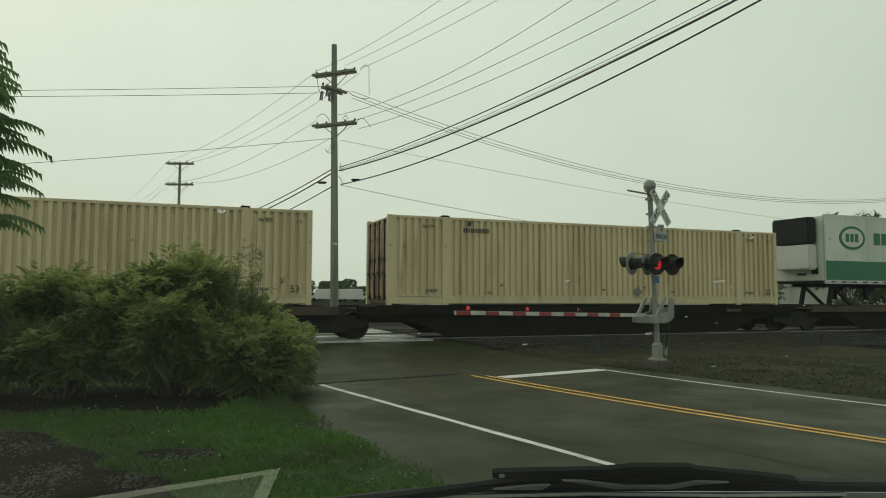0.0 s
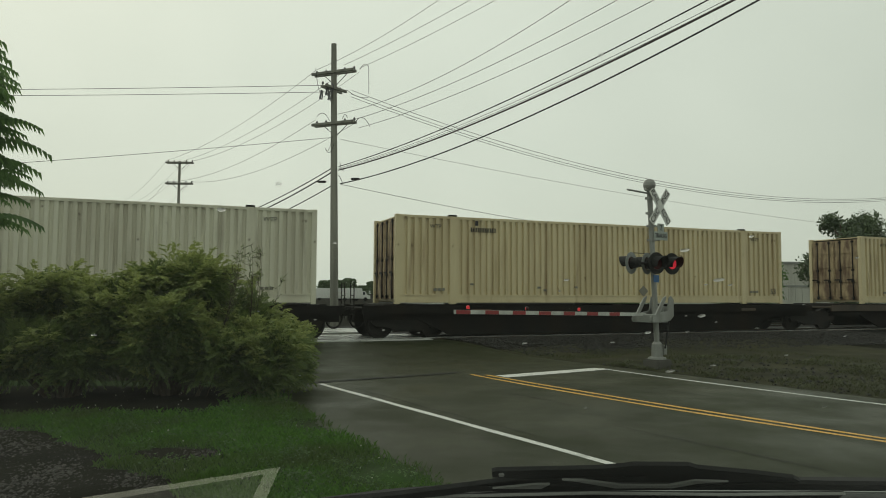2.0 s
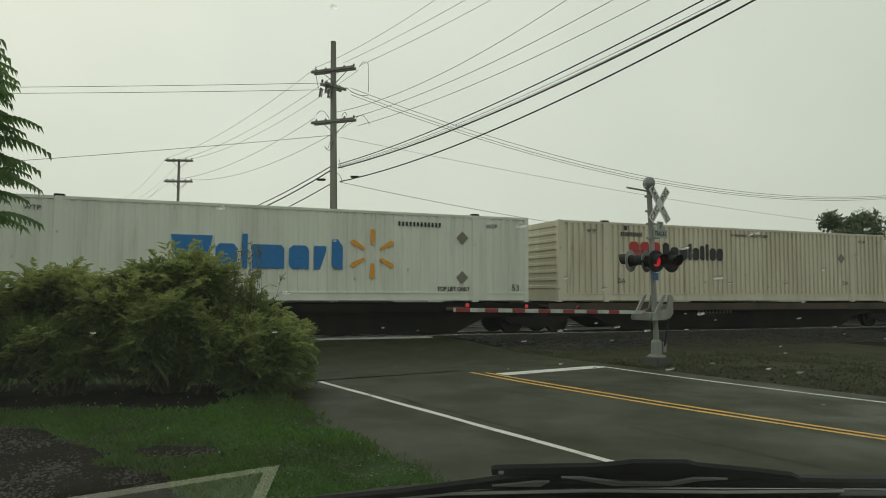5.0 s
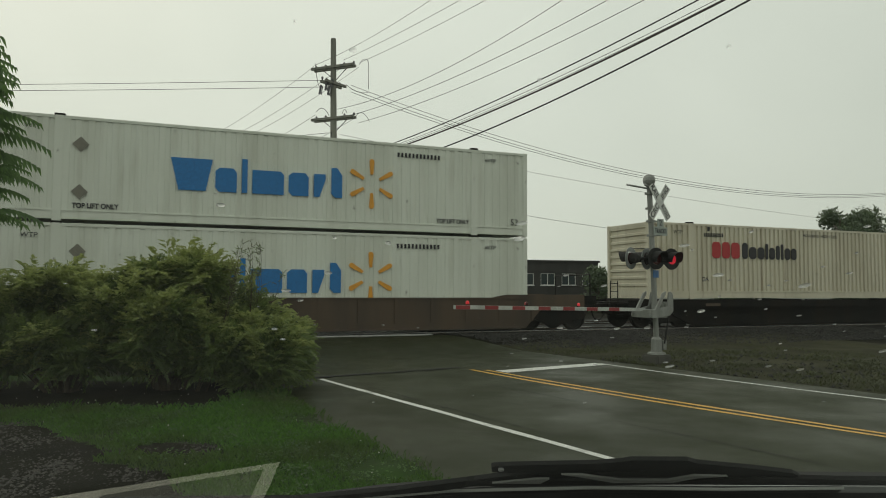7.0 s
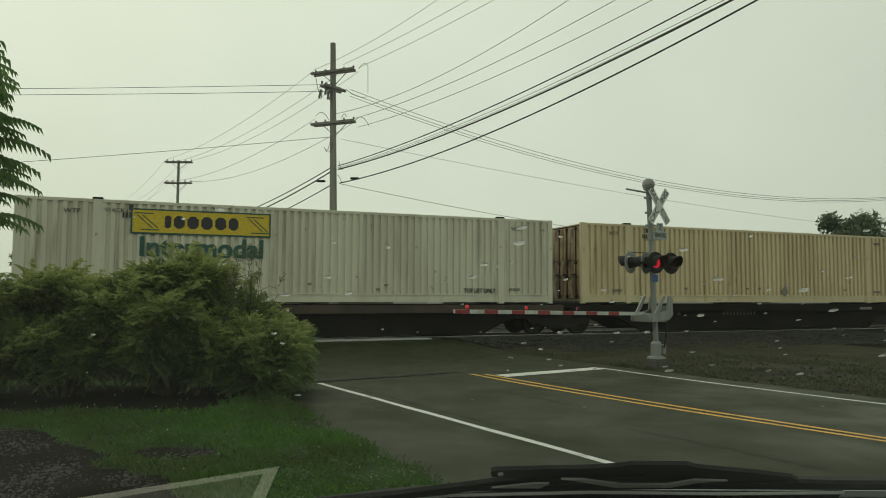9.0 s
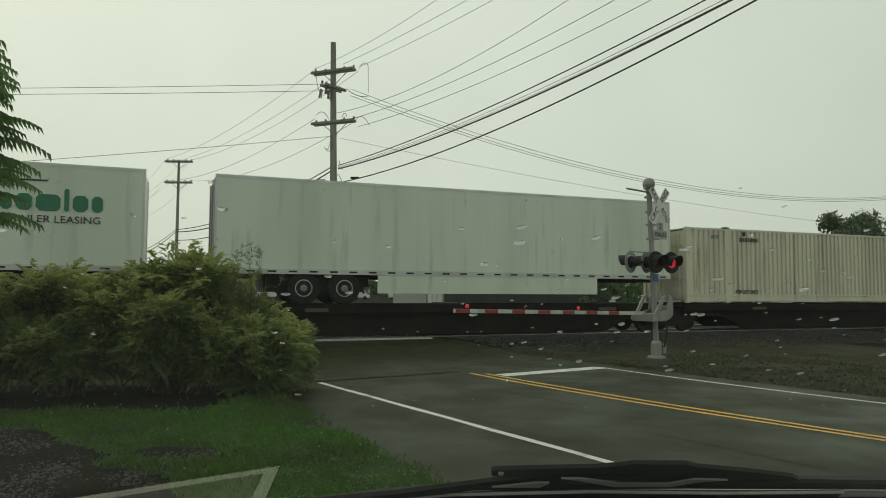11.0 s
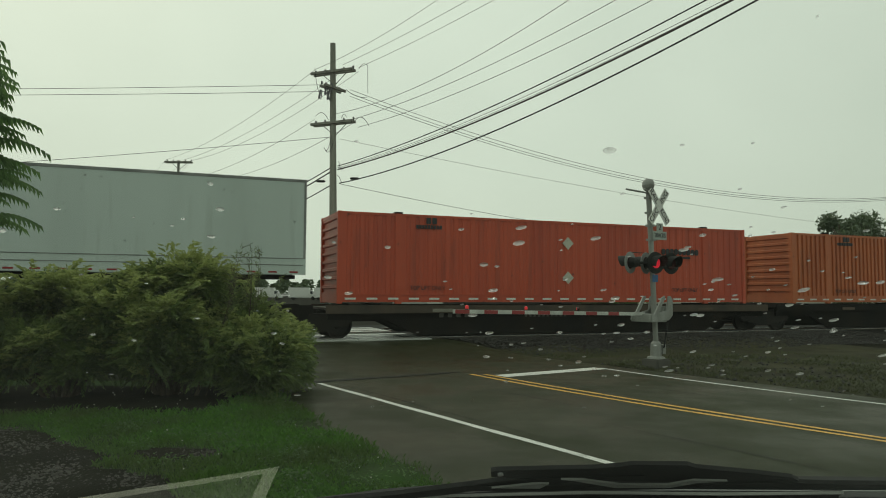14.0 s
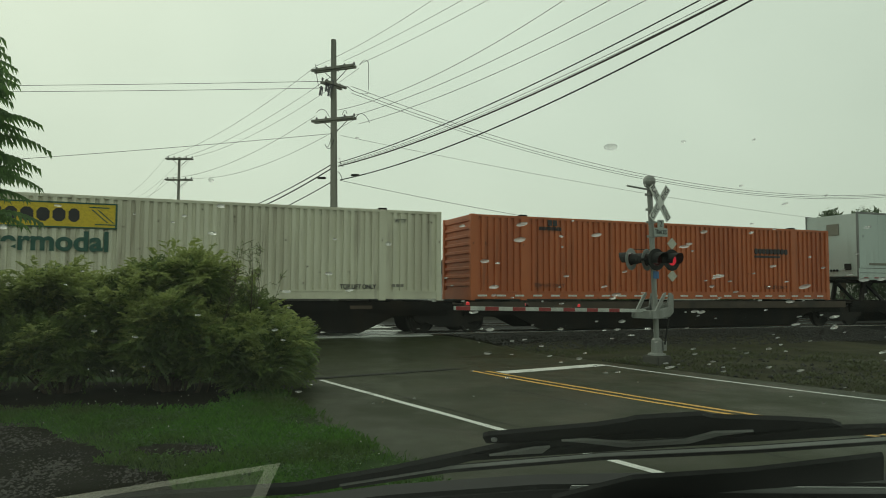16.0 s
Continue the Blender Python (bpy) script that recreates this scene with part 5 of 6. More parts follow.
def wires():
    P = Vector((-5.43, 35.0, 0))
    B = Vector((-22.6, 59.0, 0))
    thin = "thin grey overhead wire"
    # along the road towards the viewer
    for dx, z, drop, rise, r, mat in ((-1.1, 13.1, 0.10, 0.0055, 0.011, M_WIRE_THIN), (0.3, 13.35, 0.075, 0.0025, 0.011, M_WIRE_THIN), (1.1, 13.2, 0.07, 0.0025, 0.011, M_WIRE_THIN),
                                      (0.0, 10.8, 0.13, 0.0075, 0.012, M_WIRE_THIN), (0.4, 10.4, 0.09, 0.0045, 0.012, M_WIRE_THIN), (1.1, 10.1, 0.075, 0.004, 0.012, M_WIRE_THIN),
                                      (0.1, 8.10, 0.025, 0.0032, 0.022, M_WIRE), (0.1, 8.02, 0.03, 0.0031, 0.009, M_WIRE_THIN), (0.1, 7.98, 0.036, 0.0033, 0.009, M_WIRE_THIN), (0.1, 7.92, 0.04, 0.00355, 0.032, M_WIRE_RED), (0.2, 7.22, 0.04, 0.0044, 0.027, M_WIRE)):
        # height along the span: z - drop * s + rise * s * s
        span = 44.0
        end = z - drop * span + rise * span * span
        a = P + Vector((dx, 0, z))
        b = P + Vector((dx, 0, end)) - RDIR * span
        wire(a, b, rise * span * span / 4, r, mat, "thick black overhead cable" if r > 0.015 else thin, 60)
    # away along the road
    for dx, z, zb, sag, r, mat in ((-1.1, 13.1, 12.95, 0.6, 0.012, M_WIRE_THIN), (0.4, 13.1, 12.95, 0.6, 0.012, M_WIRE_THIN), (1.1, 13.0, 12.9, 0.7, 0.012, M_WIRE_THIN),
                                   (-1.1, 10.5, 11.1, 0.8, 0.012, M_WIRE_THIN), (1.0, 10.4, 11.1, 0.9, 0.012, M_WIRE_THIN),
                                   (-0.1, 8.1, 6.9, 0.7, 0.03, M_WIRE), (-0.1, 7.9, 6.7, 0.8, 0.04, M_WIRE), (-0.1, 7.2, 6.0, 0.8, 0.03, M_WIRE)):
        wire(P + Vector((dx, 0, z)), B + Vector((dx, 0, zb)), sag, r, mat, "thick black overhead cable" if r > 0.02 else thin, 24)
        wire(B + Vector((dx, 0, zb)), Vector((-39.1 + dx, 85, zb - 0.6)), sag, r, mat, thin, 16)
    # along the tracks to both sides
    for z, zl, sag in ((12.3, 10.7, 0.5), (11.95, 10.7, 0.55)):
        wire(P + Vector((-0.6, 0, z)), P + Vector((-70, -6.0, zl)), sag, 0.013, M_WIRE_THIN, thin)
    wire(P + Vector((-0.2, 0, 9.6)), P + Vector((-62, -14, 3.6)), 0.9, 0.012, M_WIRE_THIN, thin)
    for dz, ze, sag in ((12.05, 11.45, 3.42), (11.85, 11.42, 3.45), (11.7, 11.3, 3.43)):
        wire(P + Vector((0.7, 0, dz)), P + Vector((52, 22.0, ze)), sag, 0.013, M_WIRE_THIN, thin, 32)
    wire(P + Vector((0.2, 0, 9.5)), P + Vector((60, 30, 7.0)), 1.0, 0.009, M_WIRE_THIN, thin)
    wire(P + Vector((0.2, 0, 7.2)), P + Vector((22, 10, 5.0)), 0.3, 0.012, M_WIRE_THIN, thin)


wires()


# ---- planting ----
def sprays(rng, n, place, size, leaflets, spread=0.35, droop=0.0, narrow=0.16):
    """Many small twigs, each a fan of narrow leaflets. place() gives a point and an outward direction."""
    vs, fs = [], []
    for _ in range(n):
        p, d = place()
        d = (d + Vector((rng.gauss(0, spread), rng.gauss(0, spread), rng.gauss(0, spread)))).normalized()
        side = d.cross(Vector((rng.gauss(0, 1), rng.gauss(0, 1), rng.gauss(0, 1)))).normalized()
        L = size * rng.uniform(0.6, 1.35)
        for k in range(leaflets):
            f = (k + 0.5) / leaflets
            base = p + d * (L * f) + Vector((0, 0, -droop * L * f * f))
            s = 1 if k % 2 else -1
            tip = base + (d * 0.75 + side * (s * (0.75 - 0.3 * f))).normalized() * (L * 0.25 * (1.15 - 0.6 * f) * rng.uniform(0.5, 1.25)) + Vector((0, 0, -droop * L * 0.3 * f))
            w = (tip - base).cross(d.cross(side)).normalized() * (L * narrow * 0.42)
            i = len(vs)
            m = base.lerp(tip, 0.45)
            vs += [tuple(base), tuple(m + w), tuple(tip), tuple(m - w)]
            fs.append((i, i + 1, i + 2, i + 3))
    return vs, fs


def plumes(rng, tips, twigs, leaflets, out, full=0.42, broad=0.2):
    """Arching feathery plumes: each tip is (end point, outward direction, length)."""
    vs, fs = out
    for tip, d, L in tips:
        up = Vector((0, 0, 1))
        root = tip - d * (L * 0.85) - up * (L * 0.42)
        knee = tip - d * (L * 0.35) + up * (L * 0.10)
        side = d.cross(up)
        side = side.normalized() if side.length > 0.05 else Vector((1, 0, 0))
        side = (side + up * rng.uniform(-0.5, 0.5)).normalized()
        for q in range(twigs):
            f = 0.15 + 0.85 * (q + rng.random()) / twigs
            p = root * ((1 - f) ** 2) + knee * (2 * f * (1 - f)) + tip * (f * f)
            run = ((knee - root) * (1 - f) + (tip - knee) * f).normalized()
            sg = 1 if q % 2 else -1
            w = (run * rng.uniform(0.55, 1.0) + side * (sg * rng.uniform(0.4, 1.0)) + Vector((rng.gauss(0, 0.22), rng.gauss(0, 0.22), rng.gauss(0, 0.22)))).normalized()
            tl = L * 0.30 * (1.15 - 0.6 * f) * rng.uniform(0.6, 1.2)
            cross = w.cross(up).normalized()
            for k in range(leaflets):
                g = (k + 0.6) / leaflets
                b = p + w * (tl * g) - up * (0.28 * tl * g * g)
                e = (w * 0.8 + cross * ((1 if k % 2 else -1) * 0.7) - up * 0.12).normalized()
                ll = tl * full * (1.2 - 0.7 * g) * rng.uniform(0.7, 1.2)
                t = b + e * ll
                m = b + e * (ll * 0.45)
                wd = e.cross(Vector((rng.gauss(0, 1), rng.gauss(0, 1), rng.gauss(0, 1)))).normalized() * (ll * broad)
                i = len(vs)
                vs += [tuple(b), tuple(m + wd), tuple(t), tuple(m - wd)]
                fs.append((i, i + 1, i + 2, i + 3))


def shrub(cx, cy, rx, ry, h, n, seed, label, low=0.5):
    """A juniper of overlapping lobes; low: how far above the ground its skirt ends."""
    rng = random.Random(seed)
    th = thing("juniper_shrub", label, "shrub", "shrubs beside the road", pose(cx, cy, land(cx, cy)))
    lumps = []
    for _ in range(24):
        a, q = rng.uniform(0, 2 * math.pi), math.sqrt(rng.random())
        x, y = math.cos(a) * q * rx * 0.8, math.sin(a) * q * ry * 0.8
        top = h * (1 - 0.45 * q * q)
        r = rng.uniform(0.3, 0.5)
        lumps.append((Vector((x, y, max(low + r * 0.5, top * rng.uniform(0.22, 0.86)))), r))

    def core():
        c, r = rng.choice(lumps)
        a, b = rng.uniform(0, 2 * math.pi), math.acos(rng.uniform(-0.7, 1))
        d = Vector((math.sin(b) * math.cos(a), math.sin(b) * math.sin(a), math.cos(b)))
        p = c + Vector((d.x, d.y, d.z * 0.85)) * (r * rng.uniform(0.4, 1.02))
        p.z = max(low * 0.6, p.z)
        return p, (d * 0.8 + Vector((0.15, 0, 0.6))).normalized()

    def tips(count, b0, reach, size):
        out = []
        for _ in range(count):
            c, r = rng.choice(lumps)
            a, b = rng.uniform(0, 2 * math.pi), math.acos(rng.uniform(b0, 1))
            d = Vector((math.sin(b) * math.cos(a), math.sin(b) * math.sin(a), math.cos(b) * 0.85))
            p = c + d * (r * rng.uniform(*reach))
            p.z = max(low * rng.uniform(0.7, 1.1), p.z)
            out.append((p, (d + Vector((0.25, 0, 0.2))).normalized(), rng.uniform(*size)))
        return out
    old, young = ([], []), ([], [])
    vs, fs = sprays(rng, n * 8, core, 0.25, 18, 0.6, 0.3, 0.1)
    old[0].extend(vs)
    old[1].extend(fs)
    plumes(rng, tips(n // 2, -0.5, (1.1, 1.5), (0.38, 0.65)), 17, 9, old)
    # young sprays thicken with height, so top light is painted into the foliage
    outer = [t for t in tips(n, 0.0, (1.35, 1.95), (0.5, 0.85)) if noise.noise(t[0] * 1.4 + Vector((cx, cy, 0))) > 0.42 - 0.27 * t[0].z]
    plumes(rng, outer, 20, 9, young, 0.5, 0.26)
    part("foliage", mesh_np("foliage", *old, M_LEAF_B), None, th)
    part("lit_young_sprays", mesh_np("lit_young_sprays", *young, M_LEAF_Y), None, th, "yellow-green feathery young sprays, paler to paint light on the tops")
    bm = bmesh.new()
    for c, r in lumps:
        mid = Vector((c.x * 0.55, c.y * 0.55, c.z * 0.4))
        rod(bm, (c.x * 0.2, c.y * 0.2, -0.05), mid, 0.045, 0.03, 6)
        rod(bm, mid, tuple(c), 0.03, 0.010, 6)
    part("woody_stem", bm, M_BARK, th, "brown woody stems")
    return th


shrub(-3.35, 11.9, 1.05, 1.0, 1.52, 950, 3, "feathery green juniper shrub beside the road", 0.15)
shrub(-4.5, 11.6, 1.15, 1.0, 2.5, 1250, 5, "tall feathery juniper shrub with yellowish tips", 0.3)
shrub(-6.1, 11.3, 1.25, 1.0, 2.05, 1100, 8, "dense dark juniper shrub beside the road", 0.42)
shrub(-7.8, 11.0, 1.3, 1.0, 2.0, 650, 9, "dense dark juniper shrub beside the road", 0.42)


def tall_weed(x, y, seed):
    rng = random.Random(seed)
    th = thing("tall_weed", "thin dry weed rising above the shrubs", "weed", "weeds among the shrubs", pose(x, y, land(x, y)))
    bm = bmesh.new()
    vs, fs = [], []
    for k in range(7):
        top = Vector((rng.uniform(-0.1, 0.75), rng.uniform(-0.3, 0.3), rng.uniform(1.9, 2.45)))
        a = Vector((rng.uniform(-0.1, 0.1), 0, -0.05))
        prev = a
        for i in range(1, 7):
            f = i / 6
            p = a.lerp(top, f) + Vector((0.12 * math.sin(f * 3), 0, 0.05))
            rod(bm, prev, p, 0.008 * (1.1 - f * 0.8), 0.008 * (1.1 - (f + 0.1) * 0.8), 5)
            prev = p
            if i > 2:
                for _ in range(6):
                    d = Vector((rng.gauss(0, 1), rng.gauss(0, 1), rng.uniform(0.2, 1.2))).normalized()
                    q = p - (p - a).normalized() * rng.uniform(0, 0.3)
                    L = rng.uniform(0.08, 0.22)
                    rod(bm, q, q + d * L, 0.004, 0.002, 4)
                    for m in range(5):
                        c = q + d * (L * (m + 1) / 5)
                        e = Vector((rng.gauss(0, 1), rng.gauss(0, 1), rng.gauss(0, 1))).normalized()
                        w = e.cross(d).normalized() * 0.007
                        n0 = len(vs)
                        vs += [tuple(c), tuple(c + e * 0.02 + w), tuple(c + e * 0.045), tuple(c + e * 0.02 - w)]
                        fs.append((n0, n0 + 1, n0 + 2, n0 + 3))
    part("stem", bm, M_BARK, th, "thin brown stems")
    part("leaves", mesh_np("leaves", vs, fs, M_LEAF_B), None, th)


tall_weed(-3.90, 11.3, 1)
tall_weed(-3.50, 11.8, 2)


def left_edge(s):
    return 4.55 - 1.1 * smooth(-s, -16, -6) - 8.0 * smooth(-s, -6, 6)


def on_lawn(x, y, spill=0.0):
    off, s = x * RNRM.x + y * RNRM.y, x * RDIR.x + y * RDIR.y
    return off < left_edge(s) + spill + 0.10 * noise.noise(Vector((x * 4, y * 4, 0)))


def lawn():
    rng = random.Random(21)
    nz = lambda x, y: noise.noise(Vector((x * 0.9, y * 0.9, 3.1)))
    gravel = lambda x, y: max(smooth(-(x + 3.7) - 0.96 * (y - 7.4) + 0.5 * nz(x * 2.5, y * 2.5), -0.3, 0.3) * smooth(-y, -8.9, -8.3), 0.9 * smooth(-math.hypot((x + 2.75) / 1.5, y - 7.35), -0.42, -0.2))
    # bed: strip of dark soil below the shrubs, standing in for their shade
    bed = lambda x, y: smooth(y + 0.7 * nz(x * 2, y * 2), 9.0, 10.2) * smooth(-x, 2.6, 3.6)
    # soil sheet under the grass
    vs, fs, ids = [], [], {}
    for i in range(145):
        for j in range(140):
            x, y = -9.0 + i * 0.07, 4.2 + j * 0.065
            if on_lawn(x + 0.035, y + 0.03, 0.08):
                q = []
                for a, b in ((x, y), (x + 0.07, y), (x + 0.07, y + 0.065), (x, y + 0.065)):
                    kk = (round(a, 3), round(b, 3))
                    if kk not in ids:
                        ids[kk] = len(vs)
                        vs.append((a, b, 0.012 + 0.02 * nz(a * 2, b * 2)))
                    q.append(ids[kk])
                fs.append(q)
    tagged(new("lawn", mesh_np("lawn", vs, fs, M_LAWN)), "mossy uneven lawn soil beside the driveway", "lawn", kind="structure")
    # bare gravel bed in the corner of the lawn; also paints shade under shrubs
    vs, fs = [], []
    for i in range(46):
        for j in range(75):
            x, y = -8.0 + i * 0.14, 5.0 + j * 0.1
            if max(gravel(x + 0.07, y + 0.05), bed(x + 0.07, y + 0.05) * (1 if on_lawn(x + 0.14, y) else 0)) > 0.45 + 0.3 * nz(x * 3, y * 3):
                k = len(vs)
                vs += [(a, b, 0.018 + 0.02 * nz(a * 2, b * 2)) for a, b in ((x, y), (x + 0.14, y), (x + 0.14, y + 0.1), (x, y + 0.1))]
                fs.append((k, k + 1, k + 2, k + 3))
    tagged(new("gravel_and_shade_bed", mesh_np("gravel_and_shade_bed", vs, fs, M_SOIL)), "dark bare gravel bed beside the lawn, with soil painting shade under the shrubs", "gravel", kind="structure")
    # blades
    vs, fs = [], []
    for _ in range(120000):
        x, y = rng.uniform(-7.0, 1.4), rng.uniform(4.5, 12.6)
        if not on_lawn(x, y, 0.22 * rng.random()) or rng.random() < gravel(x, y) * 1.5 or rng.random() < bed(x, y) * 1.15:
            continue
        if nz(x, y) + rng.uniform(-0.25, 0.25) < -0.22:
            continue
        h = rng.uniform(0.03, 0.075) * (1.25 + nz(x * 0.6, y * 0.6))
        a = rng.uniform(0, 2 * math.pi)
        w, lx, ly = rng.uniform(0.004, 0.009), math.cos(a) * h * 0.7, math.sin(a) * h * 0.7
        i = len(vs)
        vs += [(x - w * math.sin(a), y + w * math.cos(a), 0.0), (x + w * math.sin(a), y - w * math.cos(a), 0.0), (x + lx * 0.4, y + ly * 0.4, h * 0.75), (x + lx, y + ly, h)]
        fs += [(i, i + 1, i + 2), (i, i + 2, i + 3)]
    tagged(new("grass", mesh_np("grass", vs, fs, M_GRASS)), "short wet green grass beside the driveway", "grass", kind="stuff")
    # clover heads and petals scattered on it
    vs, fs = [], []
    for _ in range(190):
        x, y = rng.uniform(-6.5, 0.2), rng.uniform(6.0, 11.8)
        if not on_lawn(x, y) or rng.random() < 0.3 + gravel(x, y):
            continue
        z, r = rng.uniform(0.03, 0.09), rng.uniform(0.006, 0.013)
        i = len(vs)
        vs += [(x - r, y, z), (x, y - r, z), (x + r, y, z), (x, y + r, z), (x, y, z + r), (x, y, z - r)]
        fs += [(i, i + 1, i + 4), (i + 1, i + 2, i + 4), (i + 2, i + 3, i + 4), (i + 3, i, i + 4), (i + 1, i, i + 5), (i + 2, i + 1, i + 5), (i + 3, i + 2, i + 5), (i, i + 3, i + 5)]
    tagged(new("clover_flower", mesh_np("clover_flower", vs, fs, M_PETAL)), "small white clover flowers in the grass", "flowers", kind="stuff")
    # clover and broad weeds among the blades
    vs, fs = [], []
    for _ in range(150):
        cx, cy = rng.uniform(-5.5, 0.6), rng.uniform(5.6, 11.0)
        if not on_lawn(cx + 0.1, cy) or gravel(cx, cy) > 0.4 or bed(cx, cy) > 0.6:
            continue
        for _ in range(45):
            x, y = cx + rng.gauss(0, 0.13), cy + rng.gauss(0, 0.11)
            a, r, z, i = rng.uniform(0, 6.28), rng.uniform(0.012, 0.028), rng.uniform(0.035, 0.10), len(vs)
            c, sn = math.cos(a), math.sin(a)
            vs += [(x, y, z), (x + c * r - sn * r * 0.6, y + sn * r + c * r * 0.6, z + r * 0.4), (x + c * 2 * r, y + sn * 2 * r, z + r * 0.1), (x + c * r + sn * r * 0.6, y + sn * r - c * r * 0.6, z + r * 0.4)]
            fs.append((i, i + 1, i + 2, i + 3))
    tagged(new("clover_leaf", mesh_np("clover_leaf", vs, fs, M_CLOVER)), "clover and low broad leaves in the lawn", "weeds", kind="stuff")
    # pebbles
    stones("pebble", rng, 16000, lambda: (rng.uniform(-6.8, -1.6), rng.uniform(5.6, 9.2)), lambda x, y: on_lawn(x, y) and rng.random() < gravel(x, y), (0.008, 0.026), M_PEBBLE, "dark wet pebbles spread beside the lawn")


def stones(name, rng, n, where, keep, size, mat, label):
    vs, fs = [], []
    for _ in range(n):
        x, y = where()
        if not keep(x, y):
            continue
        r = rng.uniform(*size)
        z = land(x, y) + r * 0.35
        i = len(vs)
        t = rng.uniform(0, 6.28)
        for dx, dy, dz in ((1, 0, 0.1), (0, 1, -0.1), (-1, 0, 0.15), (0, -1, 0), (0.2, 0.1, 0.75), (0, 0, -0.6)):
            k = rng.uniform(0.7, 1.25) * r
            vs.append((x + (dx * math.cos(t) - dy * math.sin(t)) * k, y + (dx * math.sin(t) + dy * math.cos(t)) * k, z + dz * k))
        fs += [(i, i + 1, i + 4), (i + 1, i + 2, i + 4), (i + 2, i + 3, i + 4), (i + 3, i, i + 4), (i + 1, i, i + 5), (i + 2, i + 1, i + 5), (i + 3, i + 2, i + 5), (i, i + 3, i + 5)]
    return tagged(new(name, mesh_np(name, vs, fs, mat)), label, "stones", kind="stuff")


lawn()


def trackside():
    rng = random.Random(31)

    def where():
        p = on_track(rng.uniform(3, 26), 17.0 + 4.2 * rng.random() ** 0.7)
        return p.x, p.y

    def keep(x, y):
        off = x * RNRM.x + y * RNRM.y
        return off > 12.6
    stones("ballast_stone", rng, 9000, where, keep, (0.02, 0.05), M_STONE, "crushed ballast stones along the track")
    def verge():
        p = RNRM * (12.5 + 5.5 * rng.random() ** 1.3) + RDIR * rng.uniform(-6, 12)
        return p.x, p.y
    stones("verge_stone", rng, 1500, verge, lambda x, y: VB.x * x + VB.y * y < 17.6, (0.015, 0.05), M_STONE, "loose grey stones on the verge")
    # broad low weed clumps
    vs, fs = [], []
    for _ in range(230):
        cx, cy = verge()
        if VB.x * cx + VB.y * cy > 17.5:
            continue
        for _ in range(40):
            x, y = cx + rng.gauss(0, 0.12), cy + rng.gauss(0, 0.12)
            h, a = rng.uniform(0.03, 0.10), rng.uniform(0, 6.28)
            w, z, i = rng.uniform(0.007, 0.016), land(x, y), len(vs)
            c, s = math.cos(a), math.sin(a)
            vs += [(x, y, z), (x + c * h * 0.5 - s * w, y + s * h * 0.5 + c * w, z + h * 0.8), (x + c * h, y + s * h, z + h), (x + c * h * 0.5 + s * w, y + s * h * 0.5 - c * w, z + h * 0.75)]
            fs.append((i, i + 1, i + 2, i + 3))
    tagged(new("broadleaf_weeds", mesh_np("broadleaf_weeds", vs, fs, M_WEED)), "low broad-leaved weed clumps on the verge", "weeds", kind="stuff")
    # weeds on the verge
    vs, fs = [], []
    for _ in range(30000):
        s, off = rng.uniform(-8, 16), 12.55 + 7.5 * rng.random() ** 1.2
        p = RNRM * off + RDIR * s
        v = VB.x * p.x + VB.y * p.y
        if v > 17.8 or noise.noise(Vector((p.x * 0.7, p.y * 0.7, 9))) + rng.uniform(-0.2, 0.2) < 0.02:
            continue
        h, a, w = rng.uniform(0.02, 0.08), rng.uniform(0, 6.28), rng.uniform(0.006, 0.014)
        i = len(vs)
        z = land(p.x, p.y)
        vs += [(p.x - w, p.y, z), (p.x + w, p.y, z), (p.x + math.cos(a) * h * 0.7, p.y + math.sin(a) * h * 0.7, z + h)]
        fs.append((i, i + 1, i + 2))
    tagged(new("verge_weeds", mesh_np("verge_weeds", vs, fs, M_WEED)), "sparse low weeds on the verge by the track", "weeds", kind="stuff")


trackside()


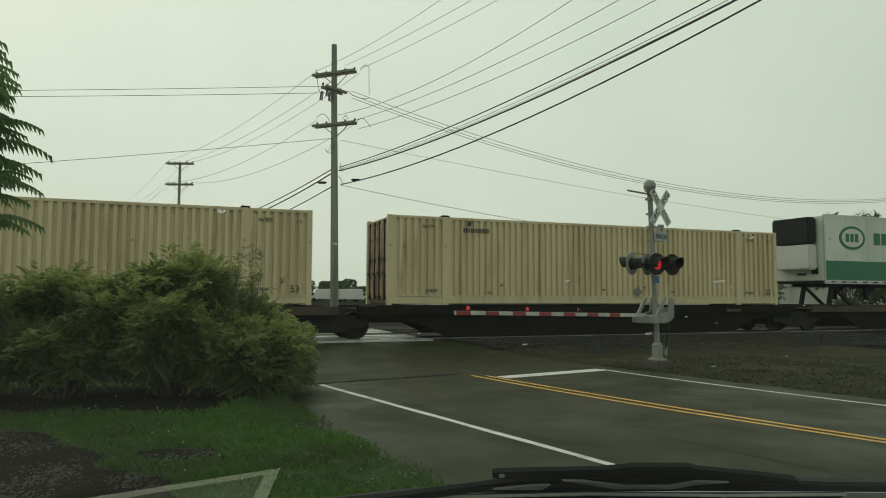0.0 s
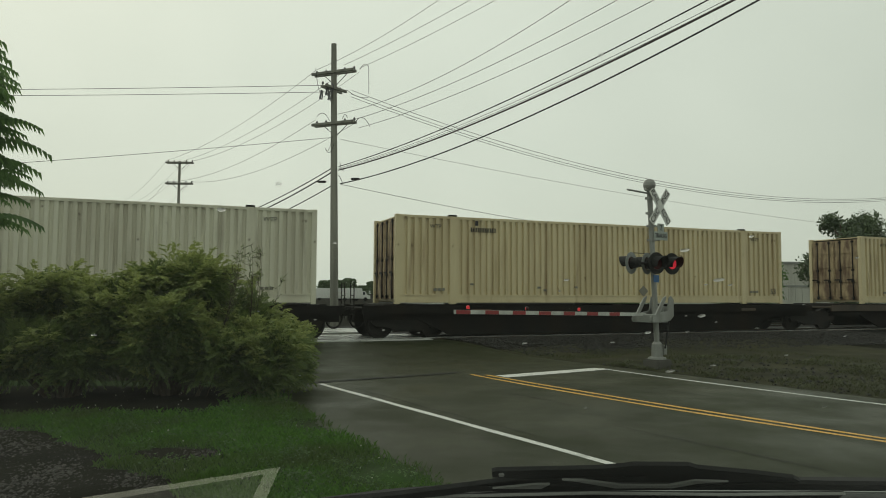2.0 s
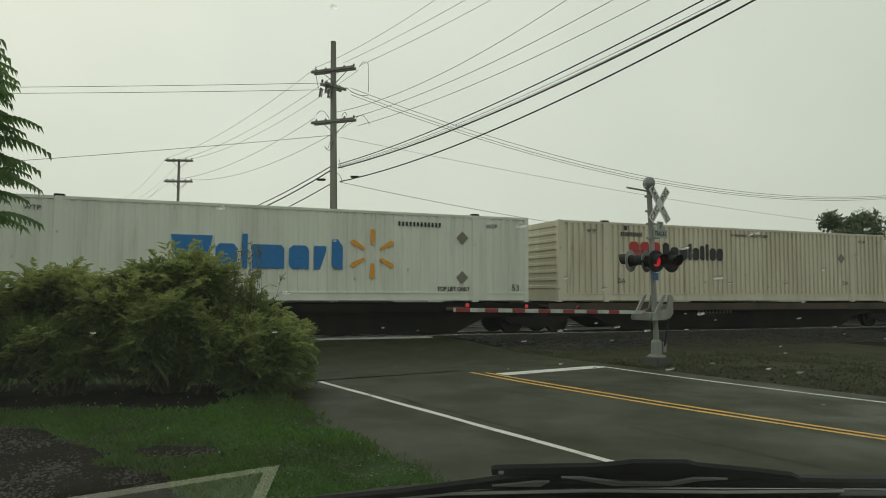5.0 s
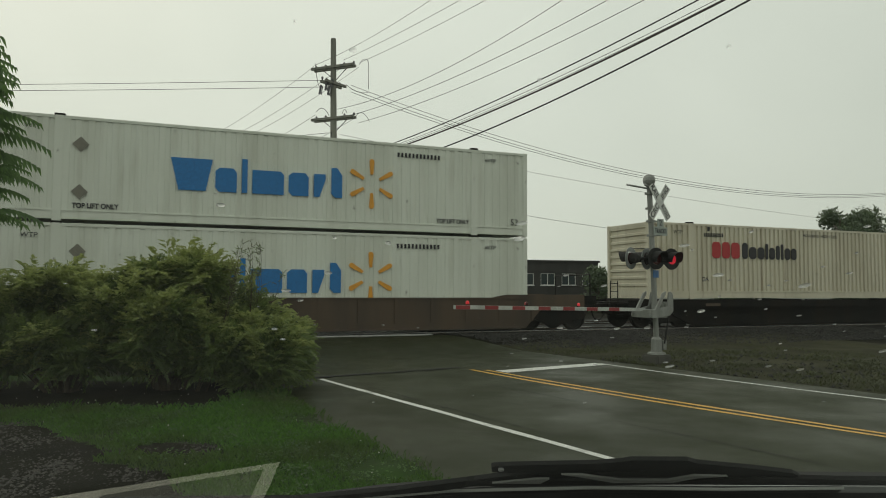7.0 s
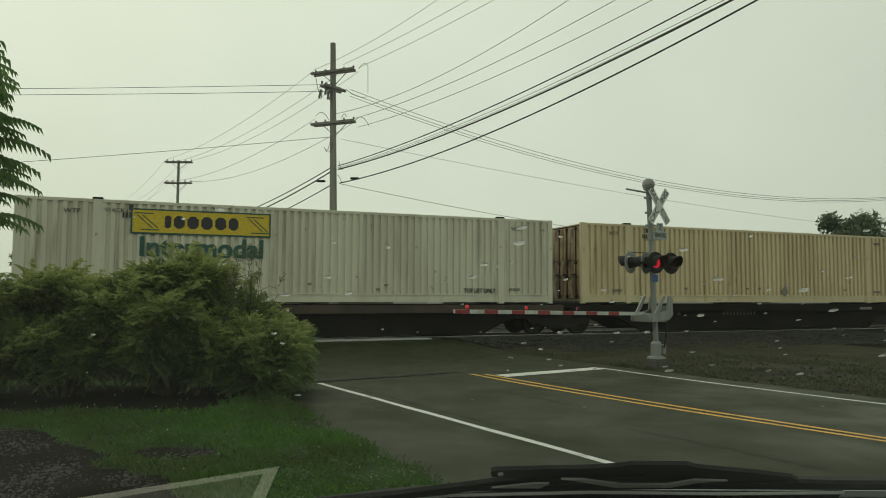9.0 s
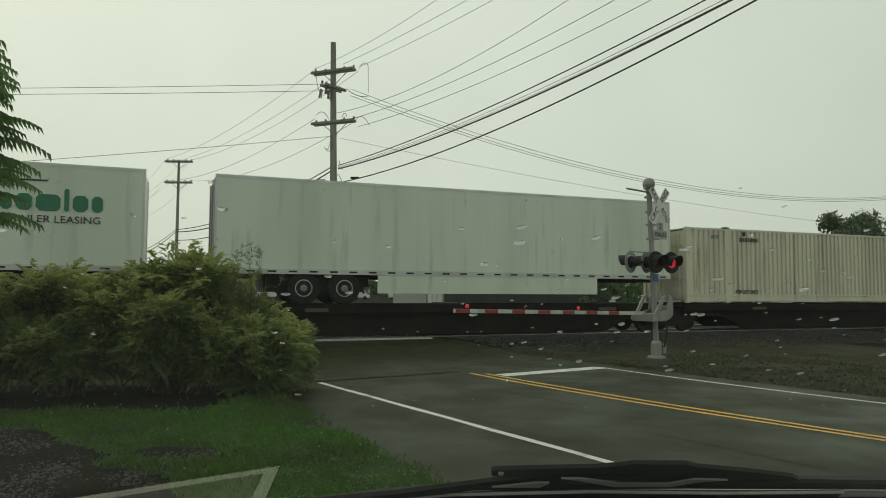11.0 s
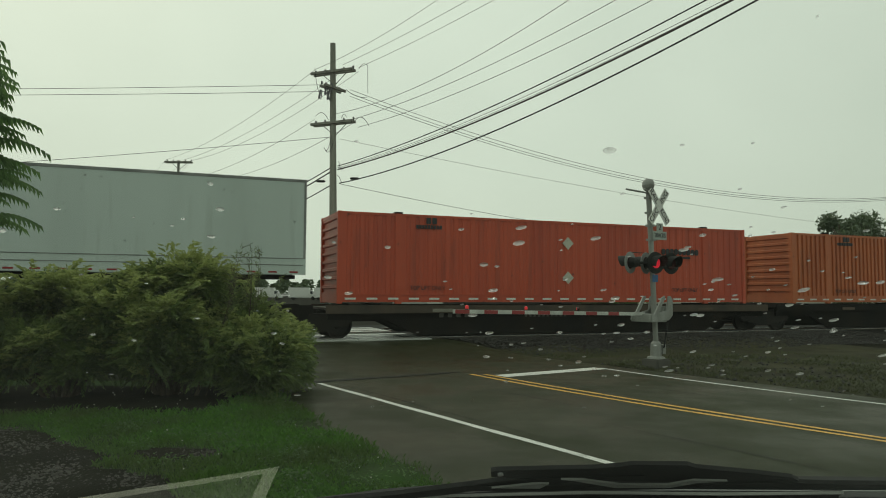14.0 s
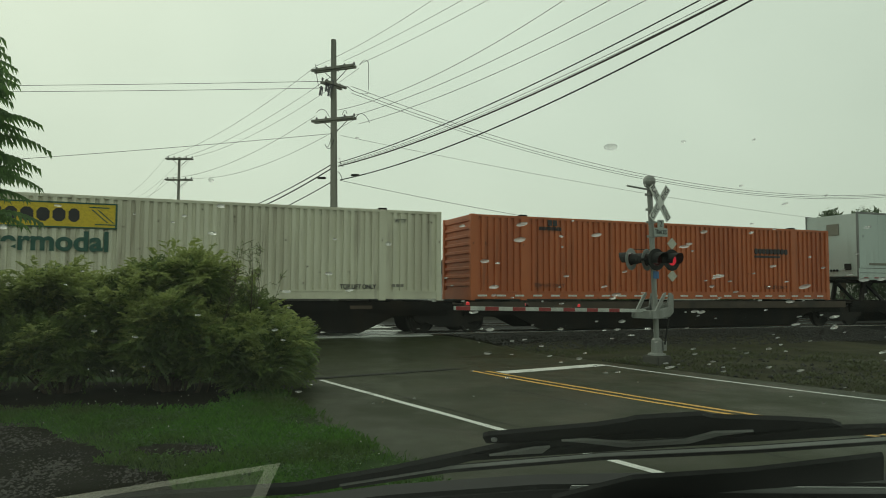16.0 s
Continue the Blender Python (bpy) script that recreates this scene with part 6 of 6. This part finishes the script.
def frond_tree(x, y, label):
    """A tree with long feather-shaped leaves."""
    rng = random.Random(12)
    th = thing("sumac_tree", label, "tree", m=pose(x, y, -0.31))
    bm = bmesh.new()
    pts = [Vector((0, 0, 0.2)), Vector((0.05, 0.1, 1.6)), Vector((-0.05, 0.1, 3.2)), Vector((0.0, 0, 4.85))]
    for a, b, r0, r1 in zip(pts, pts[1:], (0.11, 0.09, 0.06), (0.09, 0.06, 0.02)):
        rod(bm, a, b, r0, r1, 10)
    limbs = []
    for k in range(22):
        z = 2.75 + 2.0 * (k // 2) / 10
        a = rng.uniform(-0.7, 0.7) if k % 2 else rng.uniform(1.5, 4.5)
        tip = Vector((math.cos(a) * (0.95 - 0.028 * k), math.sin(a) * 0.55, z + 0.2))
        rod(bm, (0, 0.05, z - 0.2), tip, 0.03, 0.012, 6)
        limbs.append(tip)
    part("trunk", bm, M_BARK, th, "thin brown trunk and limbs")
    vs, fs = [], []

    def frond(p, d, L):
        side = d.cross(Vector((0, 0, 1))).normalized()
        n = 15
        for k in range(n):
            f = (k + 1) / n
            c = p + d * (L * f) + Vector((0, 0, 0.16 * L * math.sin(f * 2.4) - 0.22 * L * f * f))
            for sg in (-1, 1):
                ll = L * 0.36 * (1 - 0.5 * f) * rng.uniform(0.85, 1.1)
                tip = c + side * (sg * ll * 0.55) + d * (ll * 0.35) + Vector((0, 0, -ll * 0.75))
                w = d * (ll * 0.13)
                m = c.lerp(tip, 0.4) + Vector((0, 0, 0.03 * L))
                i = len(vs)
                vs.extend([tuple(c - w * 0.5), tuple(m - w), tuple(tip), tuple(m + w), tuple(c + w * 0.5)])
                fs.append((i, i + 1, i + 2, i + 3, i + 4))
    for tip in limbs:
        for _ in range(14):
            a = rng.uniform(-1.0, 1.0) if rng.random() < 0.7 else rng.uniform(0, 6.28)
            d = Vector((math.cos(a), math.sin(a), rng.uniform(-0.02, 0.22))).normalized()
            frond(tip + Vector((rng.uniform(-0.2, 0.15), rng.uniform(-0.25, 0.25), rng.uniform(-0.2, 0.2))), d, rng.uniform(0.5, 0.85))
    part("crown", mesh_np("crown", vs, fs, M_LEAF_T), None, th, "dark drooping feather-shaped leaves")


frond_tree(-6.45, 7.9, "dark green sumac tree with long drooping fronds")


def leafy_tree(x, y, h, r, n, seed, label, leaf=0.3, mat=None, low=0.25):
    rng = random.Random(seed)
    th = thing("tree", label, "tree", "trees beyond the tracks", pose(x, y, land(x, y) - 0.05))
    bm = bmesh.new()
    rod(bm, (0, 0, -0.1), (0.1, 0, h * 0.45), h * 0.03, h * 0.02, 9)
    rod(bm, (0.1, 0, h * 0.45), (0, 0, h * 0.85), h * 0.02, h * 0.006, 8)
    lumps = []
    for k in range(18):
        a, z = rng.uniform(0, 6.28), rng.uniform(low, 0.93)
        q = r * rng.uniform(0.35, 0.9) * math.sqrt(max(0.1, 1 - ((z - 0.55) / 0.5) ** 2))
        c = Vector((math.cos(a) * q, math.sin(a) * q, h * z))
        lumps.append((c, r * rng.uniform(0.32, 0.52)))
        rod(bm, (0.05, 0, max(0.2, h * z - q * 0.8)), c, h * 0.008, h * 0.003, 5)
    part("trunk", bm, M_BARK, th, "brown trunk and limbs")
    vs, fs = [], []
    for _ in range(n):
        c, rr = rng.choice(lumps)
        d = Vector((rng.gauss(0, 1), rng.gauss(0, 1), rng.gauss(0, 1))).normalized()
        p = c + d * rr * rng.uniform(0.4, 1.05)
        u = Vector((rng.gauss(0, 1), rng.gauss(0, 1), rng.gauss(0, 1))).normalized()
        w = u.cross(d).normalized()
        s = leaf * rng.uniform(0.5, 1.2)
        i = len(vs)
        vs += [tuple(p - u * s), tuple(p + w * s * 0.45), tuple(p + u * s), tuple(p - w * s * 0.45)]
        fs.append((i, i + 1, i + 2, i + 3))
    part("crown", mesh_np("crown", vs, fs, mat or M_LEAF_F), None, th, "uneven leafy green crown")


leafy_tree(24.1, 42.0, 6.8, 2.3, 11000, 1, "rounded green tree behind the railway", 0.15, M_LEAF_F, 0.08)
leafy_tree(28.2, 44.0, 6.5, 2.8, 7000, 2, "rounded green tree behind the railway", 0.16, M_LEAF_F)
leafy_tree(32.5, 45.0, 6.3, 2.8, 6000, 3, "rounded green tree behind the railway", 0.16, M_LEAF_F)
leafy_tree(14.3, 54.0, 3.9, 1.9, 2600, 4, "low bushy tree beside the dark building", 0.18, M_LEAF_T, 0.05)
leafy_tree(11.8, 53.0, 3.3, 1.6, 2200, 5, "low bushy tree beside the dark building", 0.18, M_LEAF_F, 0.05)
leafy_tree(22.5, 50.0, 5.0, 2.2, 2600, 6, "dark green tree before the pale warehouse", 0.18, M_LEAF_T, 0.05)
leafy_tree(20.8, 49.0, 3.6, 1.7, 2000, 7, "low bush before the pale warehouse", 0.18, M_LEAF_F, 0.03)
leafy_tree(-20.5, 37.0, 4.9, 1.9, 2600, 8, "dark small tree behind the far crossing signal", 0.18, M_LEAF_T, 0.1)
leafy_tree(-21.0, 41.0, 4.0, 2.3, 2200, 9, "dark small tree behind the far crossing signal", 0.2, M_LEAF_T, 0.1)
leafy_tree(-31.0, 82.0, 4.6, 2.6, 1800, 10, "dark bushy tree across the tracks", 0.3, M_LEAF_T, 0.05)
leafy_tree(-27.0, 86.0, 4.2, 2.4, 1600, 11, "dark bushy tree across the tracks", 0.3, M_LEAF_T, 0.05)


def far_woods():
    rng = random.Random(77)
    vs, fs = [], []
    for k in range(150):
        x = -190 + 480 * k / 149 + rng.uniform(-2, 2)
        y = 270 + rng.uniform(-12, 12) + abs(x) * 0.05
        h = 5.6 + 2.0 * noise.noise(Vector((x * 0.03, 0, 4))) + rng.uniform(-1.2, 1.5)
        for _ in range(150):
            z = h * math.sqrt(rng.random())
            q = 2.9 * math.sqrt(max(0.05, 1 - (z / h - 0.45) ** 2 * 2.2))
            p = Vector((x + rng.uniform(-q, q), y + rng.uniform(-q, q), z))
            s = rng.uniform(0.35, 0.8)
            a = rng.uniform(0, 6.28)
            i = len(vs)
            vs += [(p.x - s, p.y, p.z), (p.x, p.y + math.sin(a) * s * 0.5, p.z - s * 0.6), (p.x + s, p.y, p.z + s * 0.2 * math.cos(a)), (p.x, p.y - math.sin(a) * s * 0.5, p.z + s * 0.6)]
            fs.append((i, i + 1, i + 2, i + 3))
    tagged(new("far_woods", mesh_np("far_woods", vs, fs, M_LEAF_F)), "distant belt of green woods on the horizon", "woods", kind="stuff")


far_woods()


# ---- buildings beyond the tracks ----
def office_block():
    th = thing("office_building", "low charcoal building with white-framed windows beyond the tracks", "building", m=pose(0.2, 60.0, 0, 0, 0, 12))
    # local x along the front, y into the depth
    w, dp, h = 14.2, 32.0, 4.1
    bm = bmesh.new()
    xs = [(0.8 + 1.98 * i) for i in range(7)]
    z0, z1 = 2.05, 3.1
    box(bm, 0, w, 0, 0.3, 0, z0)
    box(bm, 0, w, 0, 0.3, z1, h)
    edges = [0.0] + [e for x in xs for e in (x, x + 1.35)] + [w]
    for a, b in zip(edges[::2], edges[1::2]):
        box(bm, a, b, 0, 0.3, z0, z1)
    part("front_wall", bm, M_BUILD, th, "charcoal sided front wall")
    for i in range(14):
        bm = bmesh.new()
        box(bm, 0.02, w - 0.02, -0.012, 0.0, 0.2 + 0.28 * i, 0.215 + 0.28 * i) if not (z0 - 0.1 < 0.2 + 0.28 * i < z1) else box(bm, 0.02, 0.75, -0.012, 0.0, 0.2 + 0.28 * i, 0.215 + 0.28 * i)
        part("siding_lap", bm, M_BUILD, th)
    for x in xs:
        win = part("window", window_frame(1.35, 1.05), None, th, "white-framed window")
        win.location = (x, 0.05, z0)
        for k in (0.06, 0.70):
            bm = bmesh.new()
            box(bm, k, k + 0.58, 0.06, 0.07, 0.07, 0.98)
            part("pane", bm, M_GLASS, win)
        bm = bmesh.new()
        box(bm, -0.05, 1.4, -0.12, 0.05, -0.07, 0.0)
        part("sill", bm, M_WINFRAME, win)
    bm = bmesh.new()
    box(bm, -0.15, w + 0.15, -0.15, dp + 0.1, h, h + 0.18)
    part("roof", bm, M_BUILD, th, "flat dark roof edge", 0.03)
    bm = bmesh.new()
    box(bm, 2.2, 3.4, 1.5, 2.5, h + 0.18, h + 0.45)
    part("roof_unit", bm, M_BUILD, th, bevel=0.04)
    bm = bmesh.new()
    box(bm, w - 0.3, w, 0.3, dp, 0, h)
    box(bm, 0, w, dp - 0.3, dp, 0, h)
    part("rear_wall", bm, M_BUILD, th)
    # long side wall with strip windows and pale ribbed panels
    bm = bmesh.new()
    box(bm, 0, 0.3, 0.3, dp, 0, 1.9)
    part("side_wall", bm, M_BUILDG, th, "grey lower side wall")
    bm = bmesh.new()
    box(bm, 0, 0.3, 0.3, dp, 3.1, h)
    part("side_parapet", bm, M_BUILD, th)
    bm = bmesh.new()
    box(bm, 0.1, 0.14, 0.3, dp, 1.9, 3.1)
    part("strip_glass", bm, M_GLASS, th, "dark strip glazing")
    for i in range(22):
        bm = bmesh.new()
        box(bm, -0.03, 0.1, 0.4 + i * 1.43, 0.52 + i * 1.43, 1.9, 3.1)
        part("mullion", bm, M_WINFRAME, th)
    bm = bmesh.new()
    box(bm, -0.1, 0.05, 0.3, dp, 1.82, 1.92)
    part("side_sill", bm, M_WINFRAME, th)
    for i in range(12):
        bm = bmesh.new()
        box(bm, -0.10, -0.02, 0.6 + i * 0.62, 1.0 + i * 0.62, 0.0, h - 0.1 if i > 4 else 1.8)
        part("cladding_rib", bm, M_BUILDW, th, "pale ribbed cladding")


def window_frame(w, h):
    bm = bmesh.new()
    t = 0.06
    box(bm, 0, w, 0, 0.1, 0, t)
    box(bm, 0, w, 0, 0.1, h - t, h)
    for x in (0, w / 2 - t / 2, w - t):
        box(bm, x, x + t, 0, 0.1, t, h - t)
    return finish("window_frame", bm, M_WINFRAME)


office_block()


def warehouse():
    th = thing("warehouse", "large pale warehouse beyond the tracks", "building", m=pose(25.0, 82.0, 0, 0, 0, 14))
    bm = bmesh.new()
    box(bm, 0, 34, 0, 5, 0, 5.6)
    part("wall", bm, M_WARE, th, "pale sheet wall", 0.02)
    bm = bmesh.new()
    box(bm, -0.2, 34.2, -0.2, 5.2, 5.6, 5.85)
    part("roof", bm, M_BUILDG, th)
    for i in range(34):
        bm = bmesh.new()
        box(bm, 0.45 + i, 0.52 + i, -0.05, 0.0, 0.1, 5.5)
        part("wall_rib", bm, M_WARE, th)
    bm = bmesh.new()
    box(bm, 0, 34, -0.12, -0.002, 2.75, 2.95)
    part("pipe_run", bm, M_BUILDG, th)
    bm = bmesh.new()
    rod(bm, (4.2, 3, 5.8), (4.2, 3, 7.1), 0.3, seg=12)
    part("flue", bm, M_BUILDG, th)


warehouse()


def van(x, y, yaw, label):
    th = thing("parked_van", label, "van", "vans parked beyond the tracks", pose(x, y, 0, 0, 0, yaw))
    bm = bmesh.new()
    box(bm, 0, 4.6, 0, 2.1, 0.5, 2.7)
    part("box_body", bm, M_SIGNW, th, bevel=0.08)
    bm = bmesh.new()
    prism(bm, [(4.6, 0.45), (6.3, 0.45), (6.3, 1.15), (5.7, 1.25), (5.2, 2.05), (4.6, 2.1)], 0.1, 2.0)
    part("cab", bm, M_SIGNW, th)
    bm = bmesh.new()
    prism(bm, [(5.25, 1.95), (5.3, 1.95), (5.72, 1.3), (5.66, 1.3)], 0.2, 1.9)
    box(bm, 4.75, 5.25, 0.09, 0.1, 1.3, 1.9)
    part("cab_glass", bm, M_GLASS, th)
    for wx in (1.0, 5.3):
        for wy in (0.0, 1.85):
            bm = bmesh.new()
            lathe(bm, [(0.2, wy), (0.4, wy + 0.02), (0.4, wy + 0.23), (0.2, wy + 0.25)], "y", 14, (wx, 0, 0.4))
            part("wheel", bm, M_TYRE, th)


for vx, vy, vyaw in ((-27.5, 150, 10), (-21.5, 146, 8), (-17.5, 150, 170), (-33.5, 152, 5), (-11.0, 145, 12), (-42, 155, 0), (-50, 150, 6)):
    van(vx, vy, vyaw, "white box van parked far beyond the tracks")


# ---- the car that carries the camera ----
PANE_O = Vector((0, 0.80, 1.7))
PANE = Matrix(((1, 0, 0, PANE_O.x), (0, -math.cos(radians(35)), -math.sin(radians(35)), PANE_O.y), (0, math.sin(radians(35)), -math.cos(radians(35)), PANE_O.z), (0, 0, 0, 1)))


def car_front():
    # local x to the right, y up the glass, z inwards
    th = thing("car_front", "dark dashboard, windscreen and hood of the waiting car", "car", m=Matrix.Identity(4))
    bm = bmesh.new()
    v = [bm.verts.new(PANE @ Vector(p)) for p in ((-1.3, -0.82, 0), (1.3, -0.82, 0), (1.3, 0.75, 0), (-1.3, 0.75, 0))]
    bm.faces.new(v)
    pane = part("windscreen", bm, M_SCREEN, th, "clear raked windscreen")
    pane.visible_shadow = False
    bm = bmesh.new()
    prism(bm, [(-1.3, 1.18), (1.3, 1.18), (1.3, 1.235), (-1.3, 1.235)], 0.15, 1.45)
    part("dashboard", bm, M_DASH, th, "black dashboard top", 0.01)
    # tray rim that shows as a reflection in the glass
    bm = bmesh.new()
    out = [(-0.80, 1.422), (-0.322, 1.335), (-0.372, 1.447), (-0.82, 1.447)]
    inn = [(-0.69, 1.416), (-0.356, 1.352), (-0.398, 1.44), (-0.72, 1.44)]
    vo = [bm.verts.new((x, y, 1.245)) for x, y in out]
    vi = [bm.verts.new((x, y, 1.245)) for x, y in inn]
    for k in range(4):
        j = (k + 1) % 4
        bm.faces.new((vo[k], vo[j], vi[j], vi[k]))
    tray = part("tray_rim", bm, M_CARD, th, "cream rim of a dashboard tray")
    bm = bmesh.new()
    bm.faces.new([bm.verts.new((x, y, 1.240)) for x, y in inn])
    part("tray_floor", bm, M_WOOD, tray)
    # cowl and hood ahead of the glass
    bm = bmesh.new()
    prism(bm, [(-1.2, 1.18), (1.2, 1.18), (1.2, 1.292), (0.6, 1.294), (0.2, 1.286), (-0.12, 1.262), (-0.4, 1.225), (-1.2, 1.2)], 1.50, 1.60)
    part("cowl", bm, M_BLACK, th, "black cowl panel", 0.01)
    # added strip in hood paint, since the hood itself stays hidden behind the cowl
    bm = bmesh.new()
    box(bm, 0.27, 1.25, 1.482, 1.494, 1.277, 1.290)
    part("hood_strip", bm, M_HOOD, th, "pale grey strip added in place of the hood showing there", 0.003)
    bm = bmesh.new()
    rows = []
    for i in range(13):
        x = -1.2 + 0.2 * i
        crown = 0.05 * (1 - ((x - 0.5) / 0.9) ** 2)
        rows.append([bm.verts.new((x, y, z + crown)) for y, z in ((1.60, 1.17), (1.8, 1.14), (2.0, 1.08), (2.15, 0.98), (2.2, 0.8))])
    for a, b in zip(rows, rows[1:]):
        for k in range(4):
            bm.faces.new((a[k], b[k], b[k + 1], a[k + 1]))
    part("hood", bm, M_HOOD, th, "pale wet grey hood")
    bm = bmesh.new()
    prism(bm, [(-0.92, 0.22), (0.92, 0.22), (0.98, 0.6), (0.95, 0.93), (-0.95, 0.93), (-0.98, 0.6)], 0.2, 2.18)
    part("body", bm, M_HOOD, th, "grey lower car body", 0.04)
    for x0 in (-0.98, 0.74):
        bm = bmesh.new()
        lathe(bm, [(0.2, x0), (0.36, x0 + 0.02), (0.36, x0 + 0.22), (0.2, x0 + 0.24)], "x", 20, (0, 1.3, 0.36))
        part("tyre", bm, M_TYRE, th)
    return th


car_front()


def wiper():
    th = thing("windscreen_wiper", "black wiper blade resting low on the wet windscreen", "wiper")
    # local origin at the pivot; x along the arm
    bm = bmesh.new()
    prism(bm, [(0.948, 0.055), (0.945, 0.082), (0.955, 0.088), (1.14, 0.101), (1.19, 0.112), (1.205, 0.119), (1.31, 0.119), (1.33, 0.106), (1.45, 0.080), (1.53, 0.058), (1.55, 0.040), (1.42, 0.036), (1.3, 0.034), (1.2, 0.034), (1.10, 0.042)], 0.006, 0.014)
    bl = part("blade", wiper_turn(bm), M_BLACK, th, "black wiper blade")
    bm = bmesh.new()
    prism(bm, [(0.90, 0.018), (1.3, 0.024), (1.5, 0.044), (1.62, 0.036), (1.9, 0.034), (1.9, 0.014), (1.4, 0.006), (0.90, -0.012)], 0.002, 0.010)
    part("rubber_lip", wiper_turn(bm), M_TYRE, bl, "rubber lip")
    bm = bmesh.new()
    rod(bm, (0.964, 0.002, 0.074), (0.964, 0.016, 0.074), 0.0055, seg=10)
    wiper_turn(bm)
    part("end_rivet", bm, M_ALU, bl, "pale end rivet")
    bm = bmesh.new()
    prism(bm, [(0.0, -0.16), (0.0, -0.12), (0.55, -0.10), (0.76, -0.04), (1.0, 0.05), (1.24, 0.07), (1.24, 0.05), (1.0, 0.02), (0.78, -0.075), (0.55, -0.145)], 0.004, 0.013)
    part("arm", wiper_turn(bm), M_BLACK, th, "black wiper arm")
    bm = bmesh.new()
    prism(bm, [(1.08, 0.066), (1.12, 0.066), (1.20, 0.040), (1.29, 0.040), (1.335, 0.066), (1.40, 0.062), (1.345, 0.052), (1.30, 0.026), (1.19, 0.024), (1.11, 0.058)], -0.003, 0.001)
    part("link", wiper_turn(bm), M_GALV, th, "pale worn metal link")
    bm = bmesh.new()
    prism(bm, [(0.95, 0.018), (1.03, 0.042), (1.06, 0.043), (1.045, 0.018)], -0.003, 0.001)
    part("link", wiper_turn(bm), M_GALV, th, "pale worn metal link")
    # thin metal spine under the blade, the rubber below it, and the broad lower arm
    spine = [(0.638, -0.1023), (0.8647, -0.0423), (1.1512, -0.0196), (1.42, -0.0246), (1.66, -0.014)]
    for nm, hi, lo, y0, mat, text in (("spine", 0.0012, -0.0016, 0.0, M_GALV, "thin pale metal spine"), ("lower_rubber", -0.002, -0.026, 0.003, M_BLACK, "black rubber edge")):
        bm = bmesh.new()
        prism(bm, [(x, z + hi) for x, z in spine] + [(x, z + lo) for x, z in reversed(spine)], y0, y0 + 0.006)
        part(nm, wiper_turn(bm), mat, th, text)
    bm = bmesh.new()
    prism(bm, [(1.056, -0.248), (1.216, -0.154), (1.433, -0.145), (1.660, -0.101), (1.701, -0.229), (1.452, -0.248), (1.254, -0.279)], 0.004, 0.013)
    part("lower_arm", wiper_turn(bm), M_BLACK, th, "broad black lower arm")
    return th


def wiper_turn(bm):
    # the outline is drawn in x and z; lay it on the glass
    bmesh.ops.transform(bm, matrix=pose(0, 0, 0, -90, 0, 0), verts=bm.verts)
    return bm


WIPER = wiper()


def wiper_pose(turn):
    return PANE @ pose(-0.85, -0.725, -0.03, 0, 0, turn)


def raindrops():
    """Drops that fall and come to rest on the glass: place on the pane, size and time of landing."""
    rng = random.Random(55)
    spots = []
    for k in range(190):
        x, y = rng.uniform(-0.5, 0.6), rng.uniform(-0.30, 0.24)
        if rng.random() < 0.6:
            x, y = rng.uniform(0.0, 0.6), rng.uniform(-0.2, 0.12)
        big = rng.random() < 0.3
        spots.append((x, y, rng.uniform(0.0028, 0.0046) if big else rng.uniform(0.0013, 0.0028), 14.5 * rng.random() ** 0.7 if k > 18 else -1.0))
    bm = bmesh.new()
    lathe(bm, [(0.25, 0.2), (0.7, 0.16), (0.95, 0.07), (1.0, 0.01)], "z", 10)
    me = finish("raindrop", bm, M_WATER)
    for p in me.polygons:
        p.use_smooth = True
    out = []
    for x, y, r, t in spots:
        ob = new("raindrop", me)
        ob.scale = (r * rng.uniform(1.0, 1.6), r * rng.uniform(0.8, 1.05), r * 0.8)
        tagged(ob, "clear raindrop resting on the windscreen", "raindrop", "raindrops on the windscreen")
        m = PANE @ pose(x, y, -0.001, 180, 0, rng.uniform(-5, 25))
        ob.matrix_basis = m @ Matrix.Diagonal((*ob.scale, 1))
        out.append((ob, m, t))
    return out


DROPS = raindrops()


def motions():
    for th, s, v, z in MOVING:
        walk(th, [(t, train_pose(s + SPEED * t, v, z)) for t in (0, 8, 16)])
    walk(WIPER, [(t, wiper_pose(a)) for t, a in ((0, 0), (8, 0), (15.7, 0), (15.8, 0.5), (15.9, 3.4), (16.0, 8.8))])
    # lamps flash in turn: each lens turns its lit face out and in again
    half, first, step = 0.6395, 0.39, 1 / FPS
    turning = [(o, (0, 0, 0)) for o in LENSES] + GATE_LAMPS
    for (lens, place), start in zip(turning, (0.0, 180.0, 0.0, 180.0)):
        rows, a = [(0.0, start)], start
        k = 0
        while first + half * k < 15.9:
            f = math.floor((first + half * k) * FPS) / FPS
            rows += [(f, a), (f + step, a + 88), (f + 2 * step, a + 175), (f + 3 * step, a + 180)]
            a += 180
            k += 1
        rows.append((16.0, a))
        walk(lens, [(t, pose(*place, 0, 0, r)) for t, r in rows])
    # rain falls at a steady speed and stays where it lands
    for ob, m, t in DROPS:
        if t > 0.2:
            up = Matrix.Translation((0, 0.15 * t, 7.0 * t))
            walk(ob, [(0, up @ m), (t * 0.5, Matrix.Translation((0, 0.075 * t, 3.5 * t)) @ m), (t, m), (16, m)])


motions()
